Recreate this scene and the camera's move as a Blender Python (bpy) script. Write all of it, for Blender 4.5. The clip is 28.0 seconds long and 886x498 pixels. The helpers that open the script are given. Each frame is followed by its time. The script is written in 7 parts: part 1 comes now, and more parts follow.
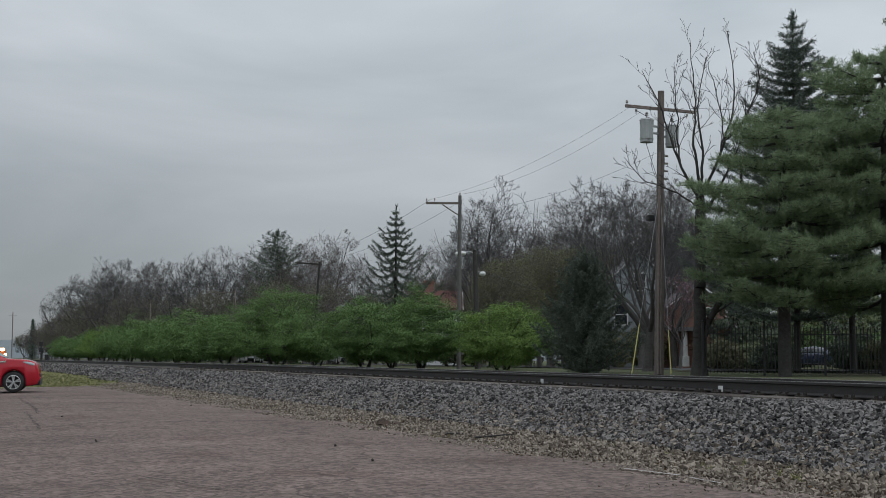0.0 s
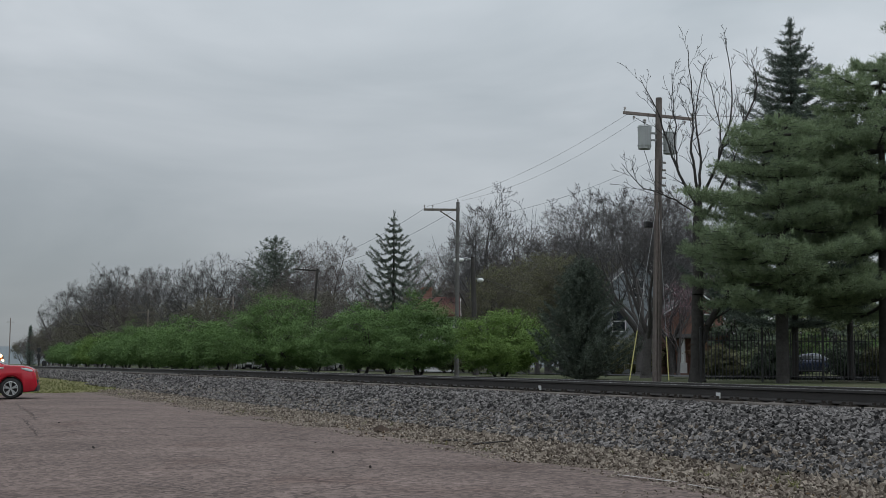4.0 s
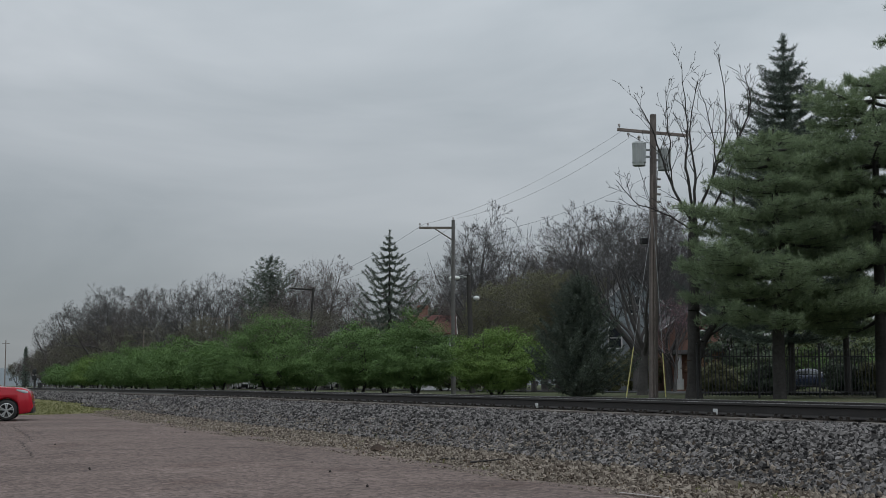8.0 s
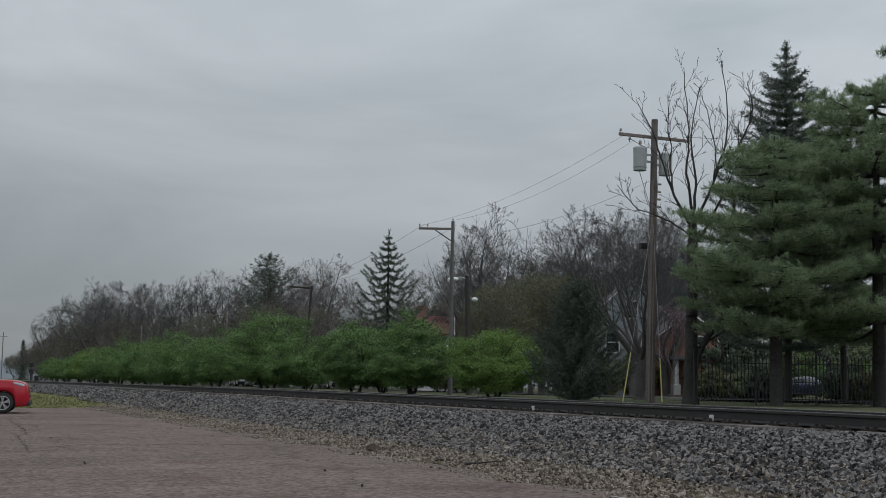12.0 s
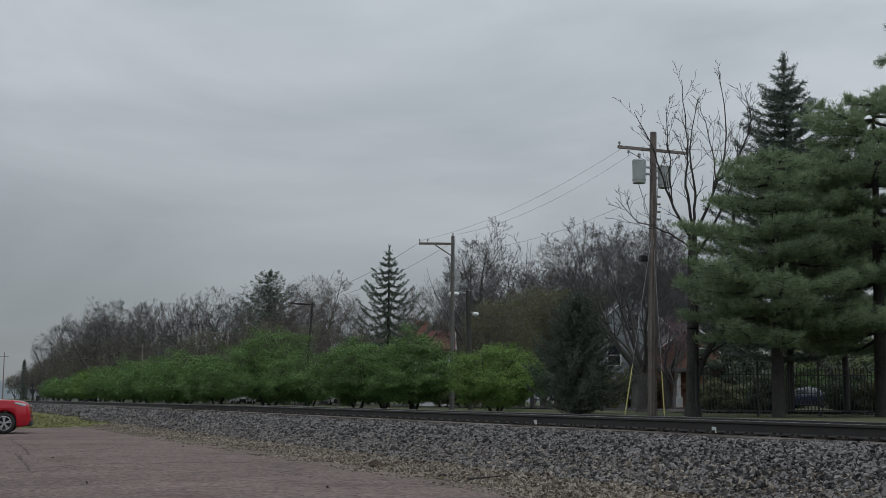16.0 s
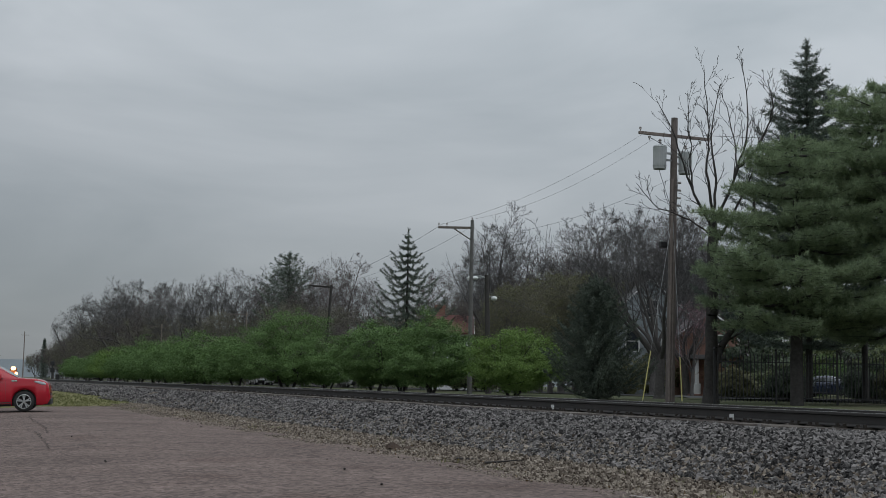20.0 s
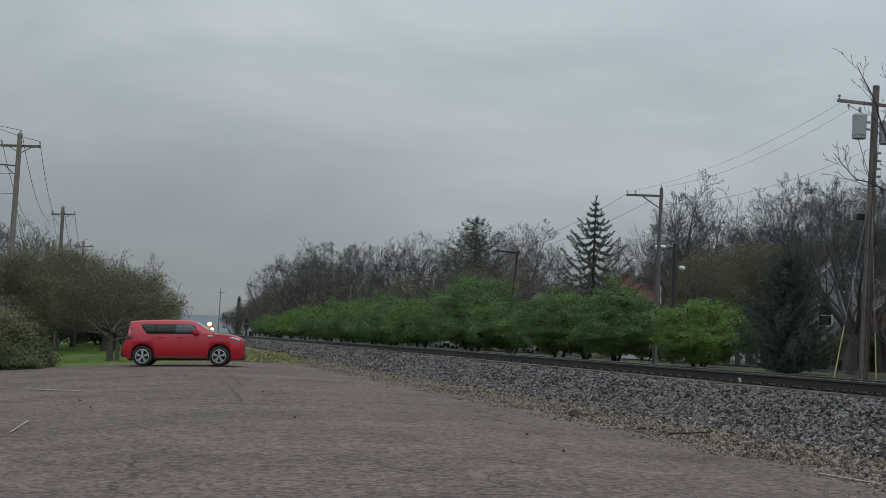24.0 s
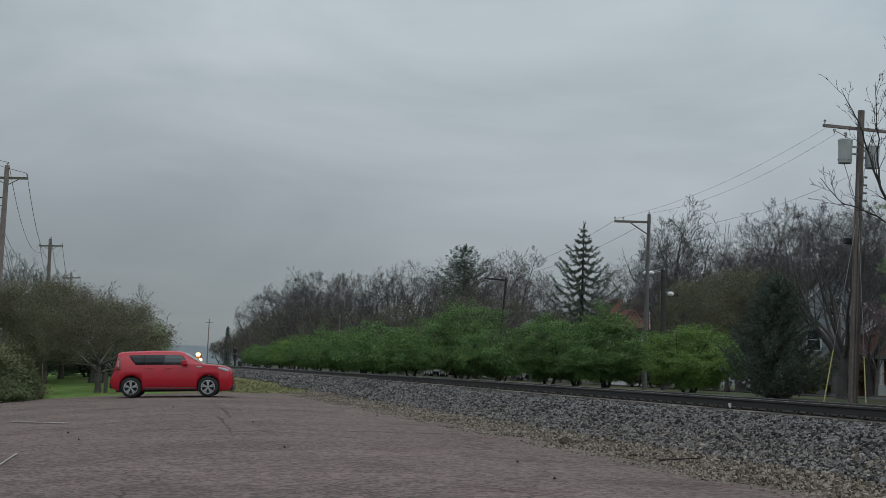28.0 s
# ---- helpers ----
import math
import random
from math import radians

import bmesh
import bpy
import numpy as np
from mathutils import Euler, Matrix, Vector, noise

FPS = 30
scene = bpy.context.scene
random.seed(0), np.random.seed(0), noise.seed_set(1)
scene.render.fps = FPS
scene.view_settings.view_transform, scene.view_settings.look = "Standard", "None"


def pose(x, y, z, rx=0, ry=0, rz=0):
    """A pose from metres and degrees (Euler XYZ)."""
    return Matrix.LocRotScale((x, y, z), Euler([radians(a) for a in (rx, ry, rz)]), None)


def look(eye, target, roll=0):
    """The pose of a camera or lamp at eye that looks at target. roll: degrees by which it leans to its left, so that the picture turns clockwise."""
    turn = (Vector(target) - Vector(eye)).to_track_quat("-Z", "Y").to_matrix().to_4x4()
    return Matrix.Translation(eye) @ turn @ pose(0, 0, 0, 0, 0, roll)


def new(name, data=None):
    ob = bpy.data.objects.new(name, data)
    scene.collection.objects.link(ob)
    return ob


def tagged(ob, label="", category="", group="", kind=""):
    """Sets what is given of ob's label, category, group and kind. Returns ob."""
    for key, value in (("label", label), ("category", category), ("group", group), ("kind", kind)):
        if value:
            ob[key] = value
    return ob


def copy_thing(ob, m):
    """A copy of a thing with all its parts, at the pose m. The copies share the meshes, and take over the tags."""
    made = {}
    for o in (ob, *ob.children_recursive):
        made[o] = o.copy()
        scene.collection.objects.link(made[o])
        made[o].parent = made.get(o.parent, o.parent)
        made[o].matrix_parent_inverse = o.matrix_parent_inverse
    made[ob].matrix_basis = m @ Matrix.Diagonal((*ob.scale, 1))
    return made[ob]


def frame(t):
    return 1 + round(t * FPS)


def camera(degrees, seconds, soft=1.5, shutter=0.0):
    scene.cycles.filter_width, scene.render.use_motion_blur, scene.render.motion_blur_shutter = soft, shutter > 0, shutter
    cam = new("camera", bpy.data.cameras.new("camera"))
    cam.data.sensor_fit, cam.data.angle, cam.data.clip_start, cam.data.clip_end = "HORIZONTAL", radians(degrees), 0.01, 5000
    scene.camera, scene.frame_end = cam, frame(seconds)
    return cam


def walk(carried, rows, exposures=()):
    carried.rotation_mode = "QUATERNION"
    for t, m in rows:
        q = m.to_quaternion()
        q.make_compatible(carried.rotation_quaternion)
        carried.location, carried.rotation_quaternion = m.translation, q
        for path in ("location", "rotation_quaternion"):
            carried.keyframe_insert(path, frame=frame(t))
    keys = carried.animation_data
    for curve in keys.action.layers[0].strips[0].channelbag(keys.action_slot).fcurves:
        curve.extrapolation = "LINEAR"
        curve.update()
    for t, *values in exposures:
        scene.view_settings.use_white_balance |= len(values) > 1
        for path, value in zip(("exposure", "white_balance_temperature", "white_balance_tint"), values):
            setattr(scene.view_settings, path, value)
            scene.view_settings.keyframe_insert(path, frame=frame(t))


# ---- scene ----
# Camera: held by hand at one spot beside the lot, panning to the left near the end.
EYE = (0.0, 0.0, 1.3)
cam = camera(36.13, 28.0, soft=0.8)


def aim(yaw, pitch, roll):
    return pose(*EYE, 90 + pitch, 0, yaw) @ pose(0, 0, 0, 0, 0, roll)


walk(cam, [(t, aim(a, b, c)) for t, a, b, c in [
    (0, 0.070, 4.678, 0.316), (0.5, -0.072, 4.702, 0.277), (1, 0.037, 4.757, 0.346), (1.5, 0.088, 4.781, 0.318), (2, 0.079, 4.829, 0.367),
    (2.5, 0.098, 4.877, 0.388), (3, -0.000, 4.900, 0.344), (3.5, -0.025, 4.934, 0.344), (5.5, 0.019, 5.035, 0.433), (6, -0.004, 5.108, 0.446),
    (6.5, 0.015, 5.113, 0.332), (7, -0.013, 5.216, 0.306), (7.5, -0.085, 5.515, -0.006), (8, -0.202, 5.717, -0.104), (8.5, 0.253, 5.716, 0.031),
    (9, 0.184, 5.644, 0.412), (9.5, 0.027, 5.593, 0.634), (10, -0.093, 5.649, 0.783), (10.5, -0.063, 5.643, 0.812), (11, -0.114, 5.610, 0.928),
    (11.5, -0.140, 5.746, 0.966), (12, -0.234, 5.758, 0.985), (12.5, -0.218, 5.786, 0.975), (14.5, -0.243, 5.987, 0.783), (15, -0.294, 6.127, 0.661),
    (15.5, -0.324, 6.195, 0.452), (16, -0.218, 6.387, 0.317), (16.5, -0.144, 6.356, 0.356), (17, -0.268, 6.215, 0.272), (17.5, -0.219, 6.264, 0.542),
    (18, -0.396, 6.212, 0.578), (18.5, -0.466, 6.238, 0.603), (19, -0.448, 6.187, 0.681), (19.5, -0.343, 6.085, 0.782), (20, 0.587, 5.697, 1.032),
    (20.5, 2.312, 4.724, 0.990), (20.7, 3.455, 3.945, 1.854), (21, 4.739, 3.689, 2.006), (21.5, 6.916, 3.589, 2.392), (22, 7.851, 3.667, 2.644),
    (22.5, 7.943, 3.610, 2.521), (24.5, 8.521, 4.209, 2.970), (25, 8.535, 4.409, 2.889), (25.5, 8.692, 4.543, 2.924), (26, 8.566, 4.595, 2.880),
    (26.5, 8.499, 4.650, 2.858), (27, 8.499, 4.831, 2.708), (27.5, 8.342, 4.980, 2.583), (28, 7.989, 5.201, 2.321)]], exposures=[
    (0, 0.1, 6500, 10), (3, 0.1, 6500, 10), (6, 0.05, 6500, 10), (9, -0.04, 6500, 10), (12, -0.06, 6500, 10), (18, -0.08, 6500, 10), (20, -0.07, 6500, 10), (21, 0.0, 6500, 10),
    (22, 0.03, 6400, 8), (25, -0.01, 6400, 8), (28, -0.06, 6380, 7)])

# World: an even overcast sky, a little lighter overhead, with soft cloud bands.
world = bpy.data.worlds.new("overcast")
scene.world = world
world.use_nodes = True
wn, wl = world.node_tree.nodes, world.node_tree.links
wn.clear()
w_out = wn.new("ShaderNodeOutputWorld")
w_bg = wn.new("ShaderNodeBackground")
w_bg.inputs["Strength"].default_value = 1.0
w_sky = wn.new("ShaderNodeTexSky")
w_sky.sky_type = "NISHITA"
w_sky.sun_disc = False
w_sky.sun_elevation = radians(48)
w_sky.sun_rotation = radians(150)
w_dim = wn.new("ShaderNodeVectorMath")
w_dim.operation = "SCALE"
w_dim.inputs["Scale"].default_value = 0.06
wl.new(w_sky.outputs["Color"], w_dim.inputs[0])
w_co = wn.new("ShaderNodeTexCoord")
w_map = wn.new("ShaderNodeMapping")
w_map.inputs["Scale"].default_value = (2.2, 2.2, 7.0)
w_map.inputs["Rotation"].default_value = (0, radians(9), 0)
wl.new(w_co.outputs["Generated"], w_map.inputs["Vector"])
w_noise = wn.new("ShaderNodeTexNoise")
w_noise.inputs["Scale"].default_value = 1.6
w_noise.inputs["Detail"].default_value = 5.0
w_noise.inputs["Roughness"].default_value = 0.5
w_noise.inputs["Distortion"].default_value = 0.4
wl.new(w_map.outputs["Vector"], w_noise.inputs["Vector"])
w_ramp = wn.new("ShaderNodeValToRGB")
w_ramp.color_ramp.elements[0].position = 0.3
w_ramp.color_ramp.elements[0].color = (0.285, 0.318, 0.342, 1)
w_ramp.color_ramp.elements[1].position = 0.72
w_ramp.color_ramp.elements[1].color = (0.43, 0.46, 0.487, 1)
wl.new(w_noise.outputs["Fac"], w_ramp.inputs["Fac"])
w_sep = wn.new("ShaderNodeSeparateXYZ")
wl.new(w_co.outputs["Generated"], w_sep.inputs["Vector"])
w_rise = wn.new("ShaderNodeMapRange")
w_rise.inputs["From Min"].default_value = 0.0
w_rise.inputs["From Max"].default_value = 0.6
w_rise.inputs["To Min"].default_value = 0.66
w_rise.inputs["To Max"].default_value = 2.5
wl.new(w_sep.outputs["Z"], w_rise.inputs["Value"])
w_side = wn.new("ShaderNodeMapRange")
w_side.inputs["From Min"].default_value = -1.0
w_side.inputs["From Max"].default_value = 1.0
w_side.inputs["To Min"].default_value = 0.77
w_side.inputs["To Max"].default_value = 1.36
wl.new(w_sep.outputs["X"], w_side.inputs["Value"])
w_both = wn.new("ShaderNodeMath")
w_both.operation = "MULTIPLY"
wl.new(w_rise.outputs["Result"], w_both.inputs[0])
wl.new(w_side.outputs["Result"], w_both.inputs[1])
w_lift = wn.new("ShaderNodeVectorMath")
w_lift.operation = "SCALE"
wl.new(w_ramp.outputs["Color"], w_lift.inputs[0])
wl.new(w_both.outputs[0], w_lift.inputs["Scale"])
w_mix = wn.new("ShaderNodeMix")
w_mix.data_type = "RGBA"
w_mix.inputs["Factor"].default_value = 0.9
wl.new(w_dim.outputs["Vector"], w_mix.inputs[6])
wl.new(w_lift.outputs["Vector"], w_mix.inputs[7])
wl.new(w_mix.outputs[2], w_bg.inputs["Color"])
wl.new(w_bg.outputs["Background"], w_out.inputs["Surface"])

sun_data = bpy.data.lights.new("sun", "SUN")
sun_data.energy = 0.3
sun_data.angle = radians(40)
sun_data.color = (1.0, 0.97, 0.93)
sun = new("sun", sun_data)
sun.matrix_world = look((0, 0, 60), (-16, 30, 0))


# ---- materials ----
def surface(name, dark, light, scale=4.0, rough=0.7, metal=0.0, bump=0.0, bump_scale=None, island=0.0, per_object=0.0, patches=None, coat=0.0, through_light=0.0):
    """A material whose colour wanders between dark and light at two scales; bump: relief in metres."""
    m = bpy.data.materials.new(name)
    m.use_nodes = True
    n, l = m.node_tree.nodes, m.node_tree.links
    b = n["Principled BSDF"]
    b.inputs["Roughness"].default_value = rough
    b.inputs["Metallic"].default_value = metal
    b.inputs["Coat Weight"].default_value = coat
    if rough >= 0.9:
        b.inputs["Specular IOR Level"].default_value = 0.15
    co = n.new("ShaderNodeTexCoord")
    fine = n.new("ShaderNodeTexNoise")
    fine.inputs["Scale"].default_value = scale
    fine.inputs["Detail"].default_value = 6
    fine.inputs["Roughness"].default_value = 0.65
    l.new(co.outputs["Object"], fine.inputs["Vector"])
    broad = n.new("ShaderNodeTexNoise")
    broad.inputs["Scale"].default_value = scale * 0.11
    broad.inputs["Detail"].default_value = 3
    l.new(co.outputs["Object"], broad.inputs["Vector"])
    mean = n.new("ShaderNodeMath")
    mean.operation = "MULTIPLY_ADD"
    mean.inputs[1].default_value = 0.55
    l.new(fine.outputs["Fac"], mean.inputs[0])
    half = n.new("ShaderNodeMath")
    half.operation = "MULTIPLY"
    half.inputs[1].default_value = 0.45
    l.new(broad.outputs["Fac"], half.inputs[0])
    l.new(half.outputs[0], mean.inputs[2])
    value = mean.outputs[0]
    if island or per_object:
        src = n.new("ShaderNodeNewGeometry").outputs["Random Per Island"] if island else n.new("ShaderNodeObjectInfo").outputs["Random"]
        add = n.new("ShaderNodeMath")
        add.operation = "MULTIPLY_ADD"
        add.inputs[1].default_value = island or per_object
        l.new(src, add.inputs[0])
        shift = n.new("ShaderNodeMath")
        shift.operation = "SUBTRACT"
        shift.inputs[1].default_value = (island or per_object) / 2
        l.new(value, shift.inputs[0])
        l.new(shift.outputs[0], add.inputs[2])
        value = add.outputs[0]
    ramp = n.new("ShaderNodeValToRGB")
    ramp.color_ramp.elements[0].position = 0.28
    ramp.color_ramp.elements[0].color = (*dark, 1)
    ramp.color_ramp.elements[1].position = 0.72
    ramp.color_ramp.elements[1].color = (*light, 1)
    l.new(value, ramp.inputs["Fac"])
    colour = ramp.outputs["Color"]
    if patches:
        tint, size, edge = patches
        spots = n.new("ShaderNodeTexNoise")
        spots.inputs["Scale"].default_value = size
        spots.inputs["Detail"].default_value = 4
        l.new(co.outputs["Object"], spots.inputs["Vector"])
        cut = n.new("ShaderNodeMapRange")
        cut.inputs["From Min"].default_value = edge
        cut.inputs["From Max"].default_value = edge + 0.12
        l.new(spots.outputs["Fac"], cut.inputs["Value"])
        mixer = n.new("ShaderNodeMix")
        mixer.data_type = "RGBA"
        l.new(cut.outputs["Result"], mixer.inputs["Factor"])
        l.new(colour, mixer.inputs[6])
        mixer.inputs[7].default_value = (*tint, 1)
        colour = mixer.outputs[2]
    l.new(colour, b.inputs["Base Color"])
    if bump:
        grain = n.new("ShaderNodeTexNoise")
        grain.inputs["Scale"].default_value = bump_scale or scale * 2
        grain.inputs["Detail"].default_value = 8
        l.new(co.outputs["Object"], grain.inputs["Vector"])
        bp = n.new("ShaderNodeBump")
        bp.inputs["Distance"].default_value = bump
        l.new(grain.outputs["Fac"], bp.inputs["Height"])
        l.new(bp.outputs["Normal"], b.inputs["Normal"])
    if through_light:
        tr_node = n.new("ShaderNodeBsdfTranslucent")
        l.new(colour, tr_node.inputs["Color"])
        mx = n.new("ShaderNodeMixShader")
        mx.inputs["Fac"].default_value = through_light
        l.new(b.outputs["BSDF"], mx.inputs[1])
        l.new(tr_node.outputs["BSDF"], mx.inputs[2])
        l.new(mx.outputs["Shader"], n["Material Output"].inputs["Surface"])
    return m


def plain(name, colour, rough=0.5, metal=0.0, coat=0.0, glow=0.0):
    m = bpy.data.materials.new(name)
    m.use_nodes = True
    b = m.node_tree.nodes["Principled BSDF"]
    b.inputs["Base Color"].default_value = (*colour, 1)
    b.inputs["Roughness"].default_value = rough
    b.inputs["Metallic"].default_value = metal
    b.inputs["Coat Weight"].default_value = coat
    if glow:
        b.inputs["Emission Color"].default_value = (*colour, 1)
        b.inputs["Emission Strength"].default_value = glow
    return m


def asphalt_material():
    """Worn pale asphalt: fine aggregate, streaks along the lot, dark cracks."""
    m = surface("asphalt", (0.108, 0.0815, 0.073), (0.208, 0.158, 0.142), 30, 0.92, bump=0.005, bump_scale=60, patches=((0.128, 0.092, 0.081), 0.5, 0.56))
    n, l = m.node_tree.nodes, m.node_tree.links
    b = n["Principled BSDF"]
    old = b.inputs["Base Color"].links[0].from_socket
    co = n["Texture Coordinate"]
    # a slow change of tone across the lot
    bend = n.new("ShaderNodeMapping")
    bend.inputs["Rotation"].default_value = (0, 0, radians(-10))
    bend.inputs["Scale"].default_value = (0.3, 0.42, 1)
    l.new(co.outputs["Object"], bend.inputs["Vector"])
    band = n.new("ShaderNodeTexNoise")
    band.inputs["Scale"].default_value = 1.0
    band.inputs["Detail"].default_value = 5
    l.new(bend.outputs["Vector"], band.inputs["Vector"])
    rng = n.new("ShaderNodeMapRange")
    rng.inputs["From Min"].default_value = 0.3
    rng.inputs["From Max"].default_value = 0.7
    rng.inputs["To Min"].default_value = 0.82
    rng.inputs["To Max"].default_value = 1.12
    l.new(band.outputs["Fac"], rng.inputs["Value"])
    # loose grit
    grit = n.new("ShaderNodeTexVoronoi")
    grit.inputs["Scale"].default_value = 21
    l.new(co.outputs["Object"], grit.inputs["Vector"])
    speck = n.new("ShaderNodeMapRange")
    speck.inputs["To Min"].default_value = 0.52
    speck.inputs["To Max"].default_value = 1.4
    pick = n.new("ShaderNodeSeparateColor")
    l.new(grit.outputs["Color"], pick.inputs["Color"])
    l.new(pick.outputs["Red"], speck.inputs["Value"])
    both = n.new("ShaderNodeMath")
    both.operation = "MULTIPLY"
    l.new(rng.outputs["Result"], both.inputs[0])
    l.new(speck.outputs["Result"], both.inputs[1])
    # cracks
    warp = n.new("ShaderNodeTexNoise")
    warp.inputs["Scale"].default_value = 0.9
    warp.inputs["Detail"].default_value = 6
    l.new(co.outputs["Object"], warp.inputs["Vector"])
    push = n.new("ShaderNodeVectorMath")
    push.operation = "MULTIPLY_ADD"
    push.inputs[1].default_value = (1.6, 1.6, 0)
    l.new(warp.outputs["Color"], push.inputs[0])
    l.new(co.outputs["Object"], push.inputs[2])
    cell = n.new("ShaderNodeTexVoronoi")
    cell.feature = "DISTANCE_TO_EDGE"
    cell.inputs["Scale"].default_value = 0.15
    l.new(push.outputs["Vector"], cell.inputs["Vector"])
    line = n.new("ShaderNodeMapRange")
    line.inputs["From Min"].default_value = 0.001
    line.inputs["From Max"].default_value = 0.004
    line.inputs["To Min"].default_value = 0.55
    line.inputs["To Max"].default_value = 1.0
    l.new(cell.outputs["Distance"], line.inputs["Value"])
    all3 = n.new("ShaderNodeMath")
    all3.operation = "MULTIPLY"
    l.new(both.outputs[0], all3.inputs[0])
    l.new(line.outputs["Result"], all3.inputs[1])
    tone = n.new("ShaderNodeVectorMath")
    tone.operation = "SCALE"
    l.new(old, tone.inputs[0])
    l.new(all3.outputs[0], tone.inputs["Scale"])
    l.new(tone.outputs["Vector"], b.inputs["Base Color"])
    return m


def glass(name, tint=(0.02, 0.024, 0.026)):
    m = plain(name, tint, 0.06)
    m.node_tree.nodes["Principled BSDF"].inputs["Specular IOR Level"].default_value = 0.3
    return m


M_ASPHALT = asphalt_material()
M_GRASS = surface("grass", (0.085, 0.15, 0.035), (0.18, 0.27, 0.07), 9, 0.95, bump=0.05, bump_scale=14, patches=((0.13, 0.115, 0.05), 0.35, 0.6))
# Shade under the trees is put into this grass's colour; brown patches are litter.
M_GRASS_SHADED = surface("tree_shaded_littered_grass", (0.05, 0.06, 0.034), (0.105, 0.115, 0.06), 9, 0.95, bump=0.05, bump_scale=14, patches=((0.09, 0.075, 0.05), 0.35, 0.55))
M_VERGE = surface("yellow_green_verge", (0.11, 0.108, 0.045), (0.20, 0.19, 0.085), 7, 0.95, bump=0.04, bump_scale=16)
# Distance haze is put into the brushwood's colour: a paler purple-grey.
M_BRUSH_HAZED = surface("haze_greyed_brushwood", (0.12, 0.114, 0.119), (0.20, 0.19, 0.195), 0.6, 0.95, island=0.3)
M_WEEDS = surface("weeds", (0.095, 0.105, 0.042), (0.20, 0.20, 0.088), 9, 0.95, island=0.5)
M_STONE = surface("ballast_stone", (0.036, 0.0345, 0.0345), (0.22, 0.207, 0.202), 9, 0.9, bump=0.006, island=0.8)
M_STONE_ONE = surface("ballast_stone_single", (0.036, 0.0345, 0.0345), (0.22, 0.207, 0.202), 9, 0.9, bump=0.006, per_object=0.8)
M_CHIP = surface("apron_gravel", (0.09, 0.072, 0.059), (0.295, 0.255, 0.212), 9, 0.92, bump=0.004, island=0.7)
# Near-black, so the shade in the gaps between stones is in the bed's colour.
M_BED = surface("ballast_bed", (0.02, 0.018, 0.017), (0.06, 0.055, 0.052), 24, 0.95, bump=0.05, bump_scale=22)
M_APRON = surface("gravel_apron", (0.092, 0.072, 0.057), (0.195, 0.158, 0.13), 18, 0.95, bump=0.03, bump_scale=30, patches=((0.09, 0.10, 0.04), 0.5, 0.62))
M_CLOD = surface("broken_paving", (0.05, 0.037, 0.03), (0.13, 0.098, 0.082), 9, 0.95, bump=0.02)
M_RAIL = surface("rail_steel", (0.026, 0.024, 0.024), (0.05, 0.045, 0.043), 3, 0.7, 0.2, bump=0.002)
M_RAILTOP = plain("rail_head_worn_steel", (0.42, 0.42, 0.41), 0.35, 0.9)
M_TIE = surface("tie_wood", (0.07, 0.06, 0.055), (0.19, 0.17, 0.155), 7, 0.9, bump=0.01, per_object=0.5)
M_PLATE = surface("tie_plate_steel", (0.02, 0.017, 0.015), (0.06, 0.048, 0.04), 9, 0.75, 0.3)
M_BARK = surface("bark", (0.03, 0.028, 0.027), (0.085, 0.08, 0.077), 8, 0.95, bump=0.02)
M_BARK_GREY = surface("grey_bark", (0.06, 0.053, 0.048), (0.15, 0.135, 0.122), 8, 0.95, bump=0.02)
# Paler bark for bare trees: greying by distance haze put into the colour.
M_BARK_HAZED = surface("haze_greyed_bark", (0.06, 0.056, 0.055), (0.14, 0.132, 0.128), 8, 0.95, bump=0.02)
# Twig colours carry part of the wood's haze: greyed and raised.
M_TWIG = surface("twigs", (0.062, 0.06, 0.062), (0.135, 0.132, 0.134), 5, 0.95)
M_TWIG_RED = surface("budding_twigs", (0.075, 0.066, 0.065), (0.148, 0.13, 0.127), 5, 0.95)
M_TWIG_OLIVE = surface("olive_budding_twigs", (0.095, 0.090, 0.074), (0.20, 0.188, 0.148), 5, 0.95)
M_LEAF = surface("fresh_green_leaves", (0.072, 0.132, 0.042), (0.175, 0.285, 0.095), 1.2, 0.85, island=0.34, through_light=0.3)
M_LEAF_YELLOW = surface("yellow_green_leaves", (0.092, 0.162, 0.038), (0.22, 0.335, 0.09), 1.2, 0.85, island=0.34, through_light=0.3)
M_LEAF_OLIVE = surface("olive_young_leaves", (0.09, 0.094, 0.044), (0.215, 0.215, 0.11), 1.2, 0.7, island=0.6, through_light=0.25)
M_LEAF_BROWN = surface("brown_green_young_leaves", (0.095, 0.092, 0.05), (0.175, 0.17, 0.094), 1.2, 0.7, island=0.2, through_light=0.25)
M_LEAF_DULL = surface("dull_green_leaves", (0.068, 0.09, 0.04), (0.17, 0.205, 0.09), 1.2, 0.65, island=0.6, through_light=0.25)
M_LEAF_RUST = surface("rust_brown_leaves", (0.10, 0.055, 0.03), (0.22, 0.13, 0.08), 1.2, 0.7, island=0.6, through_light=0.2)
M_REDBUD = surface("dusky_pink_buds", (0.17, 0.10, 0.12), (0.31, 0.20, 0.235), 2, 0.8, island=0.4, through_light=0.2)
M_BLOSSOM = surface("pale_blossom", (0.20, 0.17, 0.14), (0.42, 0.38, 0.33), 2, 0.8, island=0.5, through_light=0.2)
M_PINE = surface("pine_needles", (0.14, 0.19, 0.115), (0.30, 0.375, 0.215), 0.9, 0.75, island=0.4, through_light=0.5)
# Needle tone is raised: haze over the dark firs put into the colour.
M_SPRUCE = surface("spruce_needles", (0.065, 0.09, 0.078), (0.15, 0.185, 0.15), 0.9, 0.75, island=0.5, through_light=0.1)
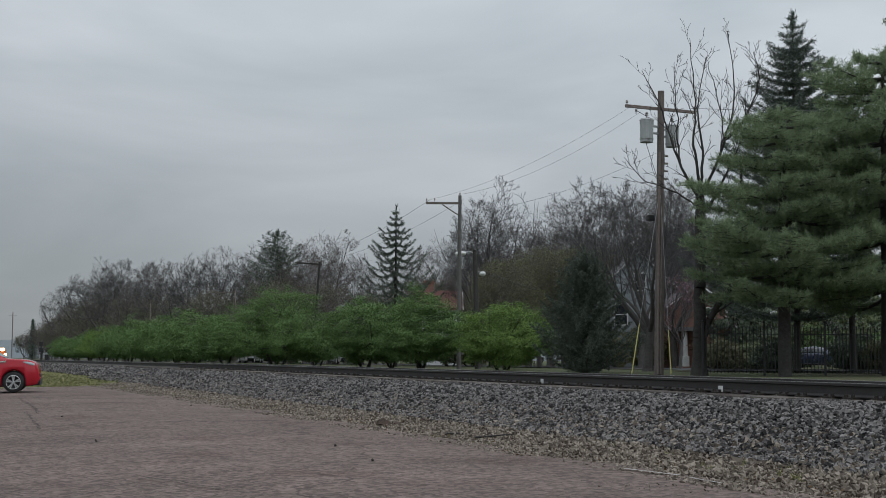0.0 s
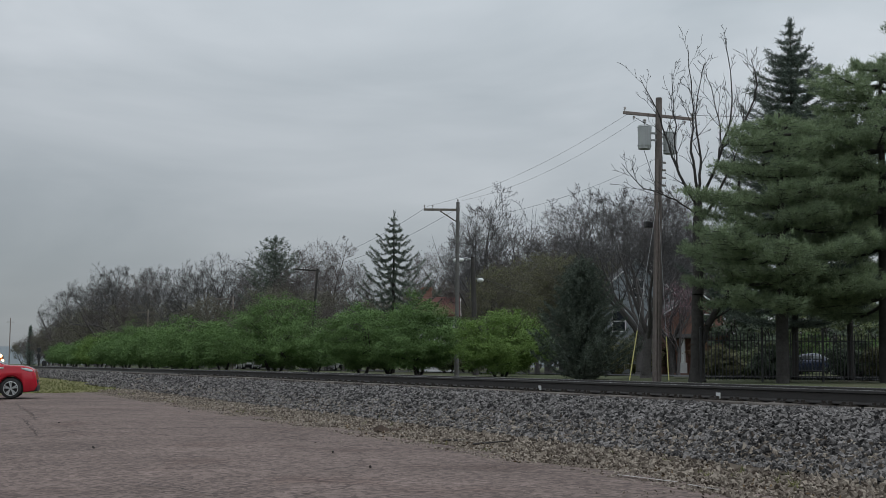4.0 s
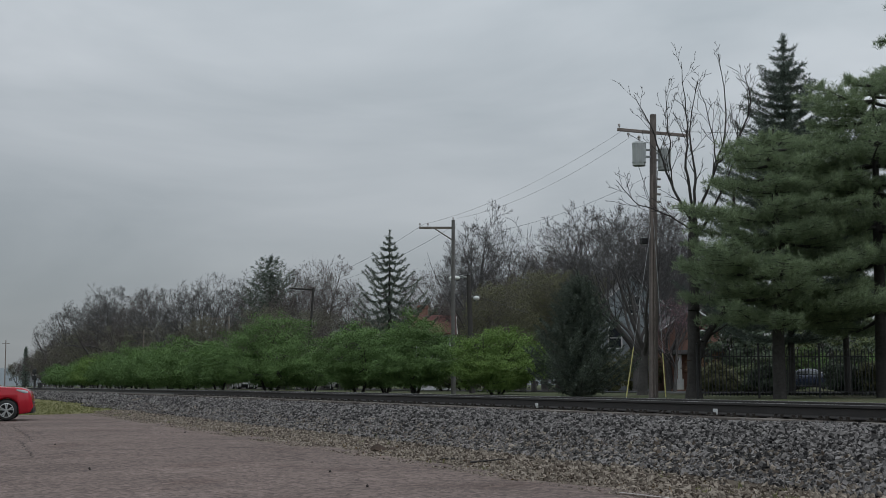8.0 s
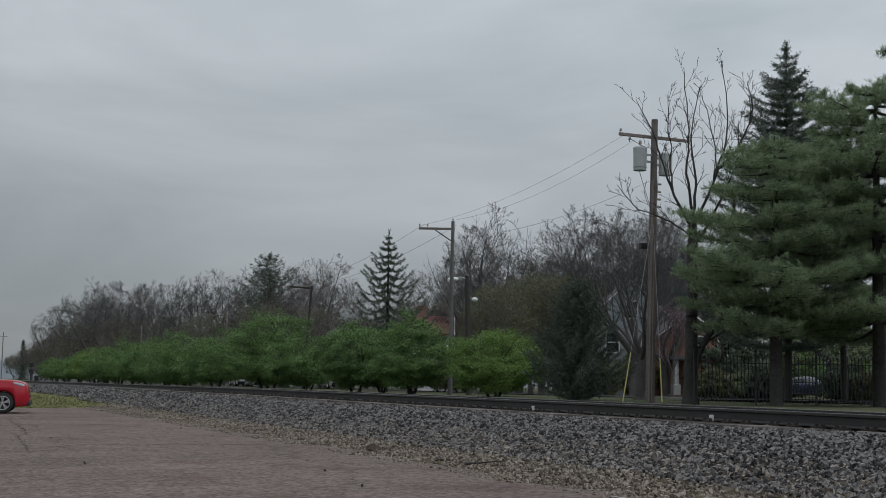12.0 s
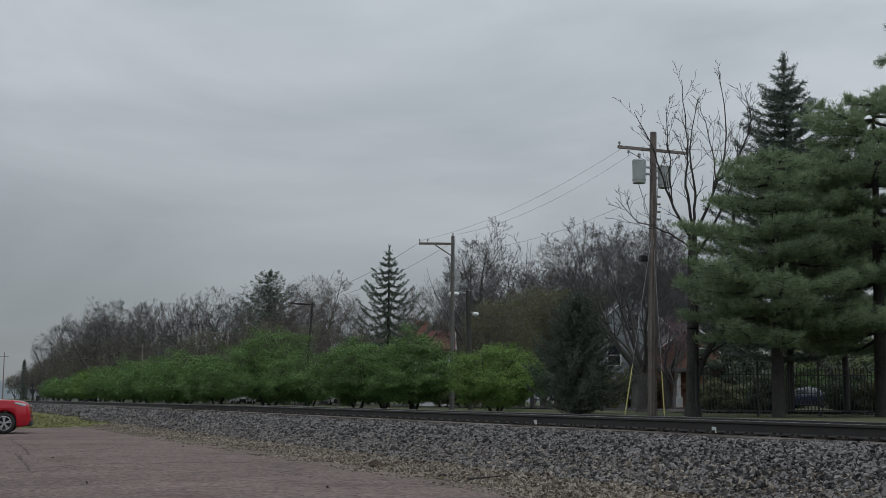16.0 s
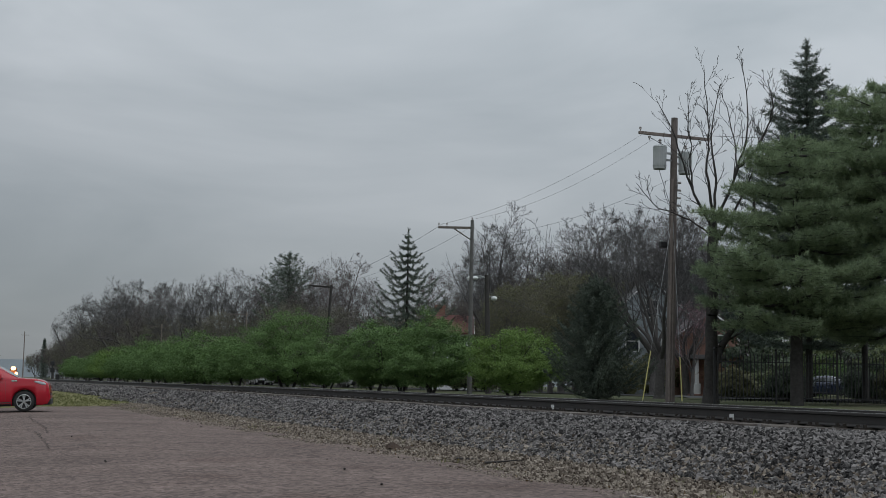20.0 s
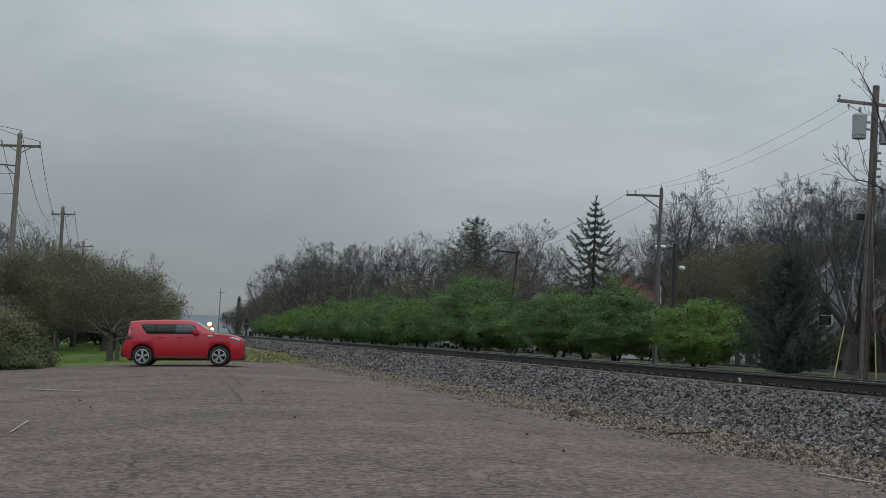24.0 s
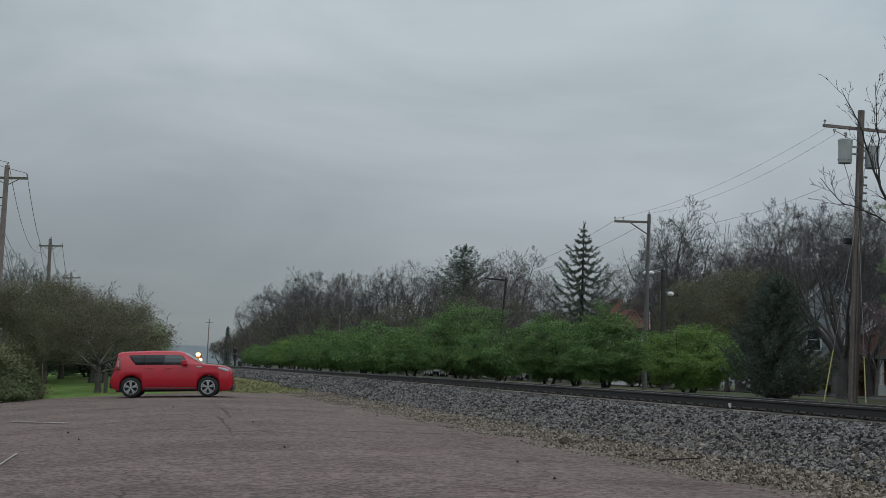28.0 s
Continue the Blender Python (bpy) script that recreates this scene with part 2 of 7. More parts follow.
M_SHRUB = surface("dull_evergreen_leaves", (0.052, 0.075, 0.052), (0.13, 0.165, 0.11), 0.9, 0.8, island=0.5, through_light=0.2)
M_YEW = surface("dark_evergreen_needles", (0.05, 0.068, 0.056), (0.125, 0.155, 0.118), 0.9, 0.8, island=0.5, through_light=0.1)
M_POLE = surface("weathered_pole_wood", (0.10, 0.085, 0.08), (0.21, 0.182, 0.172), 5, 0.9, bump=0.01)
M_POLE_DARK = surface("dark_pole_wood", (0.035, 0.033, 0.032), (0.085, 0.08, 0.077), 5, 0.9, bump=0.01)
M_POLE_PALE = surface("pale_pole_wood", (0.145, 0.12, 0.112), (0.275, 0.235, 0.218), 5, 0.9, bump=0.01)
M_POLE_GREY = surface("grey_pole_wood", (0.085, 0.082, 0.08), (0.18, 0.175, 0.17), 5, 0.9, bump=0.01)
M_ARM = surface("crossarm_wood", (0.10, 0.088, 0.078), (0.22, 0.195, 0.175), 6, 0.9)
M_CAN = surface("transformer_paint", (0.34, 0.36, 0.37), (0.46, 0.48, 0.49), 3, 0.5)
M_PORCELAIN = plain("porcelain", (0.30, 0.28, 0.27), 0.25)
M_GALV = surface("galvanized_steel", (0.25, 0.26, 0.27), (0.40, 0.41, 0.42), 12, 0.5, 0.6)
M_WIRE = plain("cable", (0.09, 0.095, 0.10), 0.6)
M_YELLOW = surface("yellow_plastic", (0.42, 0.38, 0.13), (0.56, 0.51, 0.19), 4, 0.5)
M_BLACKMETAL = plain("black_painted_steel", (0.018, 0.018, 0.02), 0.5)
M_WHITE = surface("white_paint", (0.55, 0.56, 0.56), (0.72, 0.73, 0.73), 4, 0.6)
M_SIDING = surface("pale_siding", (0.21, 0.24, 0.26), (0.31, 0.345, 0.365), 3, 0.7)
M_ROOF_GREY = surface("grey_shingles", (0.10, 0.10, 0.105), (0.19, 0.19, 0.19), 7, 0.9, bump=0.01)
M_ROOF_RED = surface("red_shingles", (0.09, 0.042, 0.039), (0.155, 0.075, 0.068), 7, 0.9, bump=0.01)
M_BRICKWALL = surface("brickwork", (0.17, 0.095, 0.075), (0.29, 0.175, 0.145), 5, 0.9)
M_WINDOW = plain("window_glass", (0.03, 0.035, 0.04), 0.05)
M_PAINTLINE = surface("worn_line_paint", (0.20, 0.18, 0.17), (0.42, 0.40, 0.385), 9, 0.85)
M_STREET = surface("street_asphalt", (0.05, 0.05, 0.051), (0.09, 0.09, 0.091), 8, 0.9)
# Blue-grey haze of distance is put into the hills' colour.
M_HILL_HAZED = surface("far_hill_painted_haze", (0.16, 0.185, 0.20), (0.21, 0.235, 0.25), 0.02, 1.0)
M_RED = plain("red_car_paint", (0.43, 0.013, 0.028), 0.25, 0.0, 0.3)
M_BLUE = plain("dark_blue_car_paint", (0.012, 0.02, 0.05), 0.25, 0.2, 0.8)
M_SILVER = plain("silver_car_paint", (0.42, 0.43, 0.44), 0.3, 0.4, 0.8)
M_WHITECAR = plain("white_car_paint", (0.5, 0.5, 0.5), 0.3, 0.0, 0.8)
M_TYRE = surface("tyre_rubber", (0.012, 0.012, 0.012), (0.03, 0.03, 0.03), 9, 0.85)
M_RIM = plain("machined_alloy", (0.55, 0.56, 0.57), 0.3, 0.85)
M_RIMDARK = plain("dark_wheel_well", (0.015, 0.015, 0.016), 0.6)
M_TRIM = plain("black_plastic_trim", (0.014, 0.014, 0.015), 0.55)
M_GLASSCAR = glass("tinted_car_glass")
M_SCREEN = plain("clear_windscreen_glass", (0.17, 0.185, 0.195), 0.08)
M_PANE_CLEAR = plain("lightly_tinted_car_glass", (0.055, 0.065, 0.07), 0.07)
M_CHROME = plain("chrome", (0.7, 0.7, 0.71), 0.15, 1.0)
M_LAMPLENS = plain("clear_lamp_lens", (0.34, 0.35, 0.37), 0.12, 0.3, 0.8)
M_TAIL = plain("red_lamp_lens", (0.16, 0.006, 0.008), 0.2, 0.0, 0.8)
M_TAILPALE = plain("pale_red_lamp_lens", (0.42, 0.13, 0.13), 0.25)
M_CRACK = surface("tar_dark_crack", (0.025, 0.022, 0.02), (0.06, 0.052, 0.048), 12, 0.95)
M_LITTER = surface("dry_leaf_litter", (0.06, 0.04, 0.022), (0.19, 0.13, 0.075), 3, 0.95, island=0.7)
M_BRAKE = plain("lit_brake_lamp", (1.0, 0.08, 0.06), 0.3, glow=5.0)
M_HEADLIGHT = plain("lit_headlight", (1.0, 0.68, 0.34), 0.3, glow=2.9)
M_LOCO = surface("orange_locomotive_paint", (0.50, 0.13, 0.035), (0.62, 0.19, 0.05), 0.8, 0.5)
M_LOCO_DARK = plain("dark_locomotive_paint", (0.03, 0.028, 0.026), 0.6)


# ---- building helpers ----
def mesh_of(name, verts, faces, material, smooth=False):
    me = bpy.data.meshes.new(name)
    me.from_pydata([tuple(v) for v in verts], [], [tuple(f) for f in faces])
    me.update()
    if smooth:
        me.polygons.foreach_set("use_smooth", [True] * len(me.polygons))
    me.materials.append(material)
    return me


def arrays_mesh(name, verts, faces, material):
    """A mesh from arrays: verts (n, 3), faces (m, 3 or 4)."""
    me = bpy.data.meshes.new(name)
    verts, faces = np.asarray(verts, np.float32), np.asarray(faces, np.int32)
    k = faces.shape[1]
    me.vertices.add(len(verts))
    me.vertices.foreach_set("co", verts.ravel())
    me.loops.add(faces.size)
    me.loops.foreach_set("vertex_index", faces.ravel())
    me.polygons.add(len(faces))
    me.polygons.foreach_set("loop_start", np.arange(0, faces.size, k, dtype=np.int32))
    me.update(calc_edges=True)
    me.polygons.foreach_set("use_smooth", [False] * len(me.polygons))
    me.materials.append(material)
    return me


def part(name, bm, material, parent=None, label=""):
    """Links a bmesh as one mesh object under a thing or a part."""
    me = bpy.data.meshes.new(name)
    bm.to_mesh(me)
    bm.free()
    me.materials.append(material)
    ob = new(name, me)
    ob.parent = parent
    return tagged(ob, label)


def put(name, me, parent=None, label=""):
    ob = new(name, me)
    ob.parent = parent
    return tagged(ob, label)


def empty(name, m, label, category, group="", kind=""):
    ob = new(name)
    ob.empty_display_size = 0.3
    ob.matrix_world = Matrix.Translation(m) if isinstance(m, Vector) else m
    return tagged(ob, label, category, group, kind)


def box(bm, x0, x1, y0, y1, z0, z1, bevel=0.0):
    r = bmesh.ops.create_cube(bm, size=1.0, matrix=Matrix.Translation(((x0 + x1) / 2, (y0 + y1) / 2, (z0 + z1) / 2)) @ Matrix.Diagonal((x1 - x0, y1 - y0, z1 - z0, 1)))
    if bevel:
        edges = list({e for v in r["verts"] for e in v.link_edges})
        bmesh.ops.bevel(bm, geom=edges, offset=bevel, segments=2, affect="EDGES", profile=0.6)
    return bm


def rod(bm, p, q, r0, r1=None, sides=8):
    """A tapered rod from p to q."""
    p, q = Vector(p), Vector(q)
    d = q - p
    m = Matrix.Translation((p + q) / 2) @ d.to_track_quat("Z", "Y").to_matrix().to_4x4()
    bmesh.ops.create_cone(bm, cap_ends=True, segments=sides, radius1=r0, radius2=r0 if r1 is None else r1, depth=d.length, matrix=m)
    return bm


def fresh():
    return bmesh.new()


class Tubes:
    """Many tapered tubes gathered into one mesh."""

    def __init__(self):
        self.rows = []

    def add(self, p, q, r0, r1, sides=4):
        self.rows.append((p[0], p[1], p[2], q[0], q[1], q[2], r0, r1, sides))

    def top(self):
        return max(row[5] for row in self.rows)

    def mesh(self, name, material):
        data = np.array(self.rows, float)
        verts, faces, n = [], [], 0
        for k in sorted(set(data[:, 8].astype(int))):
            d = data[data[:, 8] == k]
            p, q = d[:, 0:3], d[:, 3:6]
            w = q - p
            w /= np.linalg.norm(w, axis=1)[:, None] + 1e-9
            ref = np.where((np.abs(w[:, 2]) < 0.9)[:, None], (0.0, 0.0, 1.0), (1.0, 0.0, 0.0))
            a = np.cross(w, ref)
            a /= np.linalg.norm(a, axis=1)[:, None]
            b = np.cross(w, a)
            t = 2 * math.pi * np.arange(k) / k
            ring = np.cos(t)[None, :, None] * a[:, None] + np.sin(t)[None, :, None] * b[:, None]
            v = np.concatenate([p[:, None] + ring * d[:, 6, None, None], q[:, None] + ring * d[:, 7, None, None]], 1)
            i = np.arange(k)
            j = (i + 1) % k
            f = np.stack([i, j, k + j, k + i], 1)[None] + (n + 2 * k * np.arange(len(d)))[:, None, None]
            verts.append(v.reshape(-1, 3))
            faces.append(f.reshape(-1, 4))
            n += 2 * k * len(d)
        me = arrays_mesh(name, np.concatenate(verts), np.concatenate(faces), material)
        me.polygons.foreach_set("use_smooth", [True] * len(me.polygons))
        return me


# ---- plan: the track runs straight, then bends a little to the right ----
UX, UY = -0.365, 0.931
NX, NY = 0.931, 0.365
RAIL_TOP = 1.08


def plan(s, u, z=0.0):
    """A point s metres beyond the near rail and u metres along the track."""
    return Vector((NX * (s + 11.03) + UX * u, NY * (s + 11.03) + UY * u, z))


def bend(u):
    if u < 200:
        return 0.0
    if u < 300:
        return 0.000335 * (u - 200) ** 2
    return 3.35 + 0.067 * (u - 300)


def rail_z(u):
    """Height of the rail head: it dips slightly towards the near end."""
    return RAIL_TOP + 0.04 * min(1.0, max(-1.0, (u - 25) / 22.0)) - 0.02


PROFILE = [(-4000, -0.4), (-60, -0.6), (-20, -0.5), (-15, -0.4), (-12.6, -0.17), (-10.2, 0.02), (-7.7, 0.14), (-3.4, 0.14), (-2.2, 0.2), (0, 0.45), (4.6, 0.5), (6.5, 0.76), (20, 0.83), (60, 0.95), (4000, 1.2)]


def ground_z(s):
    for (a, za), (b, zb) in zip(PROFILE, PROFILE[1:]):
        if s <= b:
            return za + (zb - za) * (s - a) / (b - a)
    return PROFILE[-1][1]


def lawn(s, u):
    """A bank of lawn that rises behind the lot."""
    def part_of(v):
        return max(0.0, min(1.0, v))
    return 0.6 * part_of((u - 53) / 14) * part_of((-s - 6) / 4) * part_of((s + 60) / 20)


def on_ground(x, y):
    s, u = NX * x + NY * y - 11.03, UX * x + UY * y
    return ground_z(s) + lawn(s, u)


def ahead(b, y, z=None):
    """The place y metres ahead and b metres aside for each metre ahead, on the ground."""
    x = b * y
    return Vector((x, y, on_ground(x, y) if z is None else z))


def build_ground():
    S = [-4000, -1500, -500, -200, -100, -60, -45, -35, -28, -23, -20, -17.5, -15, -13.8, -12.6, -11.4, -10.2, -9, -7.7, -6, -4.6, -3.4, -2.2, 0, 2.5, 4.6, 5.5, 6.5, 8, 10, 13, 16, 20, 25, 32, 42, 60, 100, 200, 500, 1500, 4000]
    U = [-3000, -800, -200, -60, -30] + list(range(-20, 131, 5)) + [150, 180, 220, 300, 450, 700, 1200, 2500, 4500]
    v, f = [], []
    for u in U:
        for s in S:
            p = plan(s, u, ground_z(s) + lawn(s, u))
            if (s > 6 or s < -10) and s not in (25, 32) and abs(s) < 120 and -60 < u < 300:
                p.z += 0.09 * noise.noise((p.x * 0.11, p.y * 0.11, 3.0))
            v.append(p)
    n = len(S)
    for j in range(len(U) - 1):
        for i in range(n - 1):
            f.append((j * n + i, j * n + i + 1, (j + 1) * n + i + 1, (j + 1) * n + i))
    me = mesh_of("ground", v, f, M_GRASS, True)
    me.materials.append(M_GRASS_SHADED)
    me.materials.append(M_VERGE)
    for p in me.polygons:
        # Beyond the track the grass carries painted tree shade.
        if S[p.index % (n - 1)] >= 4.6:
            p.material_index = 1
        elif S[p.index % (n - 1)] >= -9:
            p.material_index = 2
    ob = put("ground", me)
    tagged(ob, "short spring grass with worn brown patches, tree shade painted in beyond the track", "ground", kind="structure")


def lot_edge(u):
    return -3.55 - 0.012 * max(0, 30 - u) + 0.28 * noise.noise((u * 0.35, 1.7, 0)) + 0.1 * noise.noise((u * 1.9, 4.2, 0))


def lot_end(s):
    base = 51.0 if s < -12 else 51.0 + (s + 12) * 0.8
    return base + 0.25 * noise.noise((s * 0.8, 9.1, 0))


def lot_z(s):
    return ground_z(s) + 0.025


def build_lot():
    nu, ns = 150, 60
    v, f = [], []
    for j in range(nu + 1):
        for i in range(ns + 1):
            a = i / ns
            s = -60 + 56.5 * a ** 0.55
            u = -40 + (lot_end(s) + 40) * j / nu
            if i == ns:
                s = lot_edge(u)
            v.append(plan(s, u, lot_z(s) + 0.012 * noise.noise((s * 0.5, u * 0.5, 0))))
    n = ns + 1
    for j in range(nu):
        for i in range(ns):
            f.append((j * n + i, j * n + i + 1, (j + 1) * n + i + 1, (j + 1) * n + i))
    # a thin broken rim, so that the paving has thickness
    base = len(v)
    rim = [j * n + ns for j in range(nu + 1)] + [nu * n + i for i in range(ns - 1, -1, -1)]
    for k in rim:
        v.append(v[k] - Vector((0, 0, 0.08)))
    for k in range(len(rim) - 1):
        f.append((rim[k], rim[k + 1], base + k + 1, base + k))
    ob = put("parking_lot", mesh_of("parking_lot", v, f, M_ASPHALT, False))
    tagged(ob, "old pale asphalt lot, worn, cracked and patched", "pavement", kind="structure")
    return ob


BED = [(-3.75, 0.15), (-3.2, 0.19), (-2.7, 0.24), (-2.3, 0.34), (-1.7, 0.56), (-1.1, 0.75), (-0.75, 0.8), (-0.4, 0.8), (0.75, 0.8), (1.9, 0.8), (2.4, 0.76), (3.4, 0.55), (4.4, 0.5)]


def bed_z(s):
    for (a, za), (b, zb) in zip(BED, BED[1:]):
        if s <= b:
            return za + (zb - za) * (s - a) / (b - a)
    return BED[-1][1]


def build_bed():
    U = [-30 + 0.75 * k for k in range(200)] + [122 + 4 * k for k in range(40)] + [290 + 20 * k for k in range(46)]
    S = [-3.75, -3.45, -3.2, -2.95, -2.7, -2.5, -2.3, -2.0, -1.7, -1.4, -1.1, -0.92, -0.75, -0.4, 0.2, 0.75, 1.3, 1.9, 2.4, 2.9, 3.4, 4.4]
    v, f = [], []
    for u in U:
        for s in S:
            w = 0.012 * noise.noise((s * 2.1, u * 2.1, 5)) - 0.02
            v.append(plan(s + bend(u) + 0.1 * noise.noise((u * 0.5, s, 8)), u, bed_z(s) + (w if s > -3.6 else 0)))
    n = len(S)
    fa, fb = [], []
    for j in range(len(U) - 1):
        for i in range(n - 1):
            (fa if S[i] < (-2.75 if U[j] < 57 else -2.1) else fb).append((j * n + i, j * n + i + 1, (j + 1) * n + i + 1, (j + 1) * n + i))
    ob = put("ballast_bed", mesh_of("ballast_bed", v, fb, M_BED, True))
    tagged(ob, "bed of crushed rock under the railway, gap shade painted near-black", "ballast", kind="structure")
    me = mesh_of("gravel_apron", v, fa, M_APRON, True)
    me.materials.append(M_VERGE)
    for p in me.polygons:
        c = p.center
        if UX * c.x + UY * c.y > 57:
            p.material_index = 1
    ap = put("gravel_apron", me)
    tagged(ap, "strip of fine tan gravel between lot and track", "gravel", kind="structure")
    return ob, ap


RAIL_SECTION = [(-0.075, 0), (0.075, 0), (0.075, 0.012), (0.012, 0.035), (0.009, 0.13), (0.036, 0.142), (0.036, 0.172), (0.026, 0.18), (-0.026, 0.18), (-0.036, 0.172), (-0.036, 0.142), (-0.009, 0.13), (-0.012, 0.035), (-0.075, 0.012)]


def build_track():
    track = empty("railway_track", plan(0.75, 20, 0.9), "single railway track on wooden ties", "railway track", kind="structure")
    inv = track.matrix_world.inverted()
    U = [-40 + 4 * k for k in range(60)] + [200 + 10 * k for k in range(100)]
    n = len(RAIL_SECTION)
    for s in (0.036, 1.50):
        v, f = [], []
        for u in U:
            for a, h in RAIL_SECTION:
                v.append(inv @ plan(s + a + bend(u), u, rail_z(u) - 0.18 + h))
        for j in range(len(U) - 1):
            for i in range(n):
                k = (i + 1) % n
                f.append((j * n + i, j * n + k, (j + 1) * n + k, (j + 1) * n + i))
        me = mesh_of("rail", v, f, M_RAIL)
        me.materials.append(M_RAILTOP)
        for j in range(len(U) - 1):
            me.polygons[j * n + 7].material_index = 1
        put("rail", me, track, "dark rusty steel rail with a worn bright head")
    # small white tags on the rail's web
    for u in (23.0, 17.0):
        bm = fresh()
        box(bm, -0.008, 0.008, -0.05, 0.05, -0.045, 0.045, 0.004)
        tag = part("rail_tag", bm, M_WHITE, track, "small white tag on the rail")
        tag.matrix_basis = Matrix.Translation(inv @ plan(-0.05, u, rail_z(u) - 0.14)) @ pose(0, 0, 0, 0, 0, 21.4)
    return track


build_ground()
LOT = build_lot()
BALLAST, APRON = build_bed()
TRACK = build_track()


def build_lot_marks():
    """Two worn white stall lines, and tar-dark cracks cut into the paving."""
    for (a, b, w) in (((-11.67, 27.47), (-13.65, 28.97), 0.1), ((-14.47, 29.85), (-17.4, 31.9), 0.1), ((-8.71, 18.76), (-7.97, 16.66), 0.028), ((1.86, 14.38), (2.32, 13.54), 0.05), ((2.38, 13.27), (2.56, 12.7), 0.04)):
        a, b = Vector((*a, 0)), Vector((*b, 0))
        d = (b - a).normalized()
        side = Vector((-d.y, d.x, 0)) * w / 2
        v, f = [], []
        for k in range(13):
            c = a.lerp(b, k / 12)
            for sg in (-1, 1):
                p = c + side * sg * (1 + 0.25 * noise.noise((k * 0.9, sg * 3.0, a.x)))
                s = NX * p.x + NY * p.y - 11.03
                v.append((p.x, p.y, lot_z(s) + 0.02))
        for k in range(12):
            f.append((2 * k, 2 * k + 1, 2 * k + 3, 2 * k + 2))
        ob = put("parking_line", mesh_of("parking_line", v, f, M_PAINTLINE), LOT)
        tagged(ob, "worn white parking line")


build_lot_marks()


def build_cracks():
    """Open cracks in the paving: thin ragged dark strips."""
    rows = (
        ((-12.39, 39.77), (-11.09, 36.02), (-9.69, 32.26), (-8.43, 28.37)),
        ((-8.37, 17.61), (-7.66, 17.12), (-7.08, 16.84), (-6.27, 16.54), (-5.63, 16.59)),
        ((-5.68, 17.17), (-5.47, 17.75), (-5.06, 18.51)),
        ((-5.83, 12.33), (-5.28, 12.24), (-4.54, 12.03), (-4.1, 12.31)),
        ((-4.68, 14.03), (-4.45, 14.26), (-4.27, 14.51)),
        ((-9.04, 29.49), (-7.34, 24.68), (-6.66, 22.54)),
        ((-3.06, 13.75), (-2.38, 12.84), (-1.79, 12.08)),
        ((-4.19, 21.95), (-3.77, 22.4), (-3.0, 22.1), (-2.44, 22.52)),
    )
    for k, pts in enumerate(rows):
        v, f = [], []
        for (x0, y0), (x1, y1) in zip(pts, pts[1:]):
            n = max(3, int(math.hypot(x1 - x0, y1 - y0) / 0.12))
            for i in range(n):
                a = i / n
                x, y = x0 + (x1 - x0) * a, y0 + (y1 - y0) * a
                w = 0.10 * noise.noise((x * 2.1, y * 2.1, k))
                d = math.hypot(x1 - x0, y1 - y0)
                ox, oy = -(y1 - y0) / d, (x1 - x0) / d
                h = 0.004 + 0.012 * max(0.0, 0.35 + noise.noise((x * 4, y * 4, k + 9.0)))
                for sg in (-1, 1):
                    qx, qy = x + ox * (w + sg * h), y + oy * (w + sg * h)
                    v.append((qx, qy, lot_z(NX * qx + NY * qy - 11.03) + 0.018))
        for i in range(len(v) // 2 - 1):
            f.append((2 * i, 2 * i + 1, 2 * i + 3, 2 * i + 2))
        put("crack", mesh_of("crack", v, f, M_CRACK), LOT, "dark open crack in the paving")


build_cracks()


def street_s(u):
    """The street's middle: it swings in towards the track past the gardens."""
    f = min(1.0, max(0.0, (u - 165) / 50))
    return 28.2 - 12.4 * f * f * (3 - 2 * f)


def build_far_setting():
    """The street beyond the hedge, and low wooded hills at the end of the line."""
    v, f = [], []
    U = [-60, 0, 60, 120, 150] + list(range(160, 230, 6)) + [240, 270, 300, 400, 500, 700]
    for u in U:
        for d in (-3.2, 3.2):
            s = street_s(u) + d
            v.append(plan(s + bend(u), u, ground_z(s) + 0.05))
    for j in range(len(U) - 1):
        f.append((2 * j, 2 * j + 1, 2 * j + 3, 2 * j + 2))
    tagged(put("street", mesh_of("street", v, f, M_STREET)), "grey asphalt street behind the hedge", "road", kind="structure")
    v, f = [], []
    for i in range(13):
        b = 0.17 + 0.02 * i
        for y in (57.5, 63.5):
            q = ahead(b, y)
            v.append((q.x, q.y, q.z + 0.1))
    for i in range(12):
        f.append((2 * i, 2 * i + 2, 2 * i + 3, 2 * i + 1))
    tagged(put("driveway", mesh_of("driveway", v, f, M_STREET)), "grey asphalt drive behind the fence", "road", kind="structure")
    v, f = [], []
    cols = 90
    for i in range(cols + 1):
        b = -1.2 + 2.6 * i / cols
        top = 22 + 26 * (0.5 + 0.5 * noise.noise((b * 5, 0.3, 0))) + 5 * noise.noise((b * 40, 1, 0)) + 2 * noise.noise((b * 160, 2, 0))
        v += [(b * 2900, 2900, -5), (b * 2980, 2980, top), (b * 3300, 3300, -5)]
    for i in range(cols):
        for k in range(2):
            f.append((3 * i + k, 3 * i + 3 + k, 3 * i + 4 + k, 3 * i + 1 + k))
    tagged(put("backdrop_hills", mesh_of("backdrop_hills", v, f, M_HILL_HAZED, True)), "low wooded hills with distance haze in their colour", "hills", kind="structure")


build_far_setting()


# ---- trees and shrubs ----
def unit(v):
    n = math.sqrt(v[0] * v[0] + v[1] * v[1] + v[2] * v[2]) or 1.0
    return (v[0] / n, v[1] / n, v[2] / n)


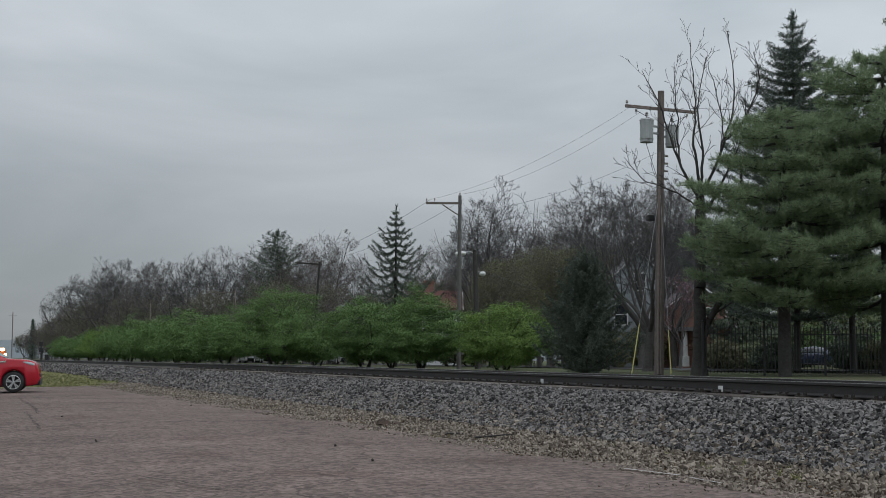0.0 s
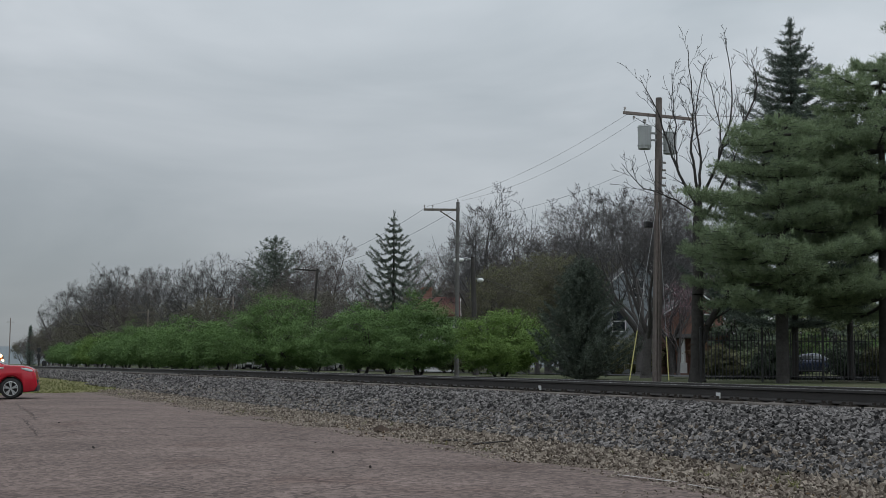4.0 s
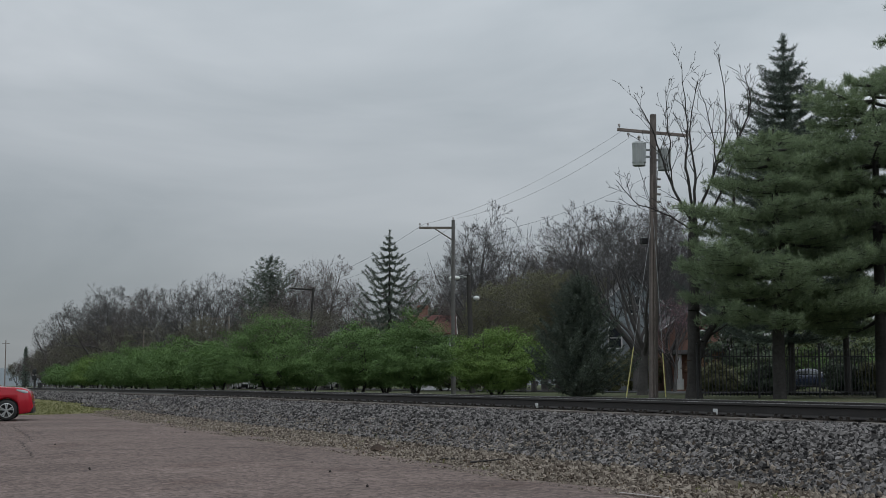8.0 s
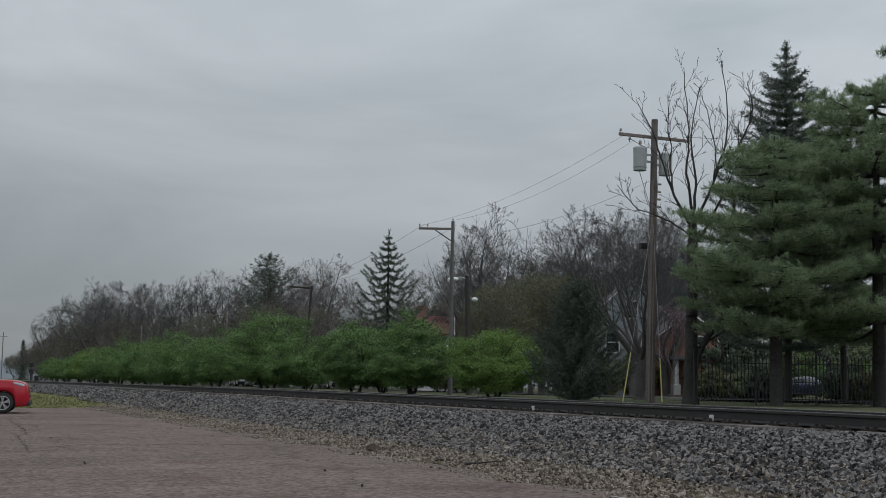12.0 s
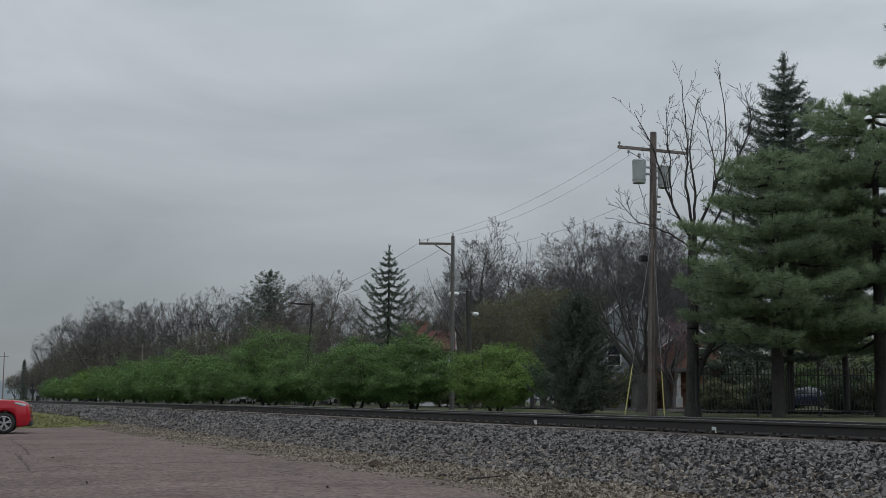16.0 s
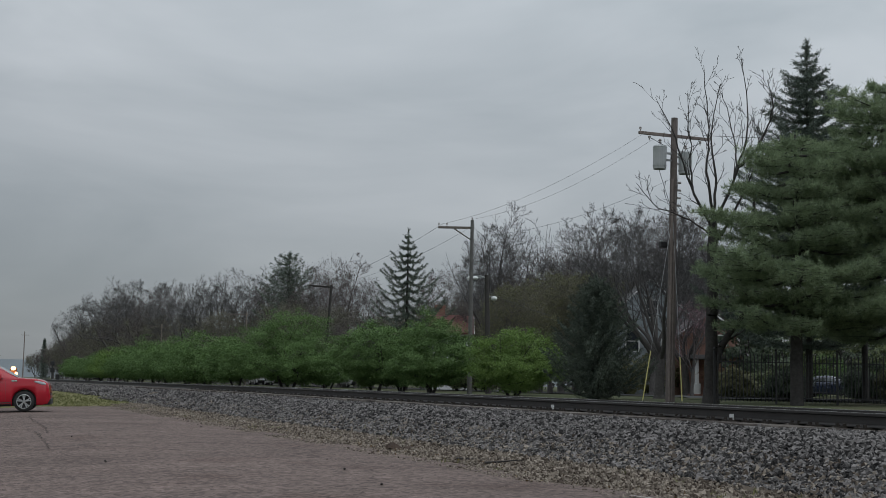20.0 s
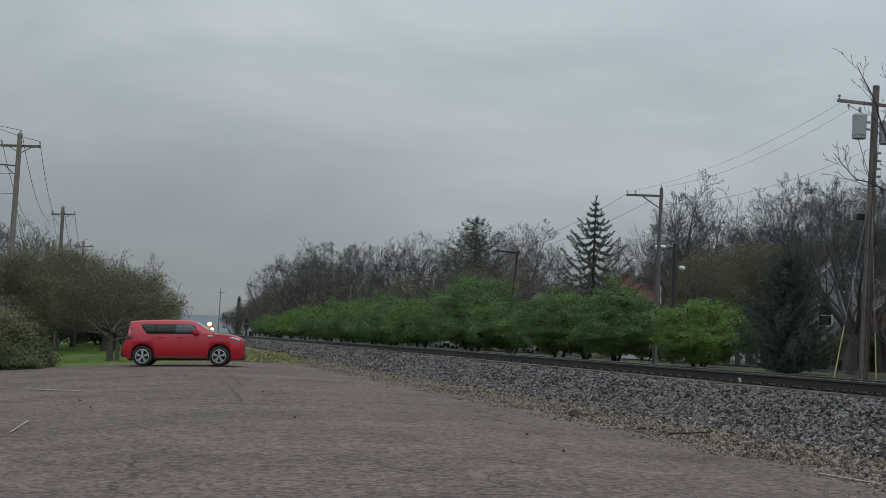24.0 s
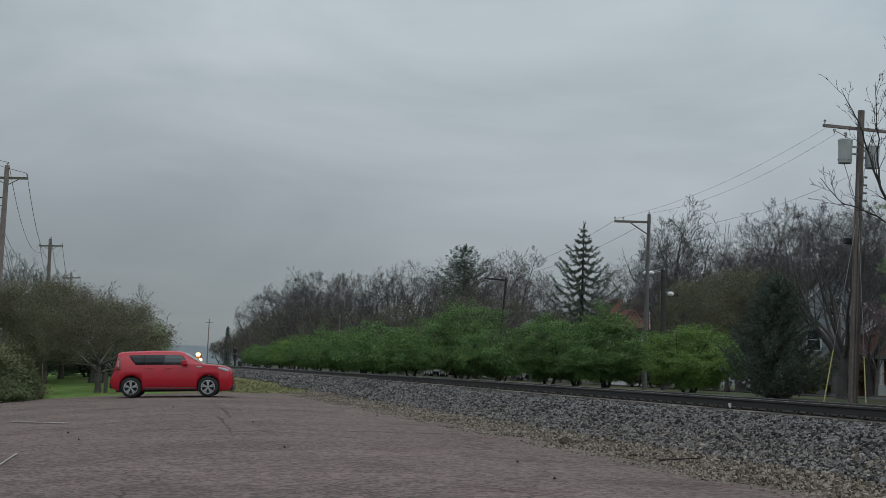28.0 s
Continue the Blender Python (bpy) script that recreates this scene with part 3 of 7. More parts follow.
def turn_about(d, angle, spin):
    """The direction d tilted by an angle towards one side."""
    a = unit(np.cross(d, (0.31, 0.77, 0.55)))
    b = np.cross(d, a)
    side = np.array(a) * math.cos(spin) + b * math.sin(spin)
    return np.array(d) * math.cos(angle) + side * math.sin(angle)


class Growth:
    """Grows branches that bend smoothly upwards and fork into finer ones, held inside a rounded crown."""

    def __init__(self, seed, least, crown, lift=0.05, wobble=0.07, spread=0.75, counts=(7, 6, 5, 3), ratio=0.56):
        self.rng = np.random.default_rng(seed)
        self.thick, self.thin, self.tips = Tubes(), Tubes(), []
        self.least, self.crown, self.lift, self.wobble = least, crown, lift, wobble
        self.spread, self.counts, self.ratio = spread, counts, ratio

    def inside(self, p):
        cz, rx, rz, lumps = self.crown
        v = np.array((p[0] / rx, p[1] / rx, (p[2] - cz) / rz))
        n = float(np.linalg.norm(v))
        if n < 0.5:
            return True
        return n < 0.9 + 0.16 * max(0.0, float((lumps @ (v / n)).max()) - 0.4)

    def tube(self, p, q, ra, rb):
        (self.thick if rb > 0.042 else self.thin).add(p, q, ra, rb, 8 if rb > 0.12 else 5 if rb > 0.04 else 3)

    def branch(self, p, d, length, r, level):
        rng = self.rng
        n = (8, 6, 4, 3, 2)[min(level, 4)]
        p, d = np.array(p, float), np.array(unit(d))
        drift = rng.normal(0, self.wobble, 3)
        # a branch ends where it would leave the crown
        room = 0.0
        ahead_of = np.array(unit(d + np.array((0, 0, self.lift * 0.5 * n))))
        step = 0.3 if level < 2 else 0.5 * length
        while room < length and self.inside(p + ahead_of * (room + step)):
            room += step
        if level > 1 and room < 0.3 * length:
            return
        length = min(length, max(room, 0.35) * rng.uniform(0.85, 1.08))
        r = min(r, max(self.least, (0.06 if level else 1.0) * length))
        r_end = max(self.least * 0.6, r * (0.16 if level else 0.07))
        forks = self.counts[level] if level < len(self.counts) else 0
        spin = rng.uniform(0, 6.28)
        made = 0
        for k in range(n):
            if rng.uniform() < 0.45:
                drift = rng.normal(0, self.wobble, 3)
            d = np.array(unit(d + drift + np.array((0, 0, self.lift * (1 - 0.5 * d[2])))))
            q = p + d * length / n
            fa, fb = k / n, (k + 1) / n
            self.tube(p, q, r + (r_end - r) * fa, r + (r_end - r) * fb)
            while made < forks and fb >= 0.22 + 0.78 * (made + 0.5) / forks:
                spin += 2.4 + rng.normal(0, 0.35)
                nd = turn_about(d, self.spread * rng.uniform(0.6, 1.2), spin)
                if nd[2] < -0.1:
                    nd[2] *= -0.5
                f = rng.uniform(0.2, 1.0)
                at = p + (q - p) * f
                self.branch(at, nd, length * self.ratio * rng.uniform(0.7, 1.2) * (1.2 - 0.45 * fb), max(self.least, (r + (r_end - r) * fb) * rng.uniform(0.5, 0.72)), level + 1)
                made += 1
            p = q
        if level >= len(self.counts) - 1:
            self.tips.append(p)

    def limb(self, points, r0, r1, forks, length):
        """One main limb through a few points, with side branches."""
        rng = self.rng
        pts = [np.array(p, float) for p in points]
        path = []
        for i in range(len(pts) - 1):
            a, b = pts[max(0, i - 1)], pts[min(len(pts) - 1, i + 2)]
            for k in range(5):
                f = k / 5
                h = (2 * f ** 3 - 3 * f ** 2 + 1, f ** 3 - 2 * f ** 2 + f, 3 * f ** 2 - 2 * f ** 3, f ** 3 - f ** 2)
                path.append(pts[i] * h[0] + (pts[i + 1] - a) * 0.5 * h[1] + pts[i + 1] * h[2] + (b - pts[i]) * 0.5 * h[3] + rng.normal(0, 0.02, 3))
        path.append(pts[-1])
        n = len(path) - 1
        for k in range(n):
            self.tube(path[k], path[k + 1], r0 + (r1 - r0) * k / n, r0 + (r1 - r0) * (k + 1) / n)
        spin = rng.uniform(0, 6.28)
        for m in range(forks):
            f = 0.25 + 0.75 * (m + rng.uniform(0, 1)) / forks
            k = min(n - 1, int(f * n))
            d = unit(path[k + 1] - path[k])
            spin += 2.4
            self.branch(path[k], turn_about(d, self.spread * rng.uniform(0.6, 1.1), spin), length * rng.uniform(0.5, 1.2) * (1.2 - 0.6 * f), max(self.least, (r0 + (r1 - r0) * f) * 0.55), 2)


def crown_tree(seed, height, trunk_r, label, clear=0.22, rx=3.2, limbs=6, tilt=0.6, twig=None, bark=None, least=0.0095, buds=None, puff=0.14, name="bare_tree", group="bare trees beyond the track", lift=0.06, wobble=0.07, spread=0.75, counts=(7, 6, 5, 3), ratio=0.58, leader=True):
    """A leafless tree: a trunk that opens into ascending limbs, which fork down to fine twigs inside a rounded crown."""
    tree = empty(name, Matrix(), label, "tree", group)
    z0 = height * clear
    lumps = np.random.default_rng(seed + 5).normal(0, 1, (11, 3))
    lumps /= np.linalg.norm(lumps, axis=1)[:, None]
    g = Growth(seed, least, ((height + z0 * 0.7) / 2, rx, (height - z0 * 0.7) / 2, lumps), lift, wobble, spread, counts, ratio)
    rng = g.rng
    lean = rng.normal(0, 0.04, 2)
    mid, top = np.array((lean[0] * z0 * 0.4, lean[1] * z0 * 0.5, z0 * 0.5)), np.array((lean[0] * z0, lean[1] * z0, z0))
    g.thick.add((0, 0, -0.15), (0, 0, 0.25), trunk_r * 1.5, trunk_r * 1.1, 9)
    g.thick.add((0, 0, 0.25), mid, trunk_r * 1.1, trunk_r * 0.95, 9)
    g.thick.add(mid, top, trunk_r * 0.95, trunk_r * 0.85, 9)
    reach = (height - z0)
    for k in range(limbs):
        w = 2 * math.pi * (k + rng.uniform(-0.25, 0.25)) / limbs
        t = tilt * rng.uniform(0.55, 1.25)
        at = mid + (top - mid) * rng.uniform(0.35, 1.0)
        g.branch(at, (math.cos(w) * math.sin(t), math.sin(w) * math.sin(t), math.cos(t)), reach * rng.uniform(0.8, 1.0), trunk_r * rng.uniform(0.4, 0.6), 0)
    if leader:
        g.branch(top, (lean[0], lean[1], 1), reach * 0.92, trunk_r * 0.55, 0)
    put("trunk", g.thick.mesh("trunk", bark or M_BARK_HAZED), tree)
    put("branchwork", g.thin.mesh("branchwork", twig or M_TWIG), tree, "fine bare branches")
    if buds:
        material, per, size = buds
        put("foliage", leaf_mesh("foliage", rng, g.tips, per, size, puff, material), tree, "haze of opening buds")
    return tree, g.thin.top()


def leaf_mesh(name, rng, centres, per, size, spread, material):
    """Rhombic leaves scattered round each centre."""
    c = np.repeat(np.asarray(centres, float), per, axis=0)
    n = len(c)
    c = c + rng.normal(0, 1, (n, 3)) * spread
    a = rng.normal(0, 1, (n, 3))
    a /= np.linalg.norm(a, axis=1)[:, None]
    b = np.cross(a, rng.normal(0, 1, (n, 3)))
    b /= np.linalg.norm(b, axis=1)[:, None]
    h = size * rng.uniform(0.6, 1.3, (n, 1))
    v = np.stack([c - a * h, c + b * h * 0.45 + a * h * 0.1, c + a * h, c - b * h * 0.45 + a * h * 0.1], 1).reshape(-1, 3)
    return arrays_mesh(name, v, np.arange(4 * n).reshape(n, 4), material)


def needle_mesh(name, rng, centres, dirs, per, length, width, fan, material):
    """Tufts of thin needles that fan out round a direction."""
    c = np.repeat(np.asarray(centres, float), per, axis=0)
    d = np.repeat(np.asarray(dirs, float), per, axis=0)
    n = len(c)
    d = d + rng.normal(0, fan, (n, 3))
    d /= np.linalg.norm(d, axis=1)[:, None]
    b = np.cross(d, rng.normal(0, 1, (n, 3)))
    b /= np.linalg.norm(b, axis=1)[:, None]
    h = length * rng.uniform(0.6, 1.25, (n, 1))
    c = c + rng.normal(0, length * 0.25, (n, 3))
    v = np.stack([c - b * width, c + b * width, c + d * h + b * width * 0.25], 1).reshape(-1, 3)
    return arrays_mesh(name, v, np.arange(3 * n).reshape(n, 3), material)


def sheet_leaves(name, rng, centres, outs, per, size, spread, material):
    """Leaves round each centre that turn their upper sides to the light."""
    c = np.repeat(np.asarray(centres, float), per, axis=0)
    o = np.repeat(np.asarray(outs, float), per, axis=0)
    n = len(c)
    c = c + rng.normal(0, 1, (n, 3)) * spread * np.array((1.0, 1.0, 0.45))
    up = o * 0.55 + np.array((0, 0, 0.6)) + rng.normal(0, 0.42, (n, 3))
    up /= np.linalg.norm(up, axis=1)[:, None]
    a = np.cross(up, rng.normal(0, 1, (n, 3)))
    a /= np.linalg.norm(a, axis=1)[:, None]
    b = np.cross(up, a)
    h = size * rng.uniform(0.6, 1.3, (n, 1))
    v = np.stack([c - a * h, c + b * h * 0.5, c + a * h - up * h * 0.25, c - b * h * 0.5], 1).reshape(-1, 3)
    return arrays_mesh(name, v, np.arange(4 * n).reshape(n, 4), material)


def leafy_bush(seed, width, height, label, material, leaves=9000, size=0.07, trunks=3, clear=0.05, name="leafy_tree", group="", fuzz=0.1, belly=0.42, rough=1.0):
    """A low round-headed tree: forked trunks under a domed, lumpy crown of small leaves."""
    rng = np.random.default_rng(seed)
    tree = empty(name, Matrix(), label, "tree", group)
    cz, rx = height * max(belly, clear + 0.2), width / 2
    up, down = height - cz, cz - height * clear
    pts, outs = [], []
    want = leaves // 36
    while len(pts) < want:
        d = rng.normal(0, 1, 3)
        d /= np.linalg.norm(d)
        e = Vector(d)
        R = 0.95 + rough * (0.16 * noise.noise(e * 1.7 + Vector((seed * 1.3, 0, 0))) + 0.15 * noise.noise(e * 3.6 + Vector((0, seed * 1.7, 0))) + 0.09 * noise.noise(e * 9.0))
        r = R * (rng.uniform(0.84, 1.02) if rng.uniform() < 0.72 else rng.uniform(0.4, 0.88))
        flat = 1.0 if d[2] > 0 else 1.0 + 0.12 * d[2]
        p = np.array((d[0] * rx * r * flat, d[1] * rx * r * flat, cz + d[2] * r * (up if d[2] > 0 else down)))
        if noise.noise((p[0] * 1.6 + seed, p[1] * 1.6, p[2] * 2.2)) > -0.12:
            pts.append(p)
            outs.append(d)
    wood = Tubes()
    for k in range(trunks):
        w = 2.4 * k + seed
        base = np.array((0.12 * k * math.cos(w), 0.12 * k * math.sin(w), -0.15))
        mid = base + np.array((math.cos(w) * width * 0.08, math.sin(w) * width * 0.08, height * (clear + 0.12)))
        r = 0.035 + 0.014 * height
        wood.add(base, mid, r, r * 0.75, 7)
        for i in range(7):
            c = pts[rng.integers(len(pts))]
            m2 = mid + (c - mid) * 0.5 + rng.normal(0, 0.1, 3)
            wood.add(mid, m2, r * 0.55, r * 0.3, 5)
            wood.add(m2, c, r * 0.3, r * 0.1, 4)
    put("trunk", wood.mesh("trunk", M_BARK), tree)
    put("crown", sheet_leaves("crown", rng, pts, outs, 36, size, fuzz, material), tree)
    return tree


def conifer(seed, height, width, label, material, name="spruce_tree", start=0.1, step=0.42, sag=0.25, upturn=0.3, per=7, needle=0.16, hang=0.0, gap=1.0, density=0.16, taper=0.9, thick=0.16, fan=0.5, wide=0.012, crowd=6):
    """A whorled conifer: straight trunk, tiers of boughs that sag and turn up, needles along them."""
    rng = np.random.default_rng(seed)
    tree = empty(name, Matrix(), label, "tree")
    wood = Tubes()
    wood.add((0, 0, -0.15), (0, 0, height * 0.5), thick, thick * 0.6, 8)
    wood.add((0, 0, height * 0.5), (0, 0, height), thick * 0.6, 0.015, 6)
    cs, ds = [], []
    z = height * start
    while z < height - 0.12:
        f = (height - z) / (height * (1 - start))
        reach = max(0.12, width / 2 * f ** taper)
        count = crowd if f > 0.12 else 4
        turn = rng.uniform(0, 6.28)
        for k in range(count):
            w = turn + 2 * math.pi * k / count + rng.normal(0, 0.18)
            L = reach * rng.uniform(0.6, 1.15)
            out = np.array((math.cos(w), math.sin(w), 0))
            side = np.array((-math.sin(w), math.cos(w), 0))
            prev = np.array((0, 0, z))
            steps = max(3, int(L / 0.35))
            for j in range(1, steps + 1):
                a = j / steps
                q = np.array((0, 0, z)) + out * L * a + np.array((0, 0, L * (-sag * math.sin(a * 2.2) + upturn * a * a)))
                wood.add(prev, q, max(0.008, 0.03 * f * (1.1 - a)), max(0.006, 0.03 * f * (1.05 - a)), 3)
                m = max(1, int(np.linalg.norm(q - prev) / density))
                for i in range(m):
                    c = prev + (q - prev) * (i + rng.uniform()) / m
                    wing = (0.30 * L * (1 - a) + 0.06) * gap
                    c = c + side * rng.uniform(-1, 1) * wing
                    cs.append(c)
                    ds.append(out * 0.5 + side * rng.uniform(-0.8, 0.8) + np.array((0, 0, 0.15 - hang)))
                prev = q
        z += step * (0.6 + 0.5 * f) * rng.uniform(0.85, 1.15)
    for i in range(14):
        cs.append((0, 0, height - 0.06 * i))
        ds.append((0, 0, 1.0))
    put("trunk", wood.mesh("trunk", M_BARK), tree)
    put("needles", needle_mesh("needles", rng, cs, ds, per, needle, wide, fan, material), tree)
    return tree


def white_pine(seed, height, label, tiers, name="pine_tree", tuft=0.19, per=15, trunk_r=0.24):
    """A broad soft pine: level boughs in tiers, each a flat fan of branchlets that carry upright tufts. tiers: height, reach, boughs."""
    rng = np.random.default_rng(seed)
    tree = empty(name, Matrix(), label, "tree")
    wood = Tubes()
    wood.add((0, 0, -0.15), (0, 0, height * 0.55), trunk_r, trunk_r * 0.7, 9)
    wood.add((0, 0, height * 0.55), (0, 0, height), trunk_r * 0.7, 0.03, 7)
    cs, ds = [], []
    for z, reach, count in tiers:
        o = rng.uniform(0, 6.28)
        for k in range(count):
            w = o + 2 * math.pi * k / count + rng.normal(0, 0.16)
            L = reach * rng.uniform(0.7, 1.12)
            out = np.array((math.cos(w), math.sin(w), 0))
            side = np.array((-math.sin(w), math.cos(w), 0))
            root = np.array((0, 0, z + rng.normal(0, 0.16)))
            tip_up, sag = rng.uniform(0.0, 0.12), rng.uniform(0.02, 0.1)
            sway = rng.uniform(-0.3, 0.3)
            prev = root
            n = max(5, int(L / 0.3))
            for j in range(1, n + 1):
                a = j / n
                q = root + out * L * a + side * sway * math.sin(a * 3) + np.array((0, 0, L * (tip_up * a * a - sag * math.sin(a * 3.1))))
                wood.add(prev, q, 0.07 * (1.08 - a), 0.07 * (1.04 - a), 5)
                if a > 0.2:
                    for sg in (-1, 1):
                        S = (L * 0.40 * (1 - 0.72 * a) + 0.22) * rng.uniform(0.6, 1.15)
                        sd = side * sg * rng.uniform(0.65, 1.0) + out * rng.uniform(0.4, 0.9) + np.array((0, 0, rng.uniform(-0.04, 0.18)))
                        sd /= np.linalg.norm(sd)
                        e = q + sd * S
                        wood.add(q, e, 0.014, 0.006, 3)
                        m = max(3, int(S / 0.085))
                        f = 0.12 + 0.88 * (np.arange(m) + rng.uniform(0, 1, m)) / m
                        for g in f:
                            cs.append(q + (e - q) * g + rng.normal(0, 1, 3) * (0.08, 0.08, 0.09))
                            ds.append(sd * 0.55 + np.array((0, 0, 0.65)))
                prev = q
            for g in range(8):
                cs.append(prev + rng.normal(0, 0.07, 3))
                ds.append(out * 0.7 + np.array((0, 0, 0.5)))
    for i in range(40):
        cs.append((rng.normal(0, 0.1), rng.normal(0, 0.1), height - 0.05 * i))
        ds.append((0, 0, 1.0))
    put("trunk", wood.mesh("trunk", M_BARK), tree)
    put("needles", needle_mesh("needles", rng, cs, ds, per, tuft, 0.0125, 0.7, M_PINE), tree)
    return tree


def stand(tree, b, y, turn=0.0, size=1.0, tall=None, sink=0.0):
    """Moves a thing to its place."""
    p = ahead(b, y)
    p.z -= sink
    tree.matrix_world = Matrix.Translation(p) @ Matrix.Rotation(radians(turn), 4, "Z") @ Matrix.Diagonal((size, size, tall or size, 1))
    return tree


def again(tree, b, y, turn, size, tall=None, label=""):
    p = ahead(b, y)
    c = copy_thing(tree, Matrix())
    c.matrix_world = Matrix.Translation(p) @ Matrix.Rotation(radians(turn), 4, "Z") @ Matrix.Diagonal((size, size, tall or size, 1))
    return tagged(c, label)


def build_hedge():
    """The row of round-headed green trees behind the track."""
    rows = [
        ("yellow-green round-headed small tree in full young leaf", M_LEAF_YELLOW, 0.0445, 65, 4.8, 3.2, 11),
        ("fresh green small tree with an open fork", M_LEAF, -0.0165, 68, 4.3, 4.0, 12),
        ("fresh green small tree, leafy to the ground", M_LEAF, -0.0575, 71, 4.6, 3.75, 13),
        ("large dome-shaped green tree in young leaf", M_LEAF, -0.1235, 80, 6.5, 4.55, 14),
        ("round green tree in the hedge row", M_LEAF, -0.183, 96, 5.4, 3.8, 15),
        ("round green tree in the hedge row", M_LEAF, -0.210, 115, 5.2, 3.75, 16),
        ("round green tree in the hedge row", M_LEAF, -0.231, 135, 5.4, 4.2, 17),
        ("round green tree in the hedge row", M_LEAF_YELLOW, -0.250, 160, 5.8, 3.95, 18),
        ("round green tree at the far end of the hedge row", M_LEAF, -0.270, 195, 6.6, 3.7, 19),
    ]
    for label, mat, b, y, w, h, seed in rows:
        near = y < 85
        t = leafy_bush(seed, w, h, label, mat, leaves=(46000 if y < 76 else 60000) if near else 26000, size=0.05 if near else 0.07, trunks=3 if y < 90 else 4, group="hedge row along the track", fuzz=0.17 if near else 0.24, clear=0.09 if y < 76 else 0.11 if y < 110 else 0.16, rough=1.9, belly=0.42)
        stand(t, b, y)
    # smaller ones that close the gaps of the row
    t = leafy_bush(31, 4.6, 3.4, "small green tree closing a gap in the hedge row", M_LEAF, leaves=22000, size=0.065, group="hedge row along the track", fuzz=0.2, clear=0.14, rough=1.5)
    stand(t, -0.196, 104)
    for b, y, turn, size in ((-0.160, 88, 60, 0.98), (-0.2205, 124, 140, 1.05), (-0.241, 146, 200, 1.1), (-0.260, 176, 20, 1.1), (-0.278, 215, 90, 1.15), (-0.094, 84, 120, 0.72), (-0.039, 74, 200, 0.85)):
        again(t, b, y, turn, size)


build_hedge()


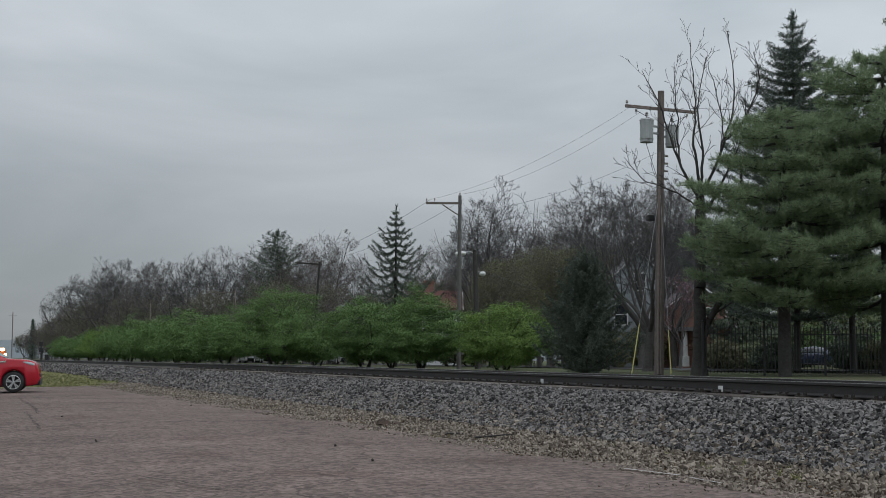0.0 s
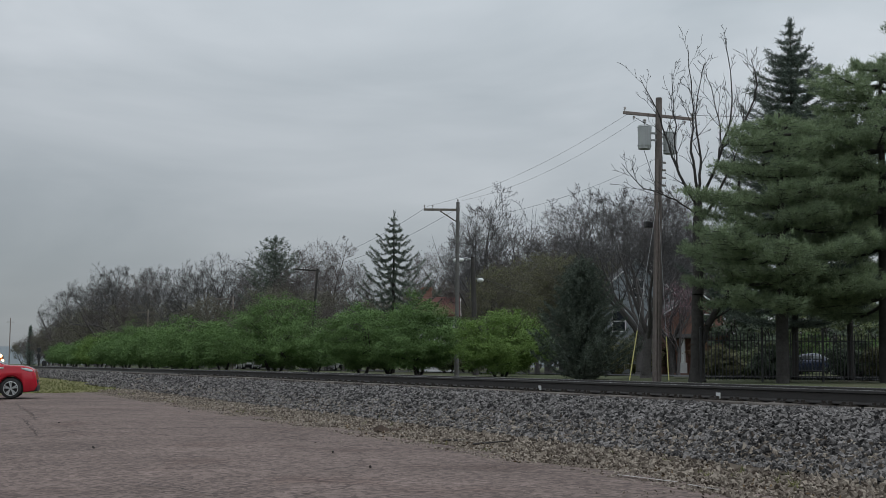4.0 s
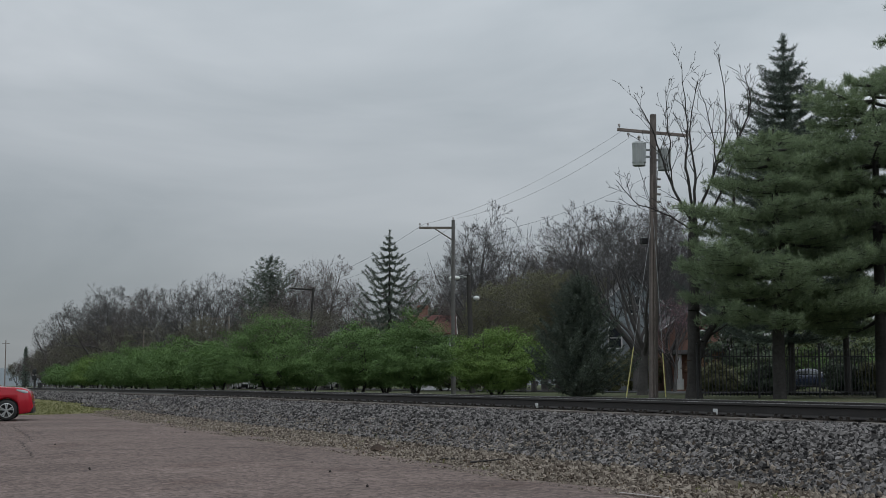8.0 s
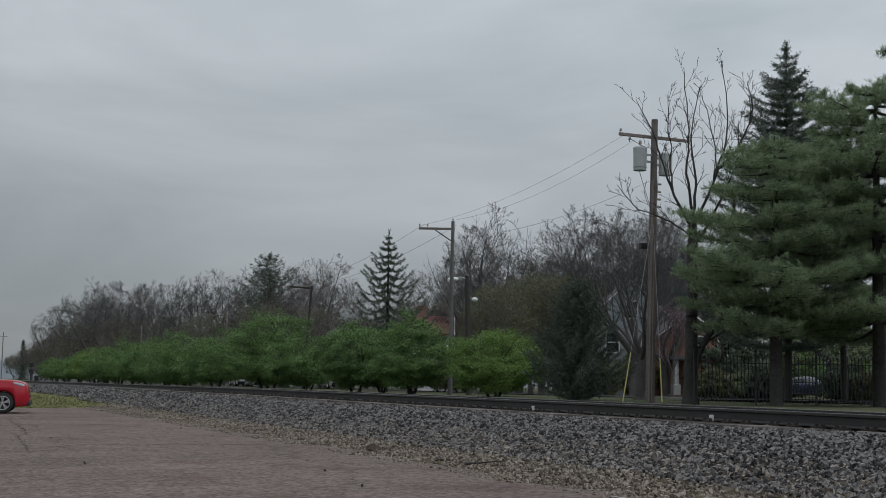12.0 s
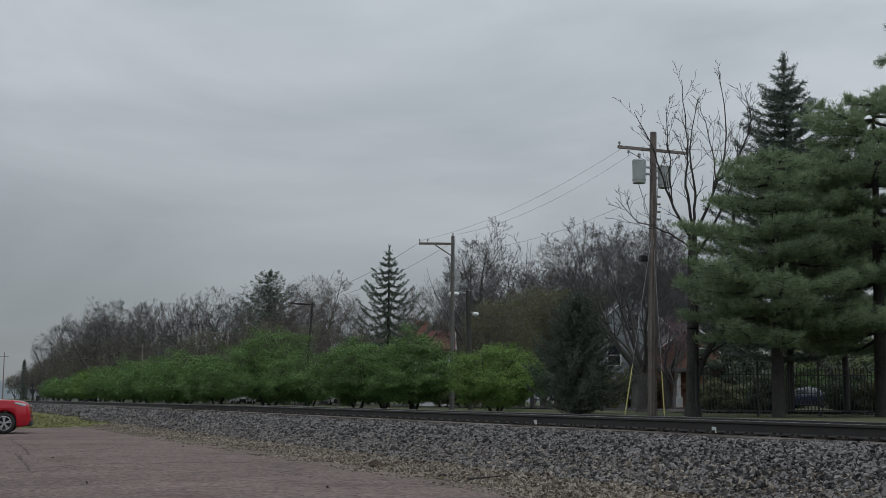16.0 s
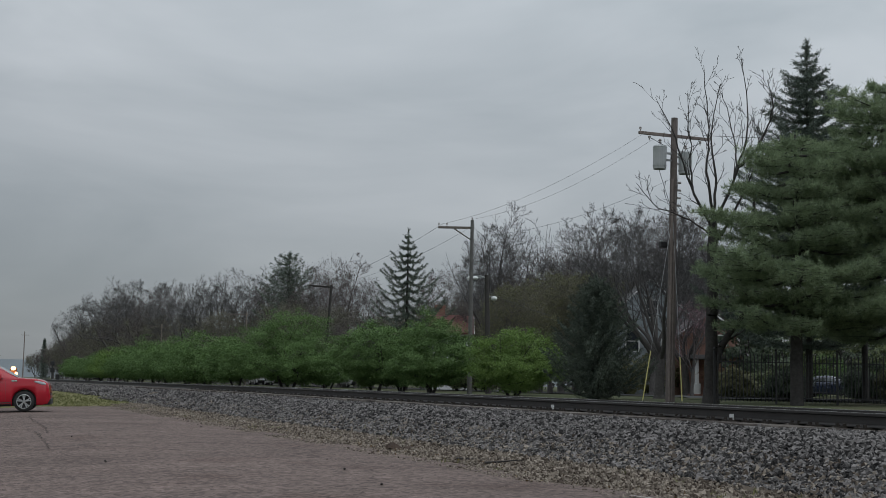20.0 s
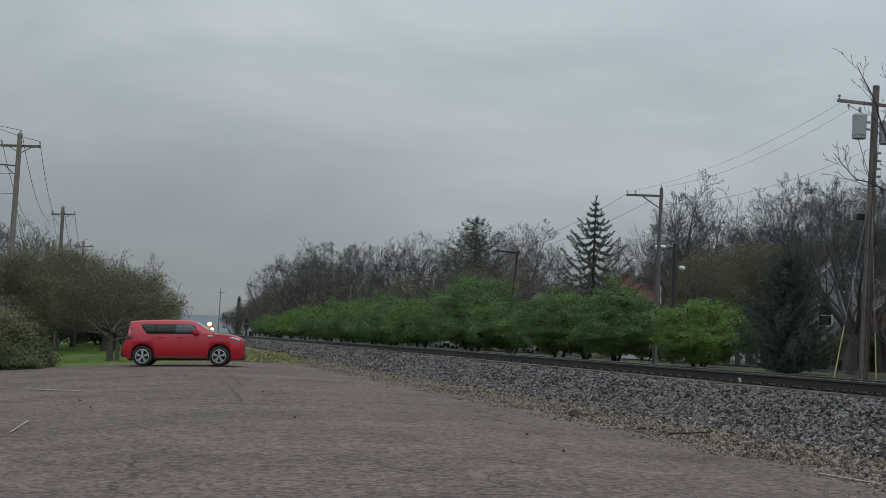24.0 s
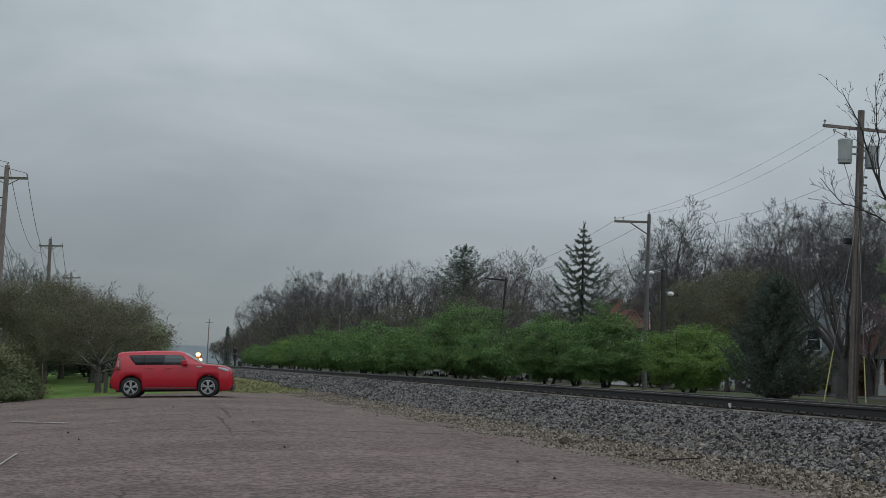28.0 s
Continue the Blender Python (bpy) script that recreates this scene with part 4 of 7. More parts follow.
def build_woods():
    """Leafless trees behind the hedge, and the far wood on the left of it."""
    kinds = {
        "g": crown_tree(101, 13.0, 0.24, "tall leafless tree with a fine grey crown", rx=3.2, clear=0.3, tilt=0.55),
        "h": crown_tree(111, 13.0, 0.22, "tall leafless tree with a rounded twiggy crown", rx=3.7, clear=0.24, tilt=0.6, twig=M_TWIG_RED),
        "r": crown_tree(102, 12.0, 0.22, "leafless tree with reddish budding twigs", rx=3.4, clear=0.2, twig=M_TWIG_RED, buds=(M_TWIG_RED, 1, 0.05), tilt=0.55),
        "w": crown_tree(103, 13.0, 0.3, "broad leafless tree with heavy dark limbs", rx=4.8, clear=0.24, tilt=0.7, limbs=7, wobble=0.11, counts=(6, 6, 5, 3), leader=False),
        "s": crown_tree(104, 13.0, 0.18, "slender leafless tree with upright branches", rx=2.2, clear=0.22, tilt=0.3, lift=0.1),
        "o": crown_tree(105, 8.0, 0.16, "low leafless tree with olive-brown budding twigs", rx=3.0, clear=0.12, tilt=0.7, twig=M_TWIG_OLIVE, buds=(M_LEAF_OLIVE, 2, 0.05)),
        "G": crown_tree(121, 14.0, 0.28, "distant leafless tree with a grey crown", rx=4.4, clear=0.22, least=0.014, tilt=0.6, counts=(7, 6, 5, 3)),
        "H": crown_tree(122, 14.0, 0.28, "distant leafless tree with reddish twigs", rx=4.4, clear=0.16, least=0.014, tilt=0.6, twig=M_TWIG_RED, buds=(M_TWIG_RED, 1, 0.08), puff=0.25, counts=(7, 6, 5, 3)),
        "W": crown_tree(123, 14.0, 0.36, "distant broad leafless tree with dark limbs", rx=5.4, clear=0.22, least=0.014, tilt=0.62, wobble=0.11, counts=(6, 6, 5, 3), limbs=7, leader=False),
        "O": crown_tree(124, 9.0, 0.2, "distant low tree with olive-brown budding twigs", rx=4.2, clear=0.06, least=0.014, tilt=0.75, twig=M_TWIG_OLIVE, buds=(M_TWIG_OLIVE, 2, 0.08), puff=0.3, counts=(7, 6, 5, 3)),
    }
    used = set()
    # kind, aside per metre ahead, metres ahead, turn, height above ground
    rows = [
        ("g", 0.036, 100, 0, 14.1), ("h", 0.088, 106, 110, 13.0), ("w", 0.112, 102, 40, 14.4), ("h", 0.160, 97, 160, 13.4), ("g", 0.140, 104, 250, 13.0), 
        ("s", 0.012, 120, 10, 12.0), ("r", -0.001, 128, 30, 12.0), ("r", 0.062, 92, 200, 10.0), ("o", 0.046, 82, 15, 6.6), ("o", 0.070, 86, 80, 7.6), ("w", 0.078, 90, 300, 9.4), ("s", 0.026, 96, 160, 12.0),
        ("s", 0.176, 92, 70, 12.5), ("r", 0.022, 112, 290, 9.5), ("r", 0.192, 100, 120, 11.5), ("o", 0.090, 84, 130, 7.5), ("o", 0.118, 102, 300, 9.0),
        ("h", -0.080, 130, 60, 12.9), ("r", -0.097, 140, 220, 13.0), ("s", -0.050, 134, 20, 9.5), ("r", -0.024, 142, 70, 11.0), ("r", -0.072, 120, 250, 7.0), ("O", -0.040, 130, 20, 7.0),
        ("H", -0.110, 152, 10, 13.4), ("W", -0.168, 160, 150, 13.8), ("G", -0.146, 166, 30, 14.8), ("G", -0.186, 172, 250, 13.4), ("O", -0.128, 130, 30, 8.0),
        ("G", -0.203, 190, 200, 14.4), ("H", -0.217, 200, 320, 14.6), ("W", -0.234, 205, 20, 15.4), ("G", -0.250, 210, 75, 16.4), ("W", -0.260, 216, 190, 14.5), ("H", -0.245, 190, 130, 11.5),
        ("O", -0.212, 182, 160, 9.0), ("O", -0.232, 185, 10, 8.8), ("O", -0.196, 175, 280, 8.8), ("O", -0.254, 200, 230, 9.6), ("O", -0.268, 225, 40, 9.6), ("H", -0.272, 240, 60, 10.5), ("H", -0.281, 262, 160, 9.0), ("O", -0.288, 290, 250, 8.6),
        ("g", -0.2850, 300, 100, 16.2), ("H", -0.295, 350, 40, 10.0), ("H", -0.3005, 420, 250, 9.5), ("H", -0.304, 520, 60, 11.5), ("H", -0.290, 320, 300, 9.0), ("O", -0.3085, 620, 130, 11.0),
        ("O", 0.005, 118, 40, 7.5), ("O", 0.055, 112, 150, 8.5), ("O", 0.100, 108, 220, 9.0), ("O", 0.130, 112, 90, 9.0), ("O", 0.172, 110, 20, 9.0), ("H", 0.045, 130, 100, 11.5), ("O", -0.060, 122, 330, 6.5), ("O", -0.085, 126, 50, 7.5), ("O", -0.016, 124, 200, 7.5),
        ("w", 0.146, 80, 120, 11.0), ("h", 0.165, 100, 30, 13.8), ("w", 0.170, 84, 200, 9.0), ("r", 0.104, 112, 20, 12.4), ("H", 0.060, 128, 170, 11.0), ("w", 0.1495, 61, 75, 8.6),
        ("O", -0.170, 140, 60, 7.6), ("O", -0.145, 162, 90, 8.2), ("O", -0.112, 128, 160, 7.8), ("H", -0.136, 160, 200, 12.0),
    ]
    for kind, b, y, turn, h in rows:
        tree, z = kinds[kind]
        h *= 1.01
        s = (NX * b + NY) * y - 11.03
        if b < -0.19 and s < 23:
            far = (23 + 11.03) / (NX * b + NY) / y
            y, h = y * far, h * far
        k = h / z
        if kind in used:
            again(tree, b, y, turn, k * 1.05, k)
        else:
            used.add(kind)
            stand(tree, b, y, turn, k * 1.05, k)
    # an old nest in one crown
    rng = np.random.default_rng(7)
    nest = Tubes()
    for _ in range(90):
        a = rng.normal(0, 1, 3) * (0.2, 0.2, 0.12)
        nest.add(a, a + rng.normal(0, 0.16, 3), 0.012, 0.01, 3)
    p = ahead(0.118, 102)
    p.z = 13.9
    ob = put("bird_nest", nest.mesh("bird_nest", M_BARK))
    ob.location = p
    tagged(ob, "dark twig nest high in a bare crown", "nest")


build_woods()


def build_evergreens():
    t = conifer(201, 11.3, 9.4, "skeletal spruce with drooping upturned boughs", M_YEW, start=0.12, step=0.66, sag=0.34, upturn=0.42, per=8, needle=0.15, gap=0.1, density=0.045, crowd=8, hang=0.5, taper=0.85, wide=0.016, thick=0.17)
    stand(t, -0.036, 95, 20)
    t = conifer(202, 14.6, 10.0, "dense dark spruce rising out of the wood", M_YEW, start=0.15, step=0.5, sag=0.2, upturn=0.3, per=7, needle=0.34, gap=0.8, density=0.2, crowd=8, taper=0.36, wide=0.035)
    stand(t, -0.1235, 150, 0)
    t = conifer(203, 15.6, 10.0, "tall dark fir with a spiky crown", M_SPRUCE, name="fir_tree", start=0.15, step=0.5, sag=0.05, upturn=0.34, per=11, needle=0.2, gap=0.65, density=0.05, crowd=9, taper=0.8, wide=0.015)
    stand(t, 0.2595, 58, 0)
    t = conifer(204, 5.1, 4.7, "dense dark evergreen shrub with a loose pointed top", M_YEW, name="evergreen_shrub", start=0.02, step=0.2, sag=0.02, upturn=0.5, per=12, needle=0.13, gap=1.2, density=0.055, crowd=10, taper=0.66, fan=0.8, wide=0.012)
    stand(t, 0.103, 56, 0)
    t = conifer(205, 11.0, 4.0, "small far dark spruce", M_SPRUCE, start=0.05, step=0.6, per=8, needle=0.5, gap=1.0, density=0.4, crowd=7, taper=0.8, wide=0.05)
    stand(t, -0.3025, 380, 0)
    # pines whose boughs hang over the fence
    t = white_pine(206, 9.5, "broad soft-needled pine with level boughs", ((3.0, 3.0, 8), (3.7, 3.3, 8), (4.6, 3.8, 12), (5.5, 2.9, 9), (6.4, 3.0, 10), (7.4, 2.4, 9), (8.3, 2.0, 8), (9.0, 1.3, 7)))
    stand(t, 0.2503, 47.5, 0)
    t = white_pine(208, 11.7, "tall broad pine with soft green boughs", ((3.0, 4.9, 13), (5.0, 3.4, 10), (6.3, 3.7, 10), (7.5, 4.1, 11), (8.6, 3.9, 10), (9.4, 3.3, 9), (10.1, 2.5, 8), (10.9, 2.5, 7), (11.4, 1.2, 6)))
    stand(t, 0.326, 49, 0)
    t = conifer(209, 10.6, 8.5, "dense dark fir between the pines", M_SPRUCE, name="fir_tree", start=0.36, step=0.5, sag=0.08, upturn=0.3, per=10, needle=0.2, gap=0.7, density=0.06, crowd=9, taper=0.6, wide=0.016)
    stand(t, 0.300, 58, 0)
    t = white_pine(207, 17.0, "tall ragged pine behind the broad ones", ((4.6, 3.6, 6), (6.2, 3.6, 6), (7.9, 3.4, 6), (9.6, 3.0, 6), (11.2, 2.8, 6), (12.6, 2.6, 6), (14.2, 1.9, 5), (15.6, 1.3, 5), (16.6, 0.9, 5)))
    stand(t, 0.364, 54, 0)
    # shrubs in the garden behind the fence
    for k, (b, y, w, h, mat, label) in enumerate((
        (0.195, 80, 2.4, 3.2, M_LEAF_RUST, "rust-brown garden shrub beside the brick house"),
        (0.218, 80, 4.6, 5.4, M_SHRUB, "tall dark evergreen shrub behind the fence"),
        (0.245, 100, 7.0, 7.0, M_LEAF_DULL, "tall dull green shrub behind the fence"),
        (0.285, 104, 8.0, 7.4, M_SHRUB, "tall dark evergreen shrub behind the fence"),
        (0.325, 92, 6.4, 6.6, M_LEAF_DULL, "tall dull green shrub behind the fence"),
        (0.365, 84, 7.0, 7.0, M_SHRUB, "tall dark evergreen shrub behind the fence"),
        (0.400, 88, 7.0, 7.0, M_SHRUB, "tall dark evergreen shrub behind the fence"),
        (0.265, 112, 9.0, 9.5, M_SHRUB, "tall dark evergreen shrub behind the fence"),
        (0.305, 110, 9.0, 9.5, M_SHRUB, "tall dark evergreen shrub behind the fence"),
        (0.345, 108, 9.0, 9.5, M_SHRUB, "tall dark evergreen shrub behind the fence"),
        (0.230, 66, 2.4, 1.5, M_LEAF_DULL, "low leafy shrub behind the fence"),
        (0.318, 68, 2.6, 2.1, M_LEAF, "fresh green shrub behind the fence"),
        (0.266, 98, 4.4, 3.2, M_LEAF, "fresh green shrub beside the parked car"),
        (0.303, 62, 2.6, 1.8, M_SHRUB, "low evergreen shrub behind the fence"),
        (0.243, 61, 2.0, 1.3, M_SHRUB, "low evergreen shrub behind the fence"),
        (0.326, 60, 2.0, 1.5, M_LEAF_OLIVE, "low olive shrub behind the fence"),
        (0.205, 64, 1.8, 1.5, M_LEAF_OLIVE, "low olive shrub behind the fence"),
        (0.126, 85, 2.6, 2.6, M_LEAF_OLIVE, "olive shrub before the gabled house"),
        (0.149, 87, 3.0, 3.0, M_LEAF_OLIVE, "olive shrub before the gabled house"),
        (0.004, 99, 3.6, 2.7, M_LEAF_DULL, "dull green shrub before the white house"),
        (0.020, 100, 4.0, 3.0, M_LEAF_OLIVE, "olive shrub before the white house"),
    )):
        t = leafy_bush(500 + k, w, h, label, mat, leaves=9000, size=0.12 if h > 4 else 0.06, trunks=3, clear=0.02, name="shrub", group="shrubs behind the fence", fuzz=0.2 if h > 4 else 0.12, rough=1.4)
        tagged(t, category="shrub")
        stand(t, b, y)


build_evergreens()


def build_near_bare_tree():
    """The tall leafless tree beside the transformer pole: a forked stem and long limbs that rise like a fan."""
    tree = empty("bare_tree", ahead(0.1873, 50.5), "tall leafless forked tree with long upright limbs", "tree", "bare trees beyond the track")
    g = Growth(303, 0.009, (8.5, 5.0, 8.5, np.array(((0.0, 0.0, 1.0),))), 0.08, 0.06, 0.62, (6, 5, 3, 2), 0.5)
    g.thick.add((0, 0, -0.15), (0, 0, 0.5), 0.36, 0.26, 10)
    g.limb(((0, 0, 0.5), (0.05, 0, 3.2), (0.1, 0.1, 5.6), (0.12, 0, 7.0)), 0.25, 0.15, 4, 1.6)
    g.limb(((0.05, 0, 0.9), (0.5, -0.1, 2.3), (1.2, -0.2, 3.4), (1.5, -0.1, 5.5), (1.7, 0.2, 8.0)), 0.15, 0.05, 7, 1.6)
    rows = (
        ((0.10, 0, 6.4), (-0.7, 0.2, 8.1), (-1.25, 0.3, 9.9), (-2.0, 0.4, 11.5)),
        ((0.12, 0, 6.9), (-0.15, -0.2, 8.6), (-0.1, -0.3, 10.2), (-0.3, -0.3, 12.6)),
        ((0.12, 0, 6.9), (0.25, 0.2, 8.4), (0.1, 0.4, 10.0), (0.5, 0.5, 12.1)),
        ((0.12, 0, 6.6), (0.95, -0.2, 8.6), (1.35, -0.3, 10.6), (1.15, -0.2, 12.9)),
        ((0.9, -0.2, 8.4), (0.95, 0.2, 9.9), (0.5, 0.4, 11.7)),
        ((1.0, -0.2, 8.8), (1.9, 0.1, 9.7), (2.4, 0.2, 11.2), (2.2, 0.2, 12.2)),
        ((0.08, 0, 6.2), (-0.9, 0.3, 6.9), (-1.9, 0.4, 7.3), (-2.7, 0.5, 8.2)),
        ((0.1, 0, 5.8), (1.2, 0.4, 7.6), (1.9, 0.6, 9.3), (2.0, 0.8, 10.8)),
        ((-0.65, 0.2, 8.0), (-0.75, 0.0, 9.6), (-0.85, 0.0, 11.6)),
    )
    for k, row in enumerate(rows):
        g.limb(row, 0.04 if k in (4, 6, 8) else 0.066, 0.011, 9, 1.4)
    put("trunk", g.thick.mesh("trunk", M_BARK), tree)
    put("branchwork", g.thin.mesh("branchwork", M_BARK), tree, "fine bare branches")


build_near_bare_tree()


def build_redbud():
    t, z = crown_tree(330, 5.0, 0.09, "small tree with dusky pink buds before the brick house", clear=0.3, rx=1.5, twig=M_TWIG_RED, least=0.008, tilt=0.6, buds=(M_REDBUD, 2, 0.05), puff=0.08, name="redbud_tree", counts=(6, 5, 4), group="")
    stand(t, 0.1735, 76, 0, 5.2 / z)


build_redbud()


def build_thicket():
    """Brushwood that closes the view under the crowns of the wood."""
    rng = np.random.default_rng(88)
    cs = []
    for _ in range(9000):
        y = rng.uniform(136, 165)
        x = rng.uniform(-0.12, 0.46) * y
        p = on_ground(x, y)
        top = 5.5 + 2.5 * noise.noise((x * 0.12, y * 0.05, 1.0))
        cs.append((x, y, p + rng.uniform(0, 1) ** 0.8 * top))
    for _ in range(24000):
        b = rng.uniform(-0.304, -0.12)
        y = min(640, rng.uniform(46, 62) / (NX * b + NY))
        x = b * y
        top = y * np.interp(b, (-0.304, -0.292, -0.26, -0.215, -0.12), (0.016, 0.022, 0.031, 0.034, 0.03)) + 1.6 * noise.noise((x * 0.09, y * 0.03, 4.0))
        cs.append((x, y, on_ground(x, y) + rng.uniform(0, 1) ** 0.85 * top))
    ob = put("brushwood", leaf_mesh("brushwood", rng, cs, 2, 0.3, 0.3, M_BRUSH_HAZED))
    tagged(ob, "tangled brushwood under the bare trees, coloured with distance haze", "brush", kind="stuff")


build_thicket()


def build_left_side():
    """Trees and shrubs beyond the lot's far edge on the near side of the track."""
    t, z = crown_tree(401, 4.2, 0.11, "low spreading tree with olive-brown young foliage", clear=0.3, rx=2.7, twig=M_TWIG_OLIVE, bark=M_BARK_GREY, least=0.007, tilt=1.05, lift=0.03, wobble=0.13, buds=(M_LEAF_BROWN, 9, 0.033), puff=0.2, name="spreading_tree", limbs=7, counts=(6, 5, 4, 3))
    tagged(t, category="tree", group="trees beyond the lot")
    stand(t, -0.4025, 50.5, 0, 1.04, 3.65 / z)
    again(t, -0.433, 60, 100, 1.15, 3.9 / z, "low spreading tree with brown-green young foliage")
    again(t, -0.398, 57, 220, 0.85, 3.7 / z, "low spreading tree with brown-green young foliage")
    again(t, -0.447, 57, 310, 1.2, 4.6 / z, "low spreading tree with brown-green young foliage")
    again(t, -0.475, 58, 30, 1.25, 4.6 / z, "low spreading tree with brown-green young foliage")
    again(t, -0.502, 55, 190, 1.2, 4.4 / z, "low spreading tree with brown-green young foliage")
    c, z = crown_tree(402, 5.0, 0.13, "spreading cherry tree with pale blossom on bare twigs", clear=0.2, rx=2.9, twig=M_TWIG_RED, least=0.010, tilt=0.95, lift=0.04, wobble=0.1, buds=(M_BLOSSOM, 1, 0.045), puff=0.05, name="cherry_tree", counts=(6, 5, 3))
    tagged(c, group="trees beyond the lot")
    stand(c, -0.391, 54, 0, 0.85, 4.4 / z)
    again(c, -0.408, 57, 70, 0.95, 4.3 / z)
    again(c, -0.452, 66, 130, 1.2, 4.9 / z)
    for seed, b, y, w, h, mat, label in (
        (411, -0.491, 46, 2.0, 1.8, M_LEAF_OLIVE, "dull green overgrown shrub at the lot's edge"),
        (412, -0.469, 46.0, 1.4, 1.2, M_LEAF_DULL, "low leafy shrub at the lot's edge"),
        (421, -0.4610, 46.6, 1.1, 0.9, M_LEAF_OLIVE, "low tangled shrub at the lot's edge"),
        (422, -0.475, 45.4, 1.5, 0.9, M_LEAF_DULL, "low leafy shrub at the lot's edge"),
        (423, -0.470, 48.5, 1.5, 1.6, M_LEAF_OLIVE, "tangled olive shrub behind the lot"),
        (413, -0.489, 48.5, 2.4, 2.3, M_LEAF_OLIVE, "tangled olive shrub behind the lot"),
        (414, -0.516, 45, 2.4, 2.2, M_LEAF_OLIVE, "dull green overgrown shrub at the lot's edge"),
        (415, -0.540, 46, 3.4, 3.2, M_LEAF_DULL, "dull green overgrown shrub at the lot's edge"),
        (416, -0.3665, 76, 3.4, 3.3, M_LEAF, "bright green shrub behind the trees"),
        (417, -0.380, 68, 3.0, 3.2, M_LEAF_DULL, "dull green shrub behind the trees"),
        (418, -0.412, 62, 3.6, 2.6, M_YEW, "dark evergreen shrub behind the trees"),
        (419, -0.390, 64, 3.4, 2.4, M_YEW, "dark evergreen shrub behind the trees"),
        (424, -0.430, 67, 3.6, 2.6, M_SHRUB, "dull evergreen shrub behind the trees"),
        (425, -0.450, 65, 3.4, 2.8, M_SHRUB, "dull evergreen shrub behind the trees"),
        (426, -0.404, 70, 3.8, 2.6, M_SHRUB, "dull evergreen shrub behind the trees"),
    ):
        t = leafy_bush(seed, w, h, label, mat, leaves=15000, size=0.045, trunks=3, clear=0.02, name="shrub", group="shrubs beyond the lot", fuzz=0.17, rough=2.2)
        tagged(t, category="shrub")
        stand(t, b, y)
    far, z = crown_tree(420, 9.0, 0.2, "leafless tree behind the shrubs", clear=0.2, rx=3.0, counts=(6, 5, 4, 2), least=0.012)
    tagged(far, group="bare trees beyond the lot")
    stand(far, -0.482, 86, 0, 8.4 / z)
    for b, y, turn, h in ((-0.462, 95, 200, 8.6), (-0.440, 120, 20, 9.4), (-0.52, 84, 300, 9.0), (-0.425, 150, 60, 9.5), (-0.41, 180, 140, 9.0), (-0.40, 230, 100, 9.5)):
        again(far, b, y, turn, h / z)


build_left_side()


# ---- poles and wires ----
def insulator(bm, x, y, z, h=0.2, r=0.06):
    rod(bm, (x, y, z), (x, y, z + h * 0.5), 0.018, sides=6)
    for k in range(2):
        a = z + h * (0.45 + 0.25 * k)
        rod(bm, (x, y, a), (x, y, a + h * 0.2), r, r * 0.6, 8)


def pole(name, label, at, height, r, material, lean=(0.0, 0.0), arm=None, turn=0.0):
    """A round wooden pole; arm: (height, reach to one side, reach to the other, material)."""
    top = empty(name, Matrix.Translation(at) @ Matrix.Rotation(radians(turn), 4, "Z") @ Matrix.Rotation(radians(lean[0]), 4, "Y") @ Matrix.Rotation(radians(lean[1]), 4, "X"), label, "utility pole")
    bm = fresh()
    rod(bm, (0, 0, -0.3), (0, 0, height * 0.5), r * 1.15, r * 0.95, 12)
    rod(bm, (0, 0, height * 0.5), (0, 0, height), r * 0.95, r * 0.78, 12)
    part("shaft", bm, material, top)
    if arm:
        z, a, b, mat = arm
        bm = box(fresh(), -a, b, r * 0.7, r * 0.7 + 0.1, z - 0.06, z + 0.06, 0.012)
        part("crossarm", bm, mat, top)
    return top


